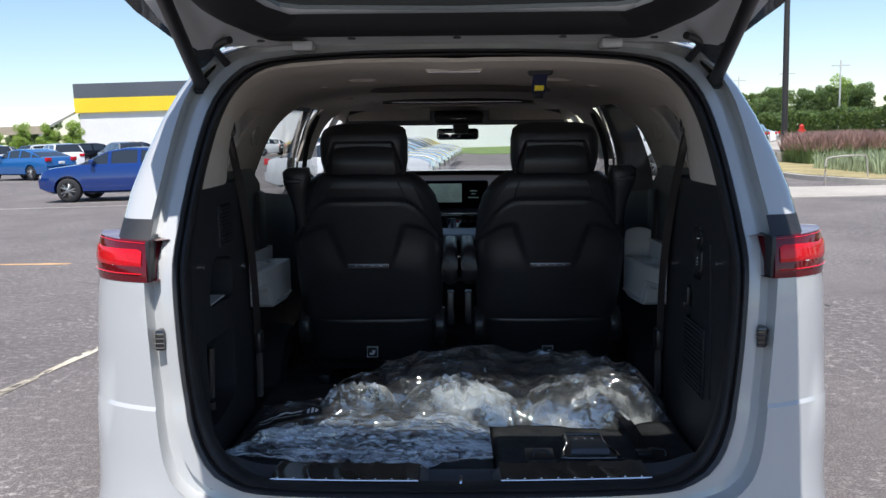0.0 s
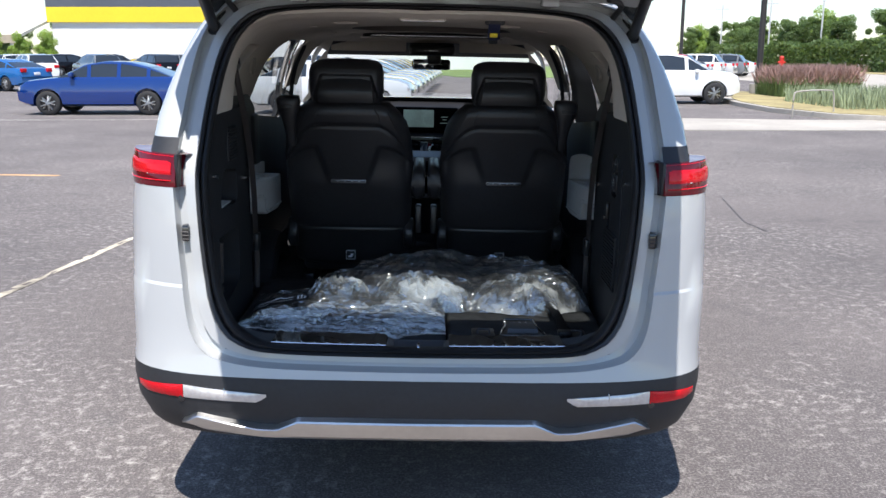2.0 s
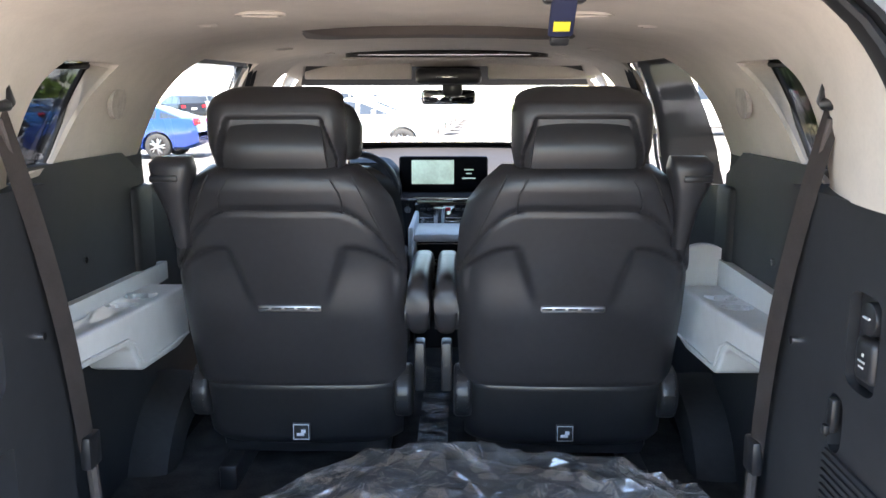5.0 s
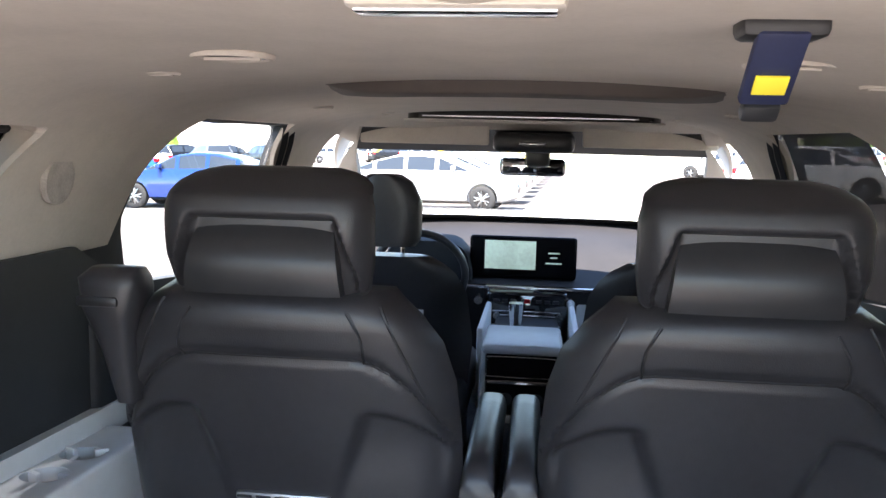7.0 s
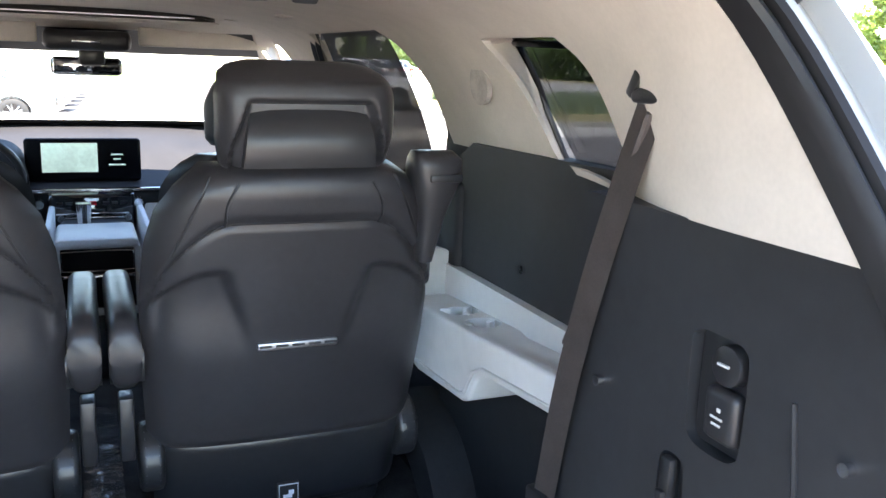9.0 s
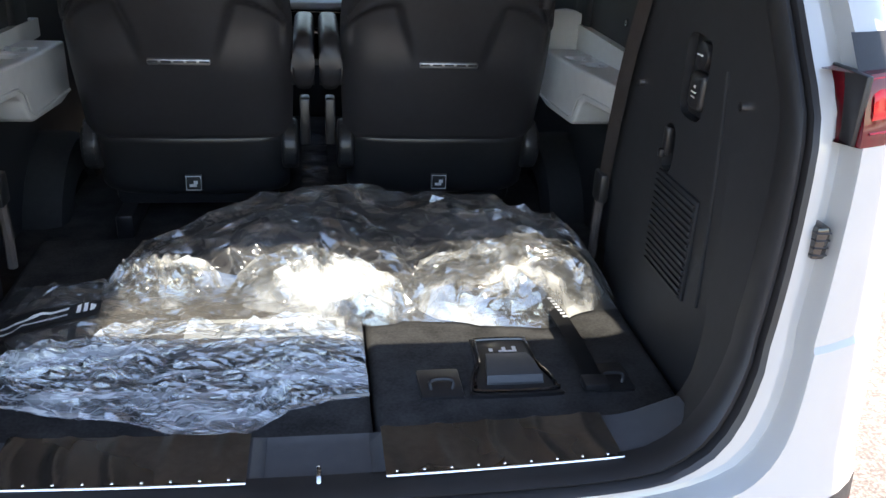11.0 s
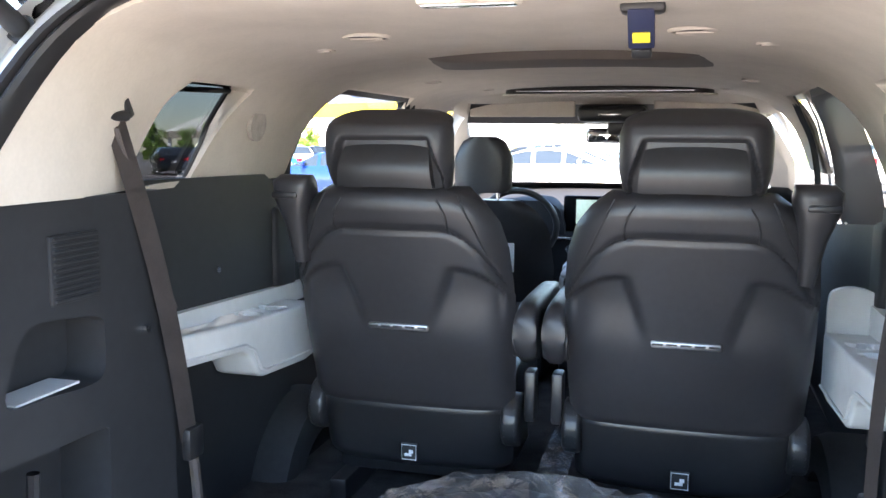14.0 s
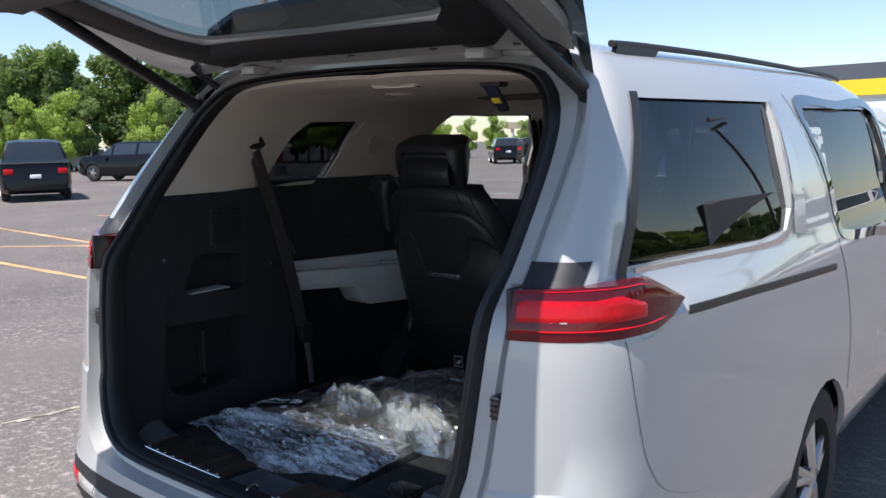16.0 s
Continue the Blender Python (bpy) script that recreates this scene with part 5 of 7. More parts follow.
def make_seat(cx, s, label):
    """s: +1 where the door is on the +x side."""
    seat = thing("captain_chair", label, "seat", VAN @ Matrix.Translation((cx, 0, 0)), "second-row seats")
    rings = []
    zs = [0.507, 0.513, 0.525, 0.54, 0.56] + [0.58 + k * 0.0085 for k in range(81)] + [1.265, 1.28, 1.292, 1.30, 1.304]
    for z in zs:
        hw = seat_half(z)
        th = interp(z, [0.507, 0.54, 0.8, 1.24, 1.304], [0.05, 0.09, 0.12, 0.10, 0.03])
        y0 = back_line(z) + interp(z, [0.507, 0.53, 1.25, 1.285, 1.304], [0.02, 0.0, 0.0, 0.012, 0.04])
        pts = []
        n = 84
        for k in range(n + 1):
            u = -1 + 2 * k / n
            u = math.copysign(abs(u) ** 0.85, u)
            x = hw * u
            y = back_y(x, z)
            pts.append((x, y, z))
        for k in range(1, 10):
            u = 1 - 2 * k / 10
            pts.append((hw * u * 0.98, y0 + th + 0.06 - 0.03 * abs(u) ** 3, z))
        rings.append(pts)
    bm = loft(rings)
    for f in bm.faces:
        if f.calc_center_median().z < 0.701 and f.calc_center_median().y < 1.55:
            f.material_index = 1
    part("backrest", bm, [M_LEATHER, M_SEATPL], seat, "black leather backrest with a moulded hollow", 50)
    # sewn seams of the yoke and shoulders
    yoke = []
    for k in range(61):
        x = -0.27 + 0.009 * k
        yoke.append((x, 1.196 - 0.16 * max(0, (abs(x) - 0.12) / 0.17) ** 2.0))
    lines = [yoke]
    for q in (-1, 1):
        lines.append([(q * (0.125 + 0.022 * k / 12 + 0.010 * math.sin(k / 12 * 3.1)), 1.275 - 0.085 * k / 12) for k in range(13)])
        lines.append([(q * (0.175 + 0.068 * k / 16), 1.285 - 0.150 * k / 16) for k in range(17)])
    for ln in lines:
        part("seam", tube([(x, back_y(x, z) - 0.0012, z) for x, z in ln], 0.0026, 6), M_RUBBER, seat, "dark sewn seam")
    # headrest
    rings = []
    for k in range(37):
        t = k / 36
        z = 1.297 + 0.197 * t
        hw = interp(t, [0, 0.06, 0.3, 0.7, 0.88, 0.96, 1], [0.148, 0.158, 0.167, 0.167, 0.157, 0.135, 0.095])
        th = interp(t, [0, 0.1, 0.6, 0.9, 1], [0.05, 0.075, 0.105, 0.085, 0.03])
        y0 = 1.262 - 0.03 * math.sin(t * math.pi * 0.9) + interp(t, [0.8, 1], [0, 0.06])
        pts = []
        for i in range(61):
            u = -1 + i / 30
            x = hw * math.copysign(abs(u) ** 0.9, u)
            inset = 0.030 * smoothstep(0.146, 0.134, abs(x) + 0.07 * max(0, t - 0.2)) * smoothstep(0.650, 0.615, t)
            pts.append((x, y0 + 0.05 * abs(u) ** 9 + inset, z))
        for i in range(1, 8):
            u = 1 - 2 * i / 8
            pts.append((hw * u, y0 + th + 0.05 - 0.03 * abs(u) ** 3, z))
        rings.append(pts)
    hr = part("headrest", loft(rings), M_LEATHER, seat, "black leather winged headrest", 60)
    rings = []
    for k in range(9):
        t = k / 8
        hw = 0.122 - 0.012 * t - 0.010 * t ** 4
        z = 1.304 + 0.117 * t
        y = 1.246 - 0.014 * math.sin(math.pi * min(t + 0.1, 1)) + 0.024 * t ** 3
        rings.append([(hw * (-1 + i / 6), y + 0.006 * abs(-1 + i / 6) ** 4, z) for i in range(13)] + [(hw, y + 0.035, z), (-hw, y + 0.035, z)])
    part("headrest_pad", loft(rings), M_SEATPL, hr, "smooth black headrest back", 50)
    for x in (-0.075, 0.075):
        part("post", cyl(bmesh.new(), (x, 1.295, 1.24), (x, 1.295, 1.33), 0.007, 12), M_SEATPL, hr, "dark headrest post")
    # chrome pull bar in the back
    bar = part("pull_bar", boxm((-0.082, back_line(0.932) - 0.010, 0.926), (0.082, back_line(0.932) + 0.012, 0.943), 0.005), M_BAR, seat, "dull steel ribbed pull bar")
    for k in range(5):
        x = -0.066 + 0.033 * k
        part("slot", boxm((x - 0.013, back_line(0.93) - 0.012, 0.933), (x + 0.013, back_line(0.93) - 0.0085, 0.938), 0.001, 1), M_TRIM, bar)
    # child-seat anchor tag
    tg = part("anchor_tag", boxm((-0.024, back_line(0.557) - 0.012, 0.535), (0.024, back_line(0.557) + 0.0, 0.583), 0.002), M_SEATPL, seat, "small square anchor tag")
    bm = bmesh.new()
    tube([(x, back_line(0.557) - 0.0125, z) for x, z in ((-0.021, 0.538), (0.021, 0.538), (0.021, 0.580), (-0.021, 0.580))], 0.0016, 4, True, bm)
    box(bm, (-0.012, back_line(0.557) - 0.0135, 0.548), (0.008, back_line(0.557) - 0.012, 0.556))
    box(bm, (0.0, back_line(0.557) - 0.0135, 0.556), (0.012, back_line(0.557) - 0.012, 0.566))
    part("tag_print", bm, M_WHITEP, tg)
    # belt tower on the door side
    rings = []
    for k in range(15):
        t = k / 14
        z = 1.10 + 0.228 * t
        xi = interp(t, [0, 0.5, 0.85, 1], [0.235, 0.228, 0.212, 0.215])
        xo = interp(t, [0, 0.45, 0.72, 0.93, 1], [0.272, 0.290, 0.314, 0.318, 0.300])
        w, c = (xo - xi) / 2, s * (xo + xi) / 2
        d = interp(t, [0, 0.7, 0.93, 1], [0.045, 0.055, 0.045, 0.022])
        rings.append([(c + w * math.copysign(abs(math.cos(a)) ** 0.6, math.cos(a)), 1.352 - 0.045 * t + d * math.copysign(abs(math.sin(a)) ** 0.6, math.sin(a)), z) for a in [i * 2 * math.pi / 24 for i in range(24)]])
    tower = part("belt_tower", loft(rings), M_LEATHER, seat, "black shoulder belt tower", 60)
    part("belt_mouth", boxm((s * 0.275 - 0.035, 1.262, 1.268), (s * 0.275 + 0.035, 1.30, 1.286), 0.006), M_SEATPL, tower)
    # cushion, base, legs
    part("cushion", boxm((-0.27, 1.50, 0.62), (0.27, 2.02, 0.78), 0.05, 4), M_LEATHER, seat, "black leather cushion", 60)
    part("base", boxm((-0.24, 1.52, 0.46), (0.24, 1.95, 0.62), 0.03), M_SEATPL, seat)
    for x in (-0.2, 0.2):
        part("rail", boxm((x - 0.025, 1.42, 0.398), (x + 0.025, 2.1, 0.47), 0.008), M_SEATPL, seat, "dark seat rail")
    # recliner covers and armrests
    for k in (-1, 1):
        bm = bmesh.new()
        cyl(bm, (k * 0.255, 1.52, 0.66), (k * 0.305, 1.52, 0.66), 0.075, 24)
        bmesh.ops.bevel(bm, geom=bm.edges[:], offset=0.012, segments=2, affect='EDGES', profile=0.5)
        part("recliner_cover", bm, M_SEATPL, seat, "", 50)
    k = -s
    part("armrest", loft([[(k * 0.325 + 0.031 * math.copysign(abs(math.cos(a)) ** 0.6, math.cos(a)), y, zc + h * math.copysign(abs(math.sin(a)) ** 0.6, math.sin(a))) for a in [i * 2 * math.pi / 20 for i in range(20)]]
                          for y, zc, h in ((1.405, 0.93, 0.03), (1.42, 0.925, 0.065), (1.46, 0.92, 0.082), (1.56, 0.93, 0.075), (1.75, 0.95, 0.05), (1.84, 0.955, 0.04), (1.86, 0.955, 0.02))]), M_LEATHER, seat, "padded folding armrest", 60)
    part("armrest_pivot", cyl(bmesh.new(), (k * 0.29, 1.47, 0.90), (k * 0.355, 1.47, 0.90), 0.05, 24), M_SEATPL, seat)
    part("buckle_stalk", boxm((k * 0.325 - 0.015, 1.50, 0.66), (k * 0.325 + 0.015, 1.56, 0.80), 0.006), M_SEATPL, seat, "belt buckle")
    return seat


make_seat(-0.352, -1, "black leather captain chair behind the driver seat")
make_seat(0.372, 1, "black leather captain chair behind the front passenger seat")


# ---------------- front seats, dash, console ----------------
def front_seat(cx, label):
    seat = thing("front_seat", label, "seat", VAN @ Matrix.Translation((cx, 0, 0)), "front seats")
    rings = []
    for k in range(22):
        t = k / 21
        z = 0.60 + 0.575 * t
        hw = interp(t, [0, 0.1, 0.5, 0.8, 0.93, 1], [0.22, 0.26, 0.285, 0.265, 0.22, 0.15])
        y0 = 2.80 - 0.16 * t
        th = interp(t, [0, 0.1, 0.9, 1], [0.06, 0.14, 0.12, 0.05])
        pts = [(hw * (-1 + i / 10), y0 + 0.05 * abs(-1 + i / 10) ** 4 + 0.006 * math.exp(-((z - 1.10 + 0.3 * (i / 10 - 1) ** 4 * 0.2) / 0.006) ** 2), z) for i in range(21)]
        pts += [(hw * (1 - i / 4), y0 + th + 0.05 - 0.02 * abs(1 - i / 4), z) for i in range(1, 8)]
        rings.append(pts)
    part("backrest", loft(rings), M_LEATHER, seat, "", 60)
    rings = []
    for k in range(12):
        t = k / 11
        hw = interp(t, [0, 0.1, 0.6, 0.9, 1], [0.10, 0.118, 0.122, 0.09, 0.05])
        z = 1.205 + 0.225 * t
        rings.append([(hw * math.copysign(abs(math.cos(a)) ** 0.7, math.cos(a)), 2.69 + 0.055 * math.copysign(abs(math.sin(a)) ** 0.8, math.sin(a)), z) for a in [i * 2 * math.pi / 24 for i in range(24)]])
    hr = part("headrest", loft(rings), M_LEATHER, seat, "", 60)
    for x in (-0.06, 0.06):
        part("post", cyl(bmesh.new(), (x, 2.69, 1.15), (x, 2.69, 1.22), 0.007, 10), M_CHROME, hr)
    part("cushion", boxm((-0.27, 2.75, 0.60), (0.27, 3.30, 0.76), 0.05, 4), M_LEATHER, seat, "", 60)
    part("base", boxm((-0.24, 2.78, 0.395), (0.24, 3.2, 0.62), 0.02), M_SEATPL, seat)
    return seat


fs = front_seat(-0.43, "black leather driver seat with a printed card in its back pocket")
part("pocket_card", boxm((-0.06, 2.660, 0.88), (0.10, 2.664, 1.00)), M_WHITEP, fs, "white printed card", m=pose(0.03, 0.03, 0.0, 0, 0, 0))
front_seat(0.485, "black leather front passenger seat")

M_DASH = mat("matt black dash", (0.012, 0.012, 0.014), 0.6, var=0.15, scale=40, bump=0.2, bump_scale=600, spec=0.3)
M_BEZEL = mat("black screen glass", (0.003, 0.003, 0.004), 0.35, var=0.1, scale=20, spec=0.04, rvar=0.02)
dash = part("dashboard", prism([(3.72, 0.62), (3.70, 0.90), (3.735, 0.925), (3.84, 0.955), (3.95, 1.03), (4.12, 1.09), (4.46, 1.165), (4.46, 0.45), (3.80, 0.45)], "x", -0.86, 0.86), M_DASH, van, "dark dashboard", 25)
part("dash_strip", boxm((-0.66, 3.680, 0.905), (0.82, 3.72, 0.921), 0.006), M_CHROME, dash, "satin metal dash strip")
part("screen_bezel", boxm((-0.245, 3.770, 0.940), (0.225, 3.800, 1.128), 0.018, 3), M_BEZEL, dash, "black screen panel standing on the dash")
part("screen_foot", boxm((-0.18, 3.79, 0.90), (0.16, 3.86, 1.06), 0.01), M_DASH, dash)
part("map_screen", boxm((-0.178, 3.766, 0.982), (0.046, 3.7715, 1.108), 0.0005), M_SCREEN, dash, "lit map screen")
rings = []
for i in range(17):
    t = -1 + i / 8
    h = 0.115 * max(0.0, 1 - t ** 4) ** 0.5
    rings.append([(-0.43 + 0.20 * t, y, z) for y, z in ((3.72, 0.93), (3.725, 0.955 + h * 1.25), (3.80, 0.985 + h * 1.25), (4.02, 0.96 + h * 0.9), (4.02, 0.93))])
part("cluster_hood", loft(rings), M_DASH, dash, "hooded instrument cluster", 50)
bm = bmesh.new()
for x0, z0, w in ((0.10, 1.055, 0.05), (0.11, 1.035, 0.03), (0.09, 1.01, 0.07)):
    box(bm, (x0, 3.766, z0), (x0 + w, 3.7715, z0 + 0.006))
part("screen_print", bm, M_SCREEN, dash)
part("centre_panel", boxm((-0.16, 3.62, 0.60), (0.19, 3.76, 0.91), 0.02), M_GLOSSBLK, dash, "gloss black centre panel")
for x in (-0.19, 0.2):
    part("knob", cyl(bmesh.new(), (x, 3.60, 0.868), (x, 3.70, 0.868), 0.018, 20), M_CHROME, dash)
part("lower_panel", boxm((0.225, 3.70, 0.58), (0.62, 3.735, 0.855), 0.015), M_GREYPL, dash, "pale grey lower dash panel")
part("climate_bar", boxm((-0.10, 3.606, 0.80), (0.15, 3.622, 0.812), 0.004), M_CHROME, dash, "bright climate control bar")
for x in (-0.11, 0.155):
    part("climate_knob", cyl(bmesh.new(), (x, 3.60, 0.806), (x, 3.63, 0.806), 0.015, 16), M_CHROME, dash)
part("hazard_button", boxm((0.005, 3.614, 0.860), (0.030, 3.622, 0.877), 0.001), M_RED, dash)
for k in range(8):
    if k not in (3, 4):
        part("button", boxm((-0.125 + 0.036 * k, 3.614, 0.862), (-0.101 + 0.036 * k, 3.622, 0.874), 0.001), M_SEATPL, dash)
for z in (0.82, 0.76):
    part("stack_trim", boxm((-0.13, 3.612, z), (0.16, 3.622, z + 0.008), 0.002), M_CHROME, dash)
for s in (-1, 1):
    part("console_wing", boxm((0.03 + s * 0.175 - 0.012, 3.10, 0.55), (0.03 + s * 0.175 + 0.012, 3.70, 0.86), 0.01), M_GREYPL, dash, "pale console side")
# steering wheel
bm = bmesh.new()
tube([(-0.42 + 0.185 * math.cos(t), 3.45 - 0.06 * math.sin(t), 1.0 + 0.17 * math.sin(t)) for t in [k * 2 * math.pi / 40 for k in range(40)]], 0.016, 10, True, bm)
stw = part("steering_wheel", bm, M_LEATHER, van, "black leather steering wheel")
part("hub", boxm((-0.51, 3.44, 0.93), (-0.33, 3.50, 1.05), 0.03), M_SEATPL, stw)
# centre console
M_CONSOLE = mat("light grey console plastic", (0.46, 0.47, 0.48), 0.4, var=0.06, scale=25, bump=0.1, bump_scale=400)
con = part("console", boxm((-0.115, 2.72, 0.40), (0.15, 3.65, 0.80), 0.02), M_TRIM, van, "centre console with a pale padded lid")
part("console_lid", boxm((-0.112, 2.70, 0.862), (0.147, 3.02, 0.893), 0.014, 3), M_CONSOLE, con, "pale grey padded lid")
part("console_end", boxm((-0.10, 2.705, 0.66), (0.135, 2.73, 0.866), 0.012), M_BEZEL, con, "gloss black rear console panel")
part("console_frame", boxm((-0.118, 2.71, 0.63), (0.153, 2.74, 0.665), 0.012), M_CONSOLE, con)
for x in (-0.105, 0.14):
    part("console_cheek", boxm((x - 0.012, 2.71, 0.64), (x + 0.012, 3.0, 0.87), 0.008), M_CONSOLE, con)
part("vent_trim", boxm((-0.09, 2.70, 0.765), (0.125, 2.707, 0.773), 0.002), M_CHROME, con)
for x in (-0.03, 0.07):
    part("socket", cyl(bmesh.new(), (x, 2.70, 0.715), (x, 2.708, 0.715), 0.022, 20), M_TRIM, con)
for z0, z1 in ((0.665, 0.775), (0.79, 0.855)):
    part("vent_frame", tube(smooth_pts([(-0.092, 2.703, z0 + 0.01), (-0.092, 2.703, z1 - 0.01), (-0.08, 2.703, z1), (0.115, 2.703, z1), (0.127, 2.703, z1 - 0.01), (0.127, 2.703, z0 + 0.01), (0.115, 2.703, z0), (-0.08, 2.703, z0)], 3, True), 0.0025, 6, True), M_CHROME, con, "thin chrome frame")
part("shifter", cyl(bmesh.new(), (-0.02, 3.30, 0.80), (-0.02, 3.30, 0.92), 0.022, 16, 0.028), M_CHROME, con, "chrome shift knob")
part("floor_film", grid([[(x, y, 0.405 + 0.012 * noise.noise(Vector((x * 12, y * 12, 0)))) for x in [-0.05 + 0.012 * i for i in range(9)]] for y in [1.3 + 0.03 * j for j in range(40)]]), M_FILM, van, "clear film on the aisle floor")
for s in (-1, 1):
    part("front_door_trim", prism([(1.80, 0.40), (1.80, 1.20), (2.9, 1.10), (4.0, 1.08), (4.2, 0.5)], "x", *sorted((s * 0.885, s * 0.93))), M_TRIM, van, "dark door trim")
    for y in (2.90, 1.775):
        rows = [[(s * (half_width(z) - 0.045), y + dy - 0.05 * (z - 1.1) * (1 if y < 2 else 0) + (0.35 * (z - 1.15) if y < 2 else 0), z) for dy in (-0.035, 0.035)] for z in (1.05, 1.2, 1.35, 1.5, 1.6)]
        part("door_frame", grid(rows), M_TRIM, van, "dark window frame")


# ---------------- plastic-wrapped mats ----------------
def crease(x, y, seed, f, stretch, turn):
    """Sharp meandering ridges, 0 to 1, that run across the direction turn."""
    ca, sa = math.cos(turn), math.sin(turn)
    wx = x + 0.03 * noise.noise(Vector((x * 6, y * 6, seed)))
    wy = y + 0.03 * noise.noise(Vector((x * 6 + 9, y * 6, seed)))
    p, q = (wx * ca + wy * sa) * f, (-wx * sa + wy * ca) * f * stretch
    return max(0.0, 1 - 2.4 * abs(noise.noise(Vector((p, q, seed * 3.7))))) ** 2


def film_sheet(poly_fn, nx, ny):
    return grid([[poly_fn(i / nx, j / ny) for i in range(nx + 1)] for j in range(ny + 1)])


def crumple(fn, nx, ny, amp, seed, closed=False):
    """Film in sharp little facets: a skin over a jittered net, each cell split along a chance diagonal."""
    r = random.Random(seed)
    bm = bmesh.new()
    vs = []
    for j in range(ny + 1):
        row = []
        for i in range(nx if closed else nx + 1):
            inner = 0 < j < ny and (closed or 0 < i < nx)
            u = (i + (r.uniform(-0.42, 0.42) if inner else 0)) / nx
            v = (j + (r.uniform(-0.42, 0.42) if inner else 0)) / ny
            x, y, z = fn(u, v)
            row.append(bm.verts.new((x, y, z + (amp * r.gauss(0, 1) if inner else 0))))
        vs.append(row)
    n = len(vs[0])
    for j in range(ny):
        for i in range(n if closed else n - 1):
            q = (vs[j][i], vs[j][(i + 1) % n], vs[j + 1][(i + 1) % n], vs[j + 1][i])
            k = r.random() < 0.5
            bm.faces.new((q[0], q[1], q[2]) if k else (q[0], q[1], q[3]))
            bm.faces.new((q[0], q[2], q[3]) if k else (q[1], q[2], q[3]))
    return bm


def bag_front(x):
    return interp(x, [-0.705, -0.62, -0.50, -0.33, -0.21, -0.13, -0.05, 0.02, 0.095], [0.367, 0.392, 0.345, 0.308, 0.247, 0.250, 0.325, 0.352, 0.361])


def bag_fold(x):
    return interp(x, [-0.705, -0.61, -0.52, -0.36, -0.20, 0.095], [0.385, 0.425, 0.495, 0.590, 0.575, 0.580])


def bag_x(u, y):
    left = -0.705 + 0.075 * smoothstep(0.37, 0.85, y)
    return left + (0.096 - left) * u


def gathered_film(u, v):
    """The crumpled front of the bag, between its open edge and the mats."""
    x = bag_x(u, 0.37)
    a, b = bag_front(x), bag_fold(x) + 0.02
    y = a + (b - a) * v
    e = min(1, 7 * min(u, 1 - u)) * min(1, 5 * v)
    h = 0.004 + e * (0.012 + 0.018 * smoothstep(0.2, 1.0, v))
    h += (0.25 + 0.75 * e) * (0.018 * crease(x, y, 4, 5, 4.0, 0.25) + 0.010 * crease(x, y, 8, 9, 3.6, -0.25) + 0.004 * crease(x, y, 12, 16, 3.0, 0.05))
    return (x, y, 0.524 + h)


def taut_film(u, v):
    """The clear back of the bag, drawn over the mats."""
    x = bag_x(u, 0.60)
    y = bag_fold(x) + (0.845 - bag_fold(x)) * v
    e = min(1, 8 * min(u, 1 - u)) * min(1, 8 * (1 - v))
    h = 0.006 + 0.026 * e + 0.012 * crease(x, y, 31, 6, 2.0, 0.9) * e + 0.008 * crease(x, y, 35, 11, 2.0, -0.5) * e
    return (x, y, 0.526 + h)


bag = thing("plastic_bag", "clear crumpled plastic bag with floor mats in it", "bag", VAN)
part("film", crumple(gathered_film, 40, 52, 0.0040, 5), M_SHEET, bag, "bluish crumpled film", 8)
part("clear_film", crumple(taut_film, 26, 18, 0.0035, 6), M_FILM, bag, "clear taut film", 8)
part("seam_edge", grid([[Vector(gathered_film(u, v)) + Vector((0, 0, dz)) for v, dz in ((0.0, 0.003), (0.03, 0.004))] for u in [k / 120 for k in range(121)]]), M_PUFF, bag, "milky heat-sealed edge", 80)
mat_me = mat("brown carpet mat", (0.105, 0.096, 0.088), 0.9, var=0.3, scale=80, bump=0.6, bump_scale=300)
solo("floor_mat", prism(smooth_pts([(-0.62, 0.60), (-0.50, 0.545), (-0.36, 0.535), (0.02, 0.53), (0.06, 0.56), (0.06, 0.82), (-0.02, 0.845), (-0.56, 0.845), (-0.63, 0.82)], 4, True), "z", 0.521, 0.535), mat_me, "brown carpet floor mat inside the clear bag", "mat", VAN)
card = thing("label_card", "white printed card under the clear film", "card", VAN)
part("card", boxm((-0.27, 0.580, 0.536), (0.058, 0.658, 0.539), 0.001), mat("white printed card", (0.62, 0.63, 0.62), 0.6, var=0.12, scale=40), card)
M_INK = mat("grey print", (0.22, 0.23, 0.24), 0.6)
for x0, x1, y0, y1 in ((-0.25, -0.18, 0.605, 0.640), (-0.16, -0.12, 0.600, 0.645), (-0.10, -0.02, 0.620, 0.632), (0.0, 0.04, 0.60, 0.64), (-0.10, -0.03, 0.60, 0.606)):
    part("print_bar", boxm((x0, y0, 0.5392), (x1, y1, 0.5402)), M_INK, card)


def on_bag(u0, u1, v0, v1, lift, n=12):
    return grid([[Vector(taut_film(u0 + (u1 - u0) * i / n, v0 + (v1 - v0) * j / n)) + Vector((0, 0, lift)) for i in range(n + 1)] for j in range(n + 1)])


part("warning_label", on_bag(0.03, 0.29, 0.34, 0.52, 0.003), M_RUBBER, bag, "black warning label with white print")
for k in range(2):
    part("print_bar", on_bag(0.05, 0.215, 0.39 + 0.055 * k, 0.408 + 0.055 * k, 0.005, 8), M_WHITEP, bag)
for u0, u1 in ((0.235, 0.245), (0.252, 0.262), (0.268, 0.28)):
    part("symbol", on_bag(u0, u1, 0.40, 0.46, 0.005, 4), M_WHITEP, bag)


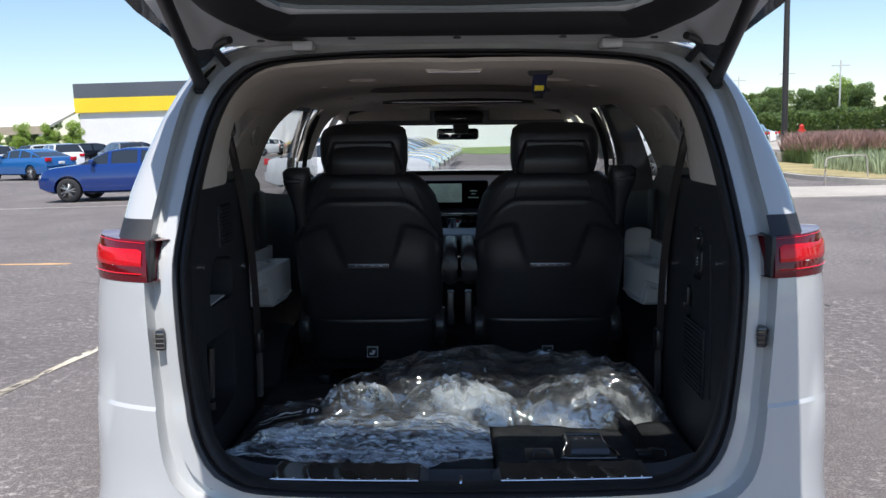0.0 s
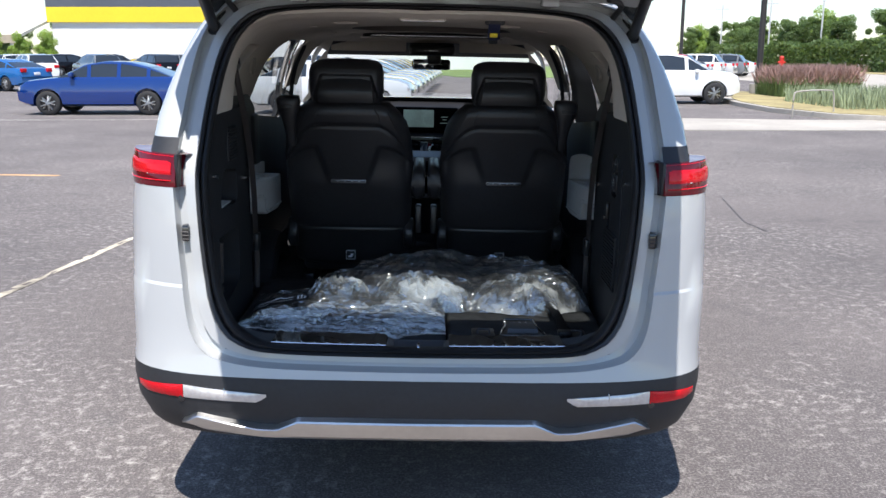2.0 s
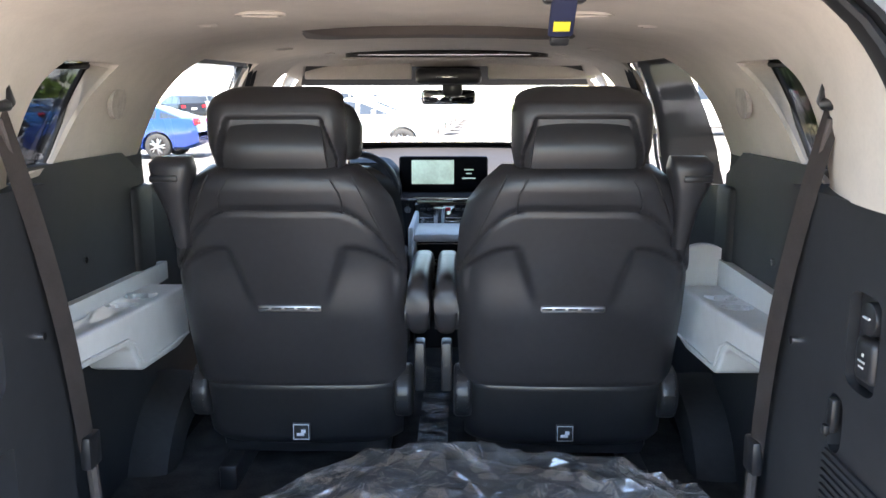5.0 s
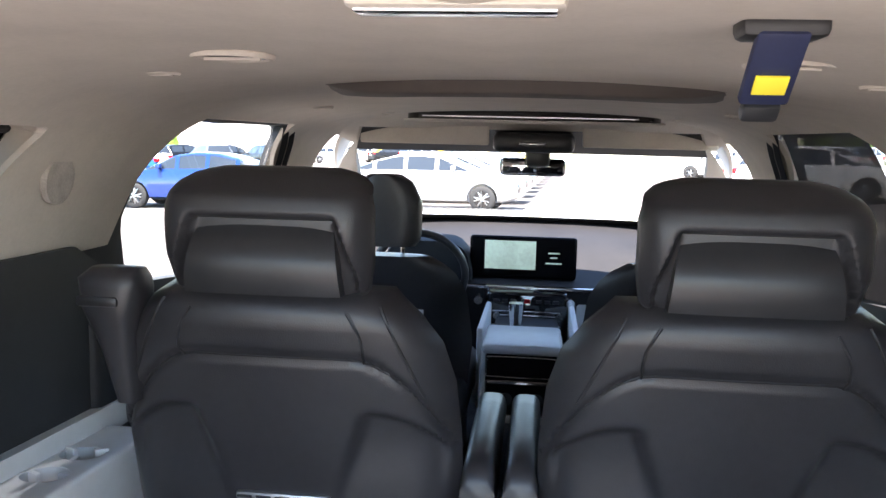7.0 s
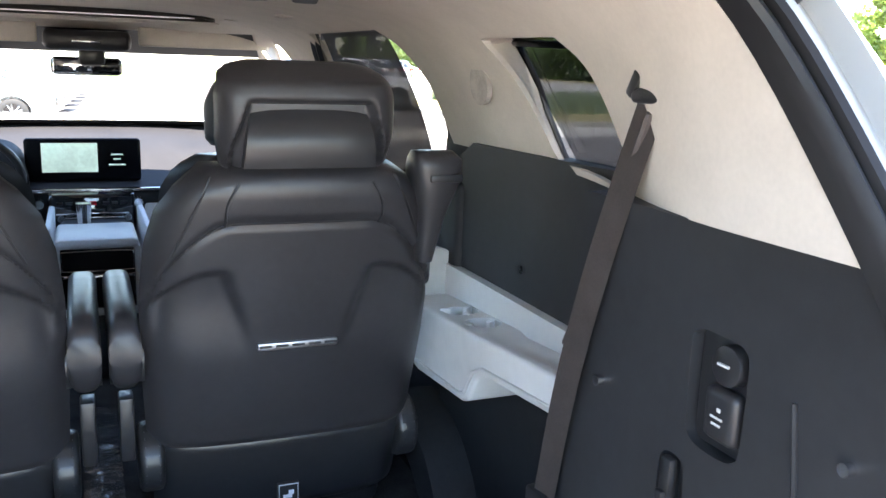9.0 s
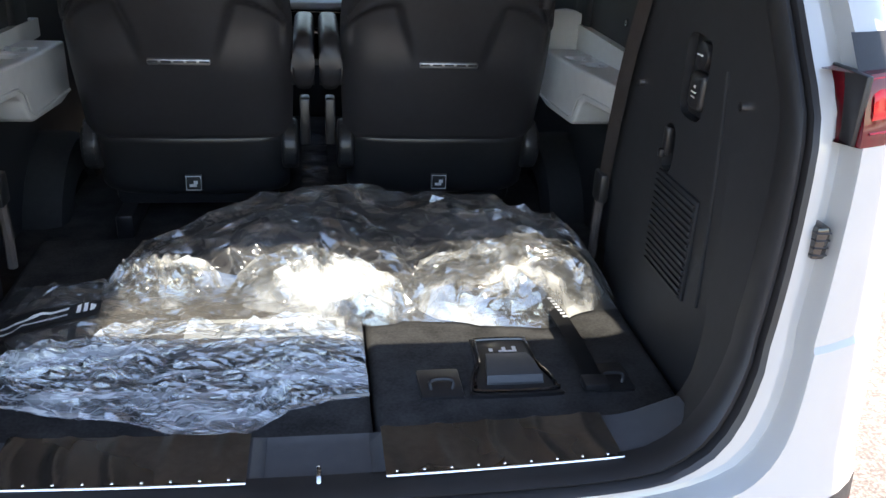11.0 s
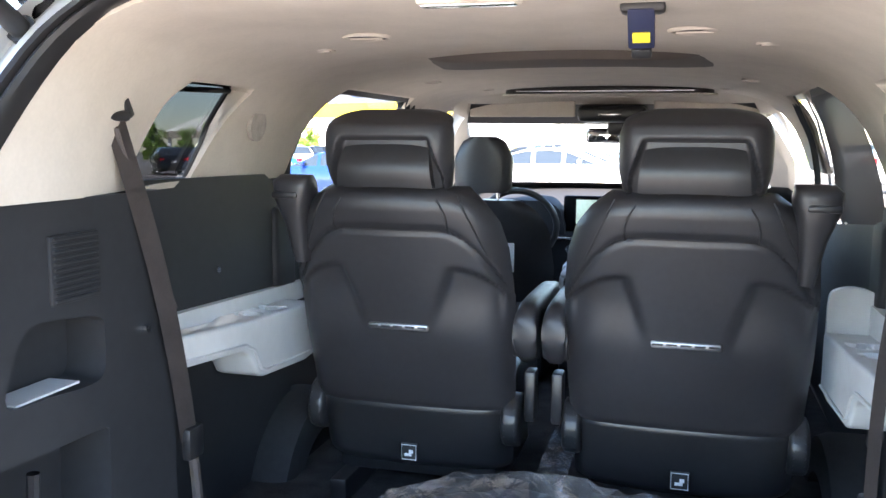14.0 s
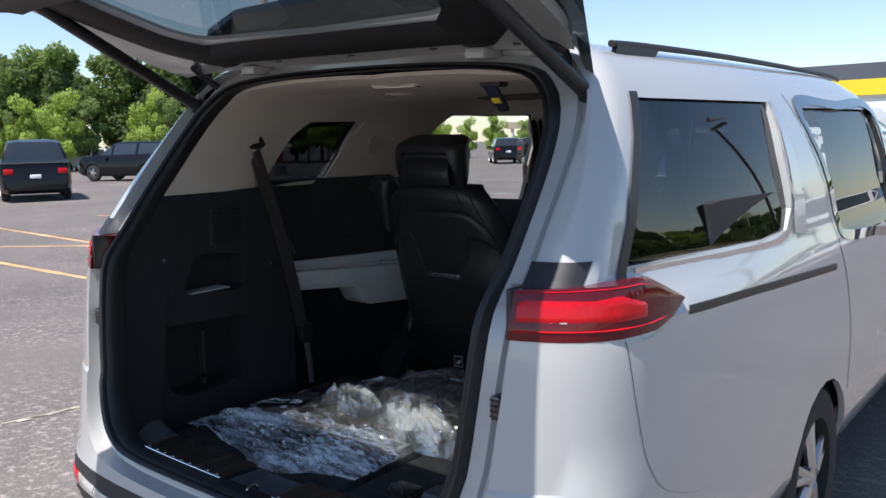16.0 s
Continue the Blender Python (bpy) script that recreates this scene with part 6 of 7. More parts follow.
def mound(u, v):
    """Smooth clear film over rolled mats, highest in the middle of the bay."""
    x = -0.47 + 1.16 * u
    back = interp(x, [-0.47, -0.40, -0.30, -0.15, 0.0, 0.12, 0.30, 0.48, 0.60, 0.69], [0.88, 1.02, 1.16, 1.26, 1.33, 1.33, 1.28, 1.19, 1.08, 0.90])
    front = interp(x, [-0.47, -0.30, 0.10, 0.30, 0.69], [0.80, 0.76, 0.66, 0.64, 0.68])
    y = front + (back - front) * v
    top = interp(x, [-0.47, -0.40, -0.25, -0.08, 0.05, 0.20, 0.33, 0.48, 0.60, 0.66, 0.69], [0.02, 0.06, 0.095, 0.130, 0.137, 0.112, 0.120, 0.135, 0.11, 0.06, 0.01])
    h = top * (1 - abs(2 * v - 1) ** 3.0) ** 0.75 * (0.92 + 0.16 * noise.noise(Vector((x * 3.5, y * 4, 2))))
    g = min(1.0, h / 0.05)
    return (x, y, 0.526 + h + g * (0.022 * crease(x, y, 21, 3.5, 2.0, 0.9) + 0.014 * crease(x, y, 25, 7.0, 1.6, -0.6) + 0.010 * noise.noise(Vector((x * 7, y * 7, 4)))))


def puff(cx, cy, rx, ry, h, turn, seed):
    """A milky bulge of gathered film, its folds running over the crest."""
    ca, sa = math.cos(turn), math.sin(turn)

    def fn(u, v):
        a = 2 * math.pi * u
        r = v
        edge = 1 + 0.16 * noise.noise(Vector((2.2 * math.cos(a), 2.2 * math.sin(a), seed)))
        lx, ly = rx * r * edge * math.cos(a), ry * r * edge * math.sin(a)
        x, y = cx + lx * ca - ly * sa, cy + lx * sa + ly * ca
        z = h * max(0.0, 1 - r ** 2.4) ** 0.62
        g = smoothstep(1.0, 0.7, r)
        fan = math.atan2(ly + ry * 1.4, lx) * 3.2
        z += g * (0.012 * max(0.0, 1 - 1.6 * abs(noise.noise(Vector((fan * 1.3, r * 0.5, seed * 5.1))))) ** 1.5 + 0.020 * noise.noise(Vector((x * 7, y * 7, seed))))
        return (x, y, 0.527 + z)
    return crumple(lambda u, v: fn(u, max(v, 0.01)), 44, 10, 0.0085, seed, True)


wrap = thing("plastic_wrap", "heap of clear plastic wrapping with milky folds", "wrapping", VAN)
part("film_mound", crumple(mound, 38, 22, 0.0065, 7), M_FILM, wrap, "smooth clear film", 10)
for cx, cy, rx, ry, h, turn, seed in ((-0.345, 0.805, 0.135, 0.090, 0.075, 0.05, 3), (0.015, 0.745, 0.215, 0.095, 0.105, -0.30, 5), (0.44, 0.775, 0.235, 0.165, 0.105, 0.05, 7)):
    part("fold", puff(cx, cy, rx, ry, h, turn, seed), M_PUFF, wrap, "milky gathered fold of film", 10)


def core(u, v):
    x, y, z = mound(u, 0.30 + 0.68 * v)
    return (x, y, 0.522 + max(0.0, z - 0.535) * 0.66 * smoothstep(0.0, 0.15, v))


solo("wrapped_mat", film_sheet(core, 60, 30), mat("dark rubber mat", (0.045, 0.045, 0.05), 0.6, var=0.3, scale=30), "dark rolled mat inside the plastic wrapping", "mat", VAN, angle=70)


# ---------------- ground ----------------
def ground_mat():
    m = bpy.data.materials.new("worn asphalt")
    m.use_nodes = True
    n, l = m.node_tree.nodes, m.node_tree.links
    p = n["Principled BSDF"]
    p.inputs["Roughness"].default_value = 0.85
    tc = n.new("ShaderNodeTexCoord")

    def nz(scale, detail=6.0, dist=0.0, rough=0.5):
        a = n.new("ShaderNodeTexNoise")
        a.inputs["Scale"].default_value, a.inputs["Detail"].default_value, a.inputs["Distortion"].default_value = scale, detail, dist
        a.inputs["Roughness"].default_value = rough
        l.new(tc.outputs["Object"], a.inputs["Vector"])
        return a.outputs[0]

    def ramp(src, stops):
        r = n.new("ShaderNodeValToRGB")
        e = r.color_ramp.elements
        e[0].position, e[0].color = stops[0][0], (*stops[0][1], 1)
        e[1].position, e[1].color = stops[-1][0], (*stops[-1][1], 1)
        for pos, c in stops[1:-1]:
            k = e.new(pos)
            k.color = (*c, 1)
        l.new(src, r.inputs[0])
        return r.outputs[0]

    def mix(f, a, b, kind='MIX'):
        x = n.new("ShaderNodeMix")
        x.data_type, x.blend_type = 'RGBA', kind
        if isinstance(f, float):
            x.inputs[0].default_value = f
        else:
            l.new(f, x.inputs[0])
        l.new(a, x.inputs[6])
        l.new(b, x.inputs[7])
        return x.outputs[2]
    base = ramp(nz(0.35, 8, 0.3, 0.6), [(0.32, (0.078, 0.064, 0.060)), (0.5, (0.134, 0.112, 0.103)), (0.68, (0.215, 0.184, 0.168))])
    grains = ramp(nz(95, 8, 0.0, 0.7), [(0.38, (0.040, 0.036, 0.036)), (0.52, (0.125, 0.112, 0.108)), (0.66, (0.36, 0.33, 0.31))])
    c = mix(0.60, base, grains)
    w = n.new("ShaderNodeRGB")
    w.outputs[0].default_value = (0.46, 0.43, 0.39, 1)
    # small scabs of bare stone, thicker in some places than in others
    scab = ramp(nz(17.0, 12, 0.1, 0.80), [(0.51, (0, 0, 0)), (0.63, (1, 1, 1))])
    where = ramp(nz(0.6, 8, 0.5, 0.66), [(0.38, (0.14, 0.14, 0.14)), (0.62, (0.92, 0.92, 0.92))])
    f = n.new("ShaderNodeMath")
    f.operation = 'MULTIPLY'
    l.new(scab, f.inputs[0])
    l.new(where, f.inputs[1])
    c = mix(f.outputs[0], c, w.outputs[0])
    d = n.new("ShaderNodeRGB")
    d.outputs[0].default_value = (0.070, 0.064, 0.064, 1)
    dark_spots = ramp(nz(1.7, 10, 0.6, 0.7), [(0.56, (0, 0, 0)), (0.74, (0.7, 0.7, 0.7))])
    c = mix(dark_spots, c, d.outputs[0])
    l.new(c, p.inputs["Base Color"])
    bp = n.new("ShaderNodeBump")
    bp.inputs["Strength"].default_value = 0.5
    bp.inputs["Distance"].default_value = 0.01
    l.new(nz(70, 3), bp.inputs["Height"])
    l.new(bp.outputs[0], p.inputs["Normal"])
    return m


M_ASPHALT = ground_mat()
M_CONC = mat("pale concrete", (0.38, 0.35, 0.305), 0.85, var=0.15, scale=8, bump=0.3, bump_scale=60)
M_DRYGRASS = mat("dry lawn", (0.30, 0.25, 0.12), 0.95, var=0.35, scale=6, bump=0.6, bump_scale=40)
M_GREEN = mat("green lawn", (0.14, 0.20, 0.06), 0.95, var=0.35, scale=6, bump=0.6, bump_scale=40)
M_LINE = mat("worn white line paint", (0.62, 0.60, 0.54), 0.8, var=0.3, scale=14)
M_OCHRE = mat("faded yellow line paint", (0.60, 0.36, 0.17), 0.8, var=0.35, scale=14)
M_SEALER = mat("dark crack sealer", (0.03, 0.028, 0.028), 0.5, var=0.2, scale=20)

bm = bmesh.new()
ys = [-400, -60, -20, -6, 0, 6, 20, 60, 140, 600]
grid([[(x, y, -0.01 if abs(x) > 30 or abs(y) > 30 else 0.0) for x in [-500, -120, -40, -15, -5, 0, 5, 15, 40, 120, 500]] for y in ys], bm)
solo("ground", bm, M_ASPHALT, "worn asphalt car park", "ground", kind="structure")


def line(name, a, b, w, material, label, worn=False):
    a, b = Vector((*a, 0.004)), Vector((*b, 0.004))
    d = (b - a).normalized()
    nrm = Vector((-d.y, d.x, 0)) * w / 2
    n = max(2, int((b - a).length / 0.25))
    rows = [[a + (b - a) * k / n + nrm * (0.8 + 0.4 * noise.noise(Vector((k * 0.7, a.x, a.y)))) * t for t in (1, -1)] for k in range(n + 1)]
    bm = grid(rows)
    if worn:
        # patches of paint that have flaked away
        r = random.Random(int(abs(a.x * 31 + a.y * 7)))
        bmesh.ops.subdivide_edges(bm, edges=bm.edges[:], cuts=2, use_grid_fill=True)
        gone = [f for f in bm.faces if r.random() < 0.16 + 0.42 * max(0.0, noise.noise(f.calc_center_median() * 1.7))]
        bmesh.ops.delete(bm, geom=gone, context='FACES')
        for v in bm.verts:
            v.co += Vector((r.uniform(-1, 1), r.uniform(-1, 1), 0)) * 0.006
    return solo(name, bm, material, label, "line", kind="structure")


line("parking_line", (-3.75, -3.2), (-2.48, 5.9), 0.08, mat("worn cream line paint", (0.46, 0.41, 0.32), 0.85, var=0.7, scale=14), "faded yellow parking line on the asphalt", True)
line("parking_line", (-13.0, 19.2), (-5.4, 19.4), 0.09, M_LINE, "white parking line on the asphalt")
for a, b in (((-16.5, 6.9), (-11.6, 6.3)), ((-13.5, 4.8), (-11.3, 6.05)), ((-11.2, 4.3), (-7.4, 4.1)), ((-17.2, 9.6), (-15.8, 10.0)), ((-9.5, 9.5), (-5.0, 9.0)), ((-13.0, 2.0), (-8.0, 1.6))):
    line("parking_line", a, b, 0.12, M_OCHRE, "faded yellow parking line on the asphalt")
line("crack_seal", (3.35, 7.0), (3.1, 5.6), 0.012, M_SEALER, "dark sealed crack in the asphalt")
line("crack_seal", (3.1, 5.6), (3.15, 5.1), 0.014, M_SEALER, "dark sealed crack in the asphalt")

# island with lawn, kerb, tall grass
def slab(name, pts, z0, z1, material, label, cat, kind="structure"):
    return solo(name, prism(pts, "z", z0, z1), material, label, cat, kind=kind)


slab("pavement", [(5.2, 16.0), (30, 15.2), (30, 18.2), (9.5, 18.8), (5.6, 19.6)], -0.05, 0.02, M_CONC, "pale concrete strip in the car park", "pavement")
ISL = [(10.3, 27.0), (9.9, 25.0), (9.8, 22.0), (10.4, 19.5), (11.5, 18.4), (16, 17.6), (40, 16.5), (40, 31), (18, 33), (12, 33)]
slab("kerb", [(10.1, 27.6), (9.7, 25.0), (9.6, 21.9), (10.2, 19.3), (11.4, 18.2), (16, 17.4), (40, 16.3), (40, 31.2), (18, 33.2), (11.9, 33.3)], -0.05, 0.13, M_CONC, "pale concrete kerb round the island", "kerb")
slab("lawn", ISL, 0.0, 0.145, M_DRYGRASS, "dry brown lawn on the island", "lawn")
slab("road", [(19.5, -80), (36, -80), (38, 260), (20.5, 260)], -0.05, 0.015, M_CONC, "pale concrete road", "road")
slab("verge", [(36.2, -80), (46, -80), (48, 260), (38.2, 260)], -0.05, 0.03, M_DRYGRASS, "dry grass verge along the road", "lawn")
slab("far_lawn", [(2.0, 62), (10, 60), (30, 120), (-10, 120)], -0.05, 0.02, M_GREEN, "green lawn far off", "lawn")

rng = random.Random(4)
M_PLUME = mat("reddish grass plumes", (0.36, 0.23, 0.20), 0.9, var=0.4, scale=30)
M_BLADE = mat("green grass blades", (0.13, 0.19, 0.06), 0.8, var=0.4, scale=30)
M_BLADE2 = mat("grey green blades", (0.26, 0.31, 0.18), 0.8, var=0.4, scale=30)


def tuft(name, area, n, h, w, materials, label, tip=0.0):
    bm = bmesh.new()
    for _ in range(n):
        x, y = rng.uniform(*area[0]), rng.uniform(*area[1])
        hh = h * rng.uniform(0.6, 1.1)
        a = rng.uniform(0, math.pi)
        lean = Vector((rng.uniform(-1, 1), rng.uniform(-1, 1), 0)) * hh * 0.35
        d = Vector((math.cos(a), math.sin(a), 0)) * w
        p = Vector((x, y, 0.12))
        v = [bm.verts.new(q) for q in (p - d, p + d, p + lean * 0.4 + Vector((0, 0, hh * 0.65)) + d * 0.8, p + lean * 0.4 + Vector((0, 0, hh * 0.65)) - d * 0.8, p + lean + Vector((0, 0, hh)))]
        bm.faces.new(v[:4])
        f = bm.faces.new((v[3], v[2], v[4]))
        if tip:
            f.material_index = 1
            k = [bm.verts.new(q) for q in (v[2].co + d * 2 * tip, v[3].co - d * 2 * tip, v[4].co)]
            g = bm.faces.new(k)
            g.material_index = 1
    return solo(name, bm, materials, label, "plant", kind="stuff")


tuft("tall_grass", ((12.3, 15.2), (28.0, 30.5)), 8500, 1.10, 0.0055, [M_BLADE, M_PLUME], "tall ornamental grass with reddish plumes", 1.1)
tuft("low_grass", ((11.3, 17), (20.8, 25.5)), 5200, 0.6, 0.012, [M_BLADE2], "low grey-green ornamental grass on the island")


# ---------------- trees, hedges ----------------
def leaf_mat(name, c):
    m = mat(name, c, 0.6, var=0.45, scale=3.0, rvar=0.05)
    n, l = m.node_tree.nodes, m.node_tree.links
    t = n.new("ShaderNodeBsdfTranslucent")
    t.inputs[0].default_value = (min(1, c[0] * 1.6), min(1, c[1] * 1.6), c[2], 1)
    mx = n.new("ShaderNodeMixShader")
    mx.inputs[0].default_value = 0.5
    l.new(n["Principled BSDF"].outputs[0], mx.inputs[1])
    l.new(t.outputs[0], mx.inputs[2])
    l.new(mx.outputs[0], n["Material Output"].inputs["Surface"])
    return m


M_LEAF = [leaf_mat("dark green leaves", (0.115, 0.17, 0.065)), leaf_mat("mid green leaves", (0.155, 0.225, 0.08)), leaf_mat("bright green leaves", (0.30, 0.40, 0.11))]
M_BARK = mat("grey bark", (0.16, 0.13, 0.10), 0.9, var=0.3, scale=12, bump=0.6, bump_scale=30)


def crown_mesh(w, h, z0, n, size, seed, mi):
    r = random.Random(seed)
    lobes = [(Vector((r.uniform(-0.62, 0.62) * w, r.uniform(-0.62, 0.62) * w, z0 + h * r.uniform(0.05, 0.92))), r.uniform(0.15, 0.36) * w) for _ in range(34)]
    verts, faces = [], []
    for k in range(n):
        c, rad = lobes[k % len(lobes)]
        d = Vector((r.gauss(0, 1), r.gauss(0, 1), r.gauss(0, 0.8))).normalized()
        p = c + d * rad * r.uniform(0.65, 1.08)
        u = Vector((r.gauss(0, 1), r.gauss(0, 1), r.gauss(0, 1))).normalized()
        t = d.cross(u).normalized()
        b = (d * 0.5 + u).normalized()
        s = size * r.uniform(0.6, 1.4)
        i = len(verts)
        verts += [p - t * s * 0.5, p + b * s, p + t * s * 0.5, p - b * s * 0.6]
        faces.append((i, i + 1, i + 2, i + 3))
    me = bpy.data.meshes.new("crown")
    me.from_pydata(verts, [], faces)
    me.materials.append(M_LEAF[mi])
    return me


CROWNS = [crown_mesh(2.6, 6.4, 1.5, 11000, 0.16, 10 + k, k % 3) for k in range(5)]


def trunk_mesh(seed):
    r = random.Random(seed)
    bm = bmesh.new()
    path = [(0, 0, -0.1), (0.05, 0.02, 1.2), (r.uniform(-0.2, 0.2), r.uniform(-0.2, 0.2), 3.0), (r.uniform(-0.4, 0.4), r.uniform(-0.4, 0.4), 6.0)]
    rings = []
    for i, p in enumerate(smooth_pts(path, 4)):
        rr = 0.18 * (1 - i / 15)
        rings.append([Vector(p) + Vector((rr * math.cos(a), rr * math.sin(a), 0)) for a in [k * 2 * math.pi / 8 for k in range(8)]])
    loft(rings, True, bm)
    for _ in range(5):
        z = r.uniform(2.2, 4.5)
        a = r.uniform(0, 6.28)
        cyl(bm, (0.05, 0, z), (1.5 * math.cos(a), 1.5 * math.sin(a), z + r.uniform(0.8, 1.6)), 0.06, 6, 0.02)
    return finish(bm, "trunk", M_BARK)


TRUNKS = [trunk_mesh(k) for k in range(3)]


def tree(x, y, s, k, label="leafy green tree far off", z=0.0, group="far trees", sz=None):
    t = thing("tree", label, "tree", Matrix.Translation((x, y, z)) @ Matrix.Rotation(rng.uniform(0, 6.28), 4, 'Z') @ Matrix.Diagonal((s, s, sz or s, 1)), group)
    part("trunk", TRUNKS[k % 3], None, t)
    part("crown", CROWNS[k % 5], None, t)
    return t


def hedge(name, a, b, h, w, n, mi, label):
    bm = bmesh.new()
    verts, faces = [], []
    a, b = Vector((*a, 0)), Vector((*b, 0))
    d = (b - a)
    nr = Vector((-d.y, d.x, 0)).normalized()
    for _ in range(n):
        t = rng.random()
        p = a + d * t + nr * w * rng.uniform(-0.5, 0.5) + Vector((0, 0, h * (1 - rng.random() ** 2) * (0.9 + 0.1 * math.sin(t * 40))))
        u = Vector((rng.gauss(0, 1), rng.gauss(0, 1), rng.gauss(0, 1))).normalized()
        v = u.cross(Vector((rng.gauss(0, 1), rng.gauss(0, 1), rng.gauss(0, 1)))).normalized()
        s = 0.28 * rng.uniform(0.6, 1.4)
        i = len(verts)
        verts += [p - v * s * 0.5, p + u * s, p + v * s * 0.5, p - u * s * 0.6]
        faces.append((i, i + 1, i + 2, i + 3))
    me = bpy.data.meshes.new("hedge")
    me.from_pydata(verts, [], faces)
    me.materials.append(M_LEAF[mi])
    ob = new(name, me)
    bm.free()
    return tagged(ob, label, "hedge", kind="stuff")


hedge("hedge", (41.0, 52), (43.0, 128), 3.1, 2.2, 16000, 0, "dense dark green hedge along the road")
for k in range(26):
    tree(49 + rng.uniform(-3, 8), 52 + 4.6 * k + rng.uniform(-2, 2), rng.uniform(0.45, 0.8), k, "leafy green tree beyond the road")
for k in range(34):
    tree(60 + rng.uniform(-3, 8), 58 + 4.4 * k + rng.uniform(-2, 2), rng.uniform(0.75, 1.1), k + 2, "hazy tree beyond the road")
for k in range(12):
    tree(-85 + k * 3.4 + rng.uniform(-1, 1), 148 + rng.uniform(-5, 5), rng.uniform(0.7, 1.0), k + 1)
# woods beyond the car park
for k in range(46):
    t = k / 45
    x, y = -68 + 20 * t + rng.uniform(-2, 2), 2 + 58 * t + rng.uniform(-2, 2)
    tree(x - 6, y, rng.uniform(0.95, 1.3), k, "tall leafy tree in the woods", group="woods")
    tree(x - 1, y - 1, rng.uniform(0.5, 0.75), 2 if k % 2 else 1, "bright green bushy tree at the edge of the woods", group="woods")
for k in range(26):
    t = k / 25
    tree(-80 + 6 * rng.random() + 4 * t, -40 + 50 * t, rng.uniform(0.95, 1.3), k, "tall leafy tree in the woods", group="woods")
for k in range(8):
    tree(-45 + 1.1 * k, 62 + 3.0 * k, rng.uniform(0.4, 0.5), 2, "bright green bush by the far row", group="woods")
for k in range(12):
    tree(28 + rng.uniform(-2, 4), -8 + k * 3.6, rng.uniform(0.5, 0.8), k, "bright green tree beyond the car park", group="trees beside the road")

# ---------------- poles ----------------
M_POLE = mat("dark bronze pole", (0.03, 0.027, 0.025), 0.5, var=0.15, scale=8)
M_PALEPOLE = mat("pale grey pole", (0.55, 0.55, 0.55), 0.5, var=0.1, scale=8)


def street_lamp(x, y, h, r, material, label, head=True):
    t = thing("street_lamp", label, "street lamp", Matrix.Translation((x, y, 0)), "light poles")
    part("pole", cyl(bmesh.new(), (0, 0, 0.0), (0, 0, h), r, 14, r * 0.8), material, t)
    part("base", cyl(bmesh.new(), (0, 0, 0.0), (0, 0, 0.5), r * 2.6, 20), M_CONC, t, "round concrete footing")
    if head:
        part("lamp_head", boxm((-0.9, -0.22, h - 0.12), (0.2, 0.22, h + 0.05), 0.04), material, t)
    return t


street_lamp(12.6, 31.0, 9.5, 0.12, M_POLE, "tall dark light pole on the island")
street_lamp(16.3, 55.0, 9.5, 0.12, M_POLE, "tall dark light pole by the road")
street_lamp(-33.0, 28.6, 10.0, 0.30, M_PALEPOLE, "thick pale pole in front of the woods")
for x, y in ((44, 132), (47, 104), (46, 118)):
    t = thing("utility_pole", "pale utility pole far beyond the road", "pole", Matrix.Translation((x, y, 0)), "utility poles")
    part("pole", cyl(bmesh.new(), (0, 0, 0), (0, 0, 9), 0.12, 10, 0.09), M_PALEPOLE, t)
    part("crossarm", boxm((-1.1, -0.06, 8.3), (1.1, 0.06, 8.45)), M_PALEPOLE, t)
hyd = thing("fire_hydrant", "red fire hydrant by the road", "hydrant", Matrix.Translation((38.5, 94, 0)) @ Matrix.Diagonal((1.6, 1.6, 1.6, 1)))
M_REDPAINT = mat("red enamel", (0.6, 0.03, 0.02), 0.4, var=0.1)
part("barrel", cyl(bmesh.new(), (0, 0, 0), (0, 0, 0.75), 0.14, 16), M_REDPAINT, hyd)
bm = bmesh.new()
bmesh.ops.create_uvsphere(bm, u_segments=16, v_segments=8, radius=0.16, matrix=Matrix.Translation((0, 0, 0.78)))
part("bonnet", bm, M_REDPAINT, hyd)
part("outlet", cyl(bmesh.new(), (-0.25, 0, 0.5), (0.25, 0, 0.5), 0.07, 12), M_REDPAINT, hyd)
bm = bmesh.new()
tube(smooth_pts([(9.3, 19.6, 0), (9.3, 19.6, 0.55), (9.45, 19.65, 0.68), (10.3, 19.9, 0.7), (10.5, 20, 0.6), (10.55, 20, 0)], 5), 0.02, 8, False, bm)
solo("hoop_rail", bm, M_CONC, "pale metal hoop rail by the kerb", "rail")

# ---------------- showroom ----------------
bld = thing("showroom", "white showroom with a yellow and grey fascia", "building", Matrix.Translation((0, 0, 0)))
M_WALL = mat("white render wall", (0.78, 0.78, 0.76), 0.8, var=0.05, scale=3)
M_FASCIA = mat("dark grey fascia", (0.09, 0.10, 0.12), 0.5, var=0.08, scale=3)
M_YEL = mat("yellow fascia", (0.85, 0.62, 0.03), 0.5, var=0.05, scale=3)
M_ROOF = mat("pale roof sheet", (0.72, 0.69, 0.60), 0.6, var=0.08, scale=3)
part("wall", boxm((-41.6, 95, 0), (12, 120, 6.0)), M_WALL, bld)
part("yellow_band", boxm((-42, 94.7, 5.1), (12, 94.98, 6.7)), M_YEL, bld, "yellow fascia band")
part("grey_band", boxm((-42, 94.7, 6.71), (12, 120, 8.3)), M_FASCIA, bld, "dark grey fascia band")
lean = part("canopy_roof", prism([(88, 3.6), (98, 6.0), (98, 5.7), (88, 3.3)], "x", -58, -42.1), M_ROOF, bld, "pale sloping canopy roof")
part("canopy_edge", boxm((-58, 87.9, 2.8), (-42.1, 88.05, 3.65)), mat("tan fascia", (0.40, 0.34, 0.25), 0.7), bld)
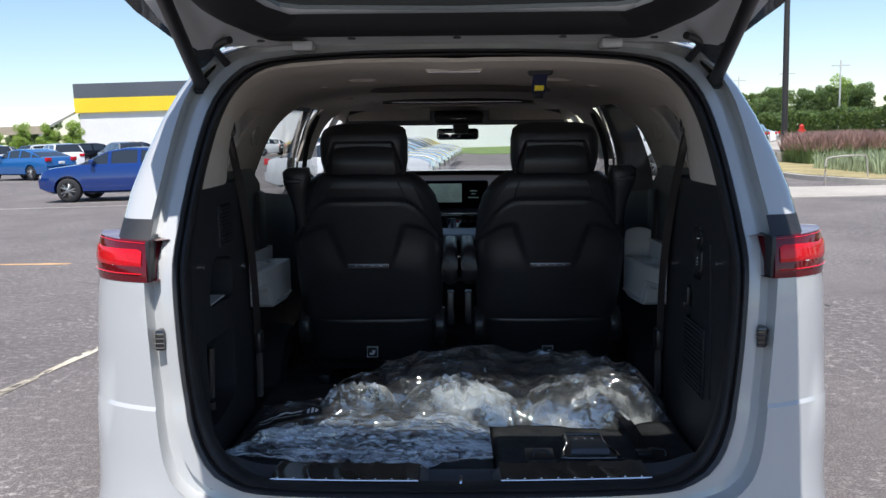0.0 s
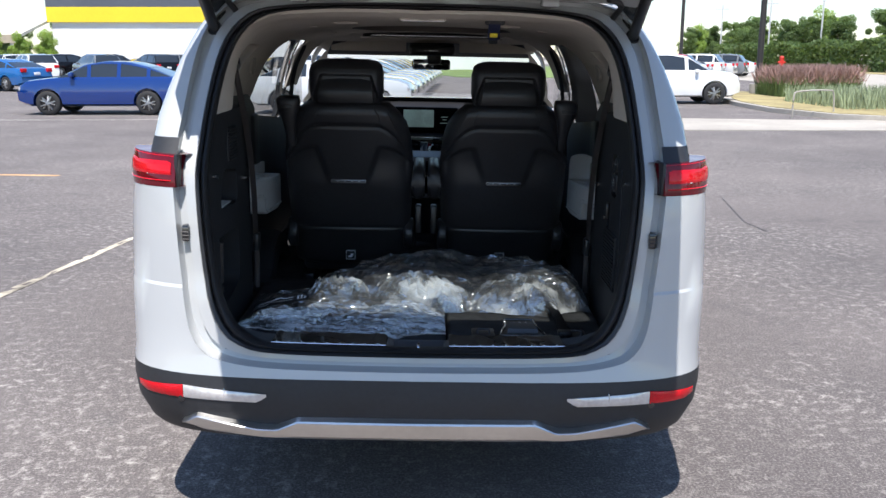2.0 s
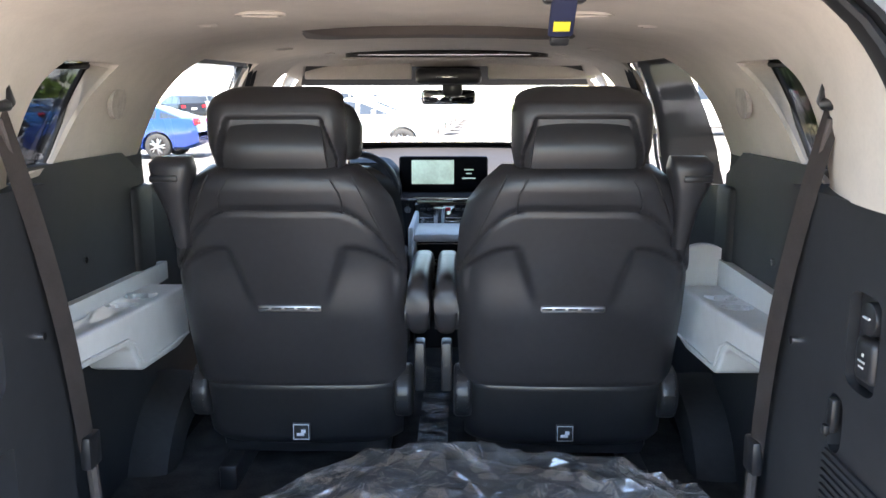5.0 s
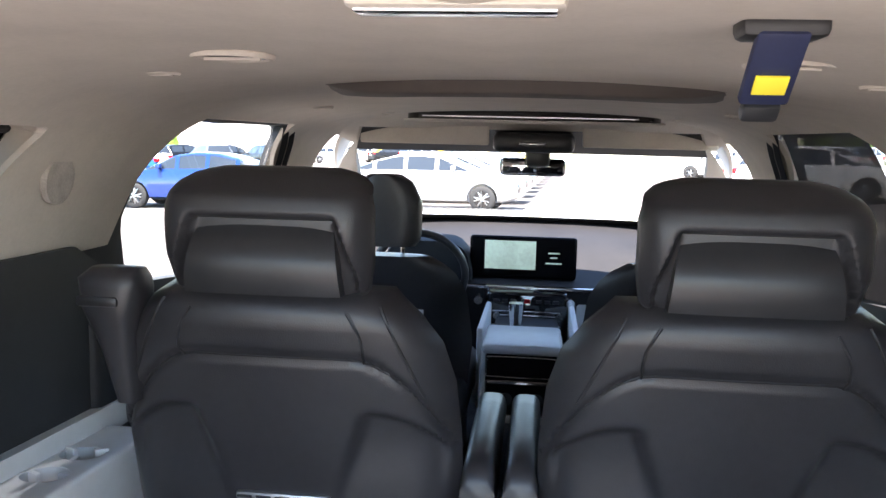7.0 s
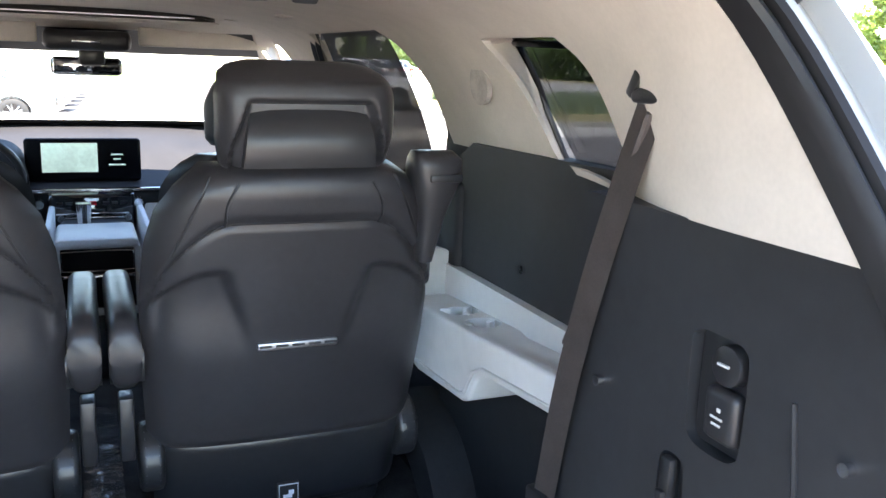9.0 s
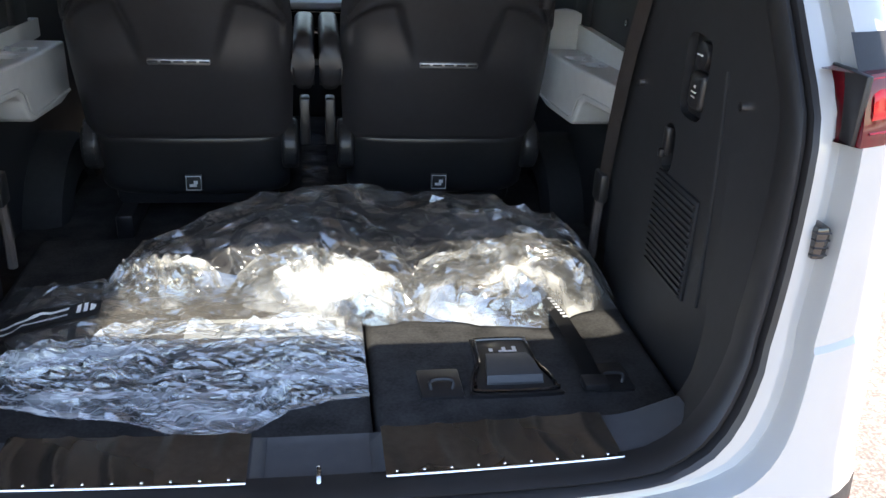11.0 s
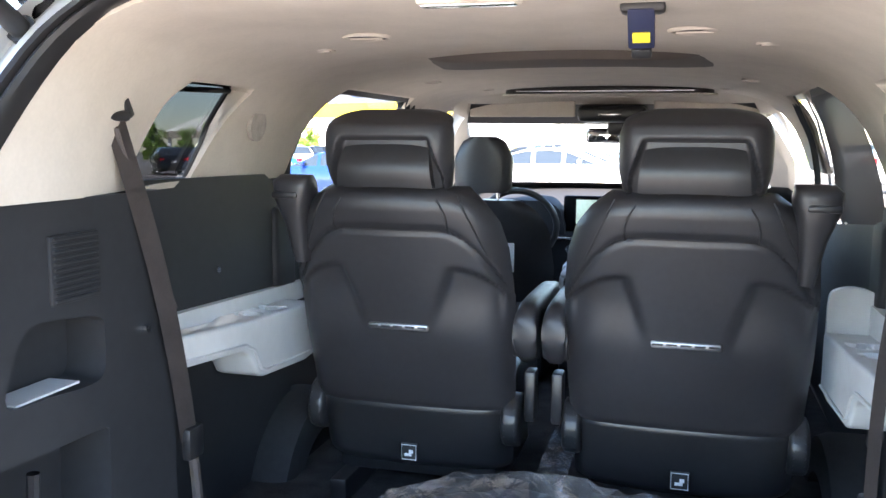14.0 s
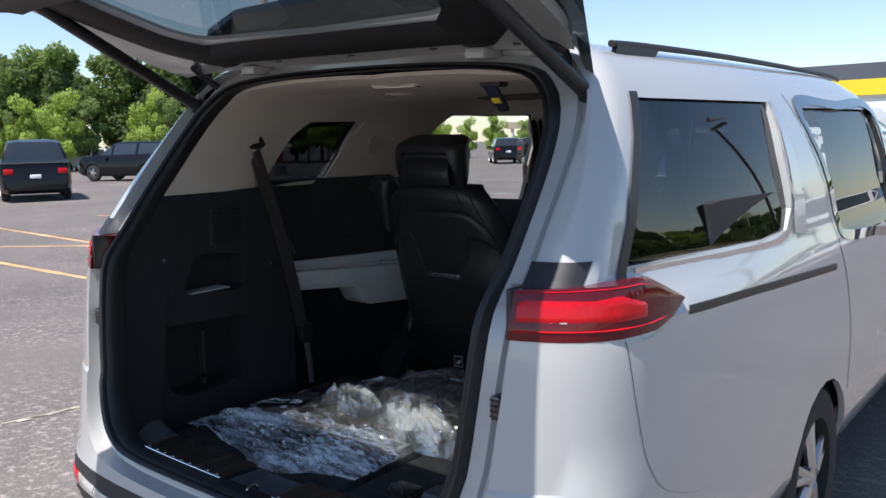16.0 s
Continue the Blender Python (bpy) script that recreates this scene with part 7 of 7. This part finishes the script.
for k in range(4):
    part("canopy_post", boxm((-57.5 + 4.8 * k, 88.1, 0), (-57.2 + 4.8 * k, 88.4, 3.4)), M_WALL, bld)


# ---------------- parked cars ----------------
PAINT = {}


def paint(c):
    if c not in PAINT:
        PAINT[c] = mat("car paint", c, 0.16, var=0.04, scale=3, coat=0.15 if max(c) < 0.02 else 1.0, spec=0.25 if max(c) < 0.02 else 0.5, rvar=0.02)
    return PAINT[c]


M_CARGLASS = mat("dark car glass", (0.02, 0.025, 0.03), 0.05, var=0.1, scale=2, coat=1.0, rvar=0.02)
SEDAN = dict(L=4.6, W=0.90, top=[(0.0, 0.62), (0.06, 0.80), (0.35, 0.93), (1.0, 1.0), (1.35, 1.03), (4.10, 1.05), (4.45, 1.02), (4.58, 0.88), (4.6, 0.62)],
             roof=[(1.15, 1.0), (1.9, 1.36), (2.4, 1.43), (3.0, 1.41), (3.6, 1.26), (4.15, 1.05)], axles=(0.85, 3.55), r=0.33)
SUV = dict(L=4.6, W=0.93, top=[(0.0, 0.65), (0.05, 0.92), (0.4, 1.05), (1.05, 1.12), (1.3, 1.12), (4.35, 1.15), (4.55, 1.10), (4.6, 0.7)],
           roof=[(1.1, 1.1), (1.75, 1.55), (2.3, 1.66), (3.4, 1.66), (4.1, 1.60), (4.45, 1.14)], axles=(0.88, 3.60), r=0.36)
BIG = dict(L=5.3, W=1.02, top=[(0.0, 0.7), (0.04, 1.1), (0.4, 1.22), (1.35, 1.28), (5.0, 1.32), (5.25, 1.30), (5.3, 0.8)],
           roof=[(1.4, 1.27), (2.0, 1.80), (2.5, 1.90), (4.6, 1.90), (5.0, 1.84), (5.26, 1.32)], axles=(0.95, 4.05), r=0.40)
CAR_MESH = {}


def car_parts(kind):
    """Shared meshes of one kind of car, nose at y = 0."""
    key = kind["L"], kind["W"], kind["r"]
    if key in CAR_MESH:
        return CAR_MESH[key]
    L, W = kind["L"], kind["W"]
    ty, tz = [p[0] for p in kind["top"]], [p[1] for p in kind["top"]]
    rings = []
    for k in range(41):
        y = L * k / 40
        yy = min(max(y, 0.004), L - 0.004)
        zt = interp(yy, ty, tz)
        w = W * (1 - 0.16 * max(0, 1 - y / 0.5) ** 2 - 0.10 * max(0, 1 - (L - y) / 0.4) ** 2)
        zb = 0.24 + 0.10 * max(0, 1 - y / 0.3) + 0.12 * max(0, 1 - (L - y) / 0.35)
        prof = [(0.80, zb), (0.96, zb + 0.06), (1.0, zb + 0.30), (0.985, zt - 0.12), (0.93, zt - 0.02), (0.80, zt), (0.4, zt + 0.015)]
        rings.append([(w * a, yy, z) for a, z in prof] + [(-w * a, yy, z) for a, z in prof[::-1]])
    bm = loft(rings)
    me = bpy.data.meshes.new("car")
    bm.normal_update()
    bmesh.ops.recalc_face_normals(bm, faces=bm.faces[:])
    bm.to_mesh(me)
    bm.free()
    body_me = boolean(me, [prism([(a + (kind["r"] + 0.06) * math.cos(t), kind["r"] + (kind["r"] + 0.06) * math.sin(t)) for t in [i * 2 * math.pi / 20 for i in range(20)]], "x", s * W * 0.72, s * 2) for a in kind["axles"] for s in (-1, 1)])
    body_me.polygons.foreach_set("use_smooth", [True] * len(body_me.polygons))
    body_me.set_sharp_from_angle(angle=radians(35))
    ry, rz = [p[0] for p in kind["roof"]], [p[1] for p in kind["roof"]]
    y0, y1 = ry[0], ry[-1]

    def cabin(inset, zshift=0.0, t0=0.0, t1=1.0, top=True):
        rg = []
        for k in range(31):
            y = y0 + (y1 - y0) * (t0 + (t1 - t0) * k / 30)
            zt = interp(y, ry, rz) + zshift
            zb = interp(y, ty, tz) - 0.03
            h = max(zt - zb, 0.01)
            wt = W * (0.93 - 0.22 * min(1, h / 0.55)) - inset
            wb = W * 0.93 - inset
            rg.append([(wb, y, zb), (wb + (wt - wb) * 0.85, y, zb + h * 0.85), (wt * 0.93, y, zb + h * 0.96), (wt * 0.6, y, zt), (-wt * 0.6, y, zt), (-wt * 0.93, y, zb + h * 0.96), (-(wb + (wt - wb) * 0.85), y, zb + h * 0.85), (-wb, y, zb)])
        return rg
    cab = finish(loft(cabin(0.0)), "cabin", M_CARGLASS)
    # painted roof skin and pillars
    bm = bmesh.new()
    rg = cabin(-0.006, 0.006)
    lo = next(k for k in range(31) if y0 + (y1 - y0) * k / 30 > ry[1])
    hi = max(k for k in range(31) if y0 + (y1 - y0) * k / 30 < ry[-2])
    grid([[r[1], r[2], r[3], r[4], r[5], r[6]] for r in rg[lo:hi + 1]], bm)
    for k0 in (lo, (lo + hi) // 2, hi):
        for i, j in ((0, 1), (7, 6)):
            a = rg[min(k0, 29)]
            b = rg[min(k0, 29) + 1]
            q = [a[i], a[j], b[j], b[i]]
            bm.faces.new([bm.verts.new(p) for p in q])
    for k in (range(0, lo + 1), range(hi, 31)):
        for i, j in ((1, 2), (6, 5)):
            ks = list(k)
            grid([[rg[n][i] for n in ks], [rg[n][j] for n in ks]], bm)
    roof = finish(bm, "roof", M_CARGLASS)
    CAR_MESH[key] = (body_me, cab, roof)
    return CAR_MESH[key]


bmw = bmesh.new()
prof = [(0.62, -0.11), (0.85, -0.12), (0.98, -0.09), (1.0, 0), (0.98, 0.09), (0.85, 0.12), (0.62, 0.11)]
grid([[(d, r * math.cos(t), r * math.sin(t)) for r, d in prof] for t in [k * 2 * math.pi / 32 for k in range(32)]], bmw, True, True)
TYRE_ME = finish(bmw, "tyre", M_TYRE)
bmw = bmesh.new()
cyl(bmw, (-0.1, 0, 0), (0.07, 0, 0), 0.64, 28)
RIMBACK_ME = finish(bmw, "rim_back", M_GLOSSBLK)
bmw = bmesh.new()
for k in range(5):
    a = k * 2 * math.pi / 5
    for d in (-0.22, 0.22):
        cyl(bmw, (0.10, 0.1 * math.cos(a), 0.1 * math.sin(a)), (0.085, 0.62 * math.cos(a + d), 0.62 * math.sin(a + d)), 0.07, 6, 0.05)
cyl(bmw, (0.06, 0, 0), (0.12, 0, 0), 0.16, 14)
RIM_ME = finish(bmw, "rim", M_RIM)


def car(kind, x, y, heading, color, label, name="car", group="parked cars"):
    """heading: degrees from +y, to the left, to which the nose points."""
    body_me, cab, roof = car_parts(kind)
    L, W, r = kind["L"], kind["W"], kind["r"]
    t = thing(name, label, "car", Matrix.Translation((x, y, 0)) @ Matrix.Rotation(radians(heading), 4, 'Z') @ Matrix.Rotation(math.pi, 4, 'Z') @ Matrix.Translation((0, -L / 2, 0)), group)
    for nm, me, mt in (("body", body_me, paint(color)), ("roof", roof, paint(color))):
        k = me.copy()
        k.materials.clear()
        k.materials.append(mt)
        part(nm, k, None, t)
    part("cabin_glass", cab, None, t, "dark windows")
    for a in kind["axles"]:
        for s in (-1, 1):
            m = Matrix.Translation((s * (W - 0.13), a, r)) @ Matrix.Diagonal((s * 1.0, r, r, 1))
            w = part("wheel", TYRE_ME, None, t, m=m)
            part("rim_back", RIMBACK_ME, None, w)
            part("rim", RIM_ME, None, w)
    zt = interp(0.06, [p[0] for p in kind["top"]], [p[1] for p in kind["top"]])
    for s in (-1, 1):
        part("headlight", boxm((s * W * 0.70 - 0.16, -0.01 + 0.05, zt - 0.18), (s * W * 0.70 + 0.14, 0.16, zt - 0.06), 0.03), M_CLEARLENS, t)
        part("tail_light", boxm((s * W * 0.74 - 0.15, L - 0.12, 0.85), (s * W * 0.74 + 0.12, L + 0.005, 1.02), 0.02), M_RED, t)
        part("mirror", boxm((s * W * 1.02 - 0.09, kind["roof"][0][0] + 0.35, 1.02), (s * W * 1.02 + 0.09, kind["roof"][0][0] + 0.47, 1.14), 0.03), paint(color), t)
    part("grille", boxm((-0.5, -0.012, 0.45), (0.5, 0.10, 0.68), 0.03), M_GLOSSBLK, t)
    part("plate", boxm((-0.16, L - 0.02, 0.72), (0.16, L + 0.012, 0.84), 0.01), M_WHITEP, t, "plain plate")
    return t


SILVER, WHITE, GREY, BLACK, BLUE, LBLUE, REDC = (0.55, 0.56, 0.57), (0.80, 0.80, 0.79), (0.16, 0.17, 0.18), (0.006, 0.006, 0.008), (0.004, 0.030, 0.17), (0.015, 0.11, 0.33), (0.45, 0.02, 0.03)
car(SEDAN, -8.9, 21.9, 90, BLUE, "deep blue sedan parked alone on the lot")
car(SEDAN, -19.8, 38.2, 62, LBLUE, "light blue sedan seen from behind")
car(SUV, 7.9, 26.9, -90, WHITE, "white compact crossover parked by the kerb")
# row of cars in front of the showroom
cols = [SILVER, SILVER, WHITE, GREY, SILVER, WHITE, BLACK, SILVER]
for k in range(9):
    car(SUV if k % 2 else SEDAN, -32.5 + 3.0 * k, 79 + 0.5 * k, -50, cols[k % 8], "parked car in a row before the showroom", group="row before the showroom")
for k in range(5):
    car(SUV, -36 + 2.9 * k, 60 + 1.2 * k, -30, [BLACK, GREY, SILVER, BLACK, BLACK][k], "dark parked car seen from behind", group="dark row")
# rows ahead of the van
for k in range(9):
    car(SEDAN, -2.75 + 0.12 * k, 22.0 + 3.0 * k, -96, [SILVER, WHITE, SILVER, SILVER, WHITE, GREY, SILVER, WHITE, SILVER][k], "pale parked car with its nose to the aisle", group="row ahead of the van")
for k in range(9):
    car(SUV if k % 2 else SEDAN, 9.0 + 1.7 * k, 44 + 2.6 * k, 60, [WHITE, SILVER, GREY, REDC, SILVER, WHITE, SILVER, GREY, WHITE][k], "parked car in a far row", group="far row")
# lot beside the woods
car(BIG, -26.6, 12.9, 64, BLACK, "large black sport utility seen from behind", "suv")
car(BIG, -36.5, 22.9, 110, BLACK, "large black sport utility parked by the woods", "suv")
car(SEDAN, -48.0, 39.5, 112, REDC, "red hatchback parked by the woods")
car(SUV, -58, 33, 112, SILVER, "silver car parked by the woods")
for k in range(7):
    car(SUV, -36 + 2.9 * k, 41 + 2.6 * k, 40, [WHITE, GREY, BLACK, SILVER, WHITE, GREY, BLACK][k], "parked car in a row by the trees", group="row by the trees")
for k in range(3):
    car(SUV, 33 + 3.5 * k, 112 + 3 * k, 80, [GREY, BLACK, REDC][k], "far parked car beyond the road", group="cars beyond the road")
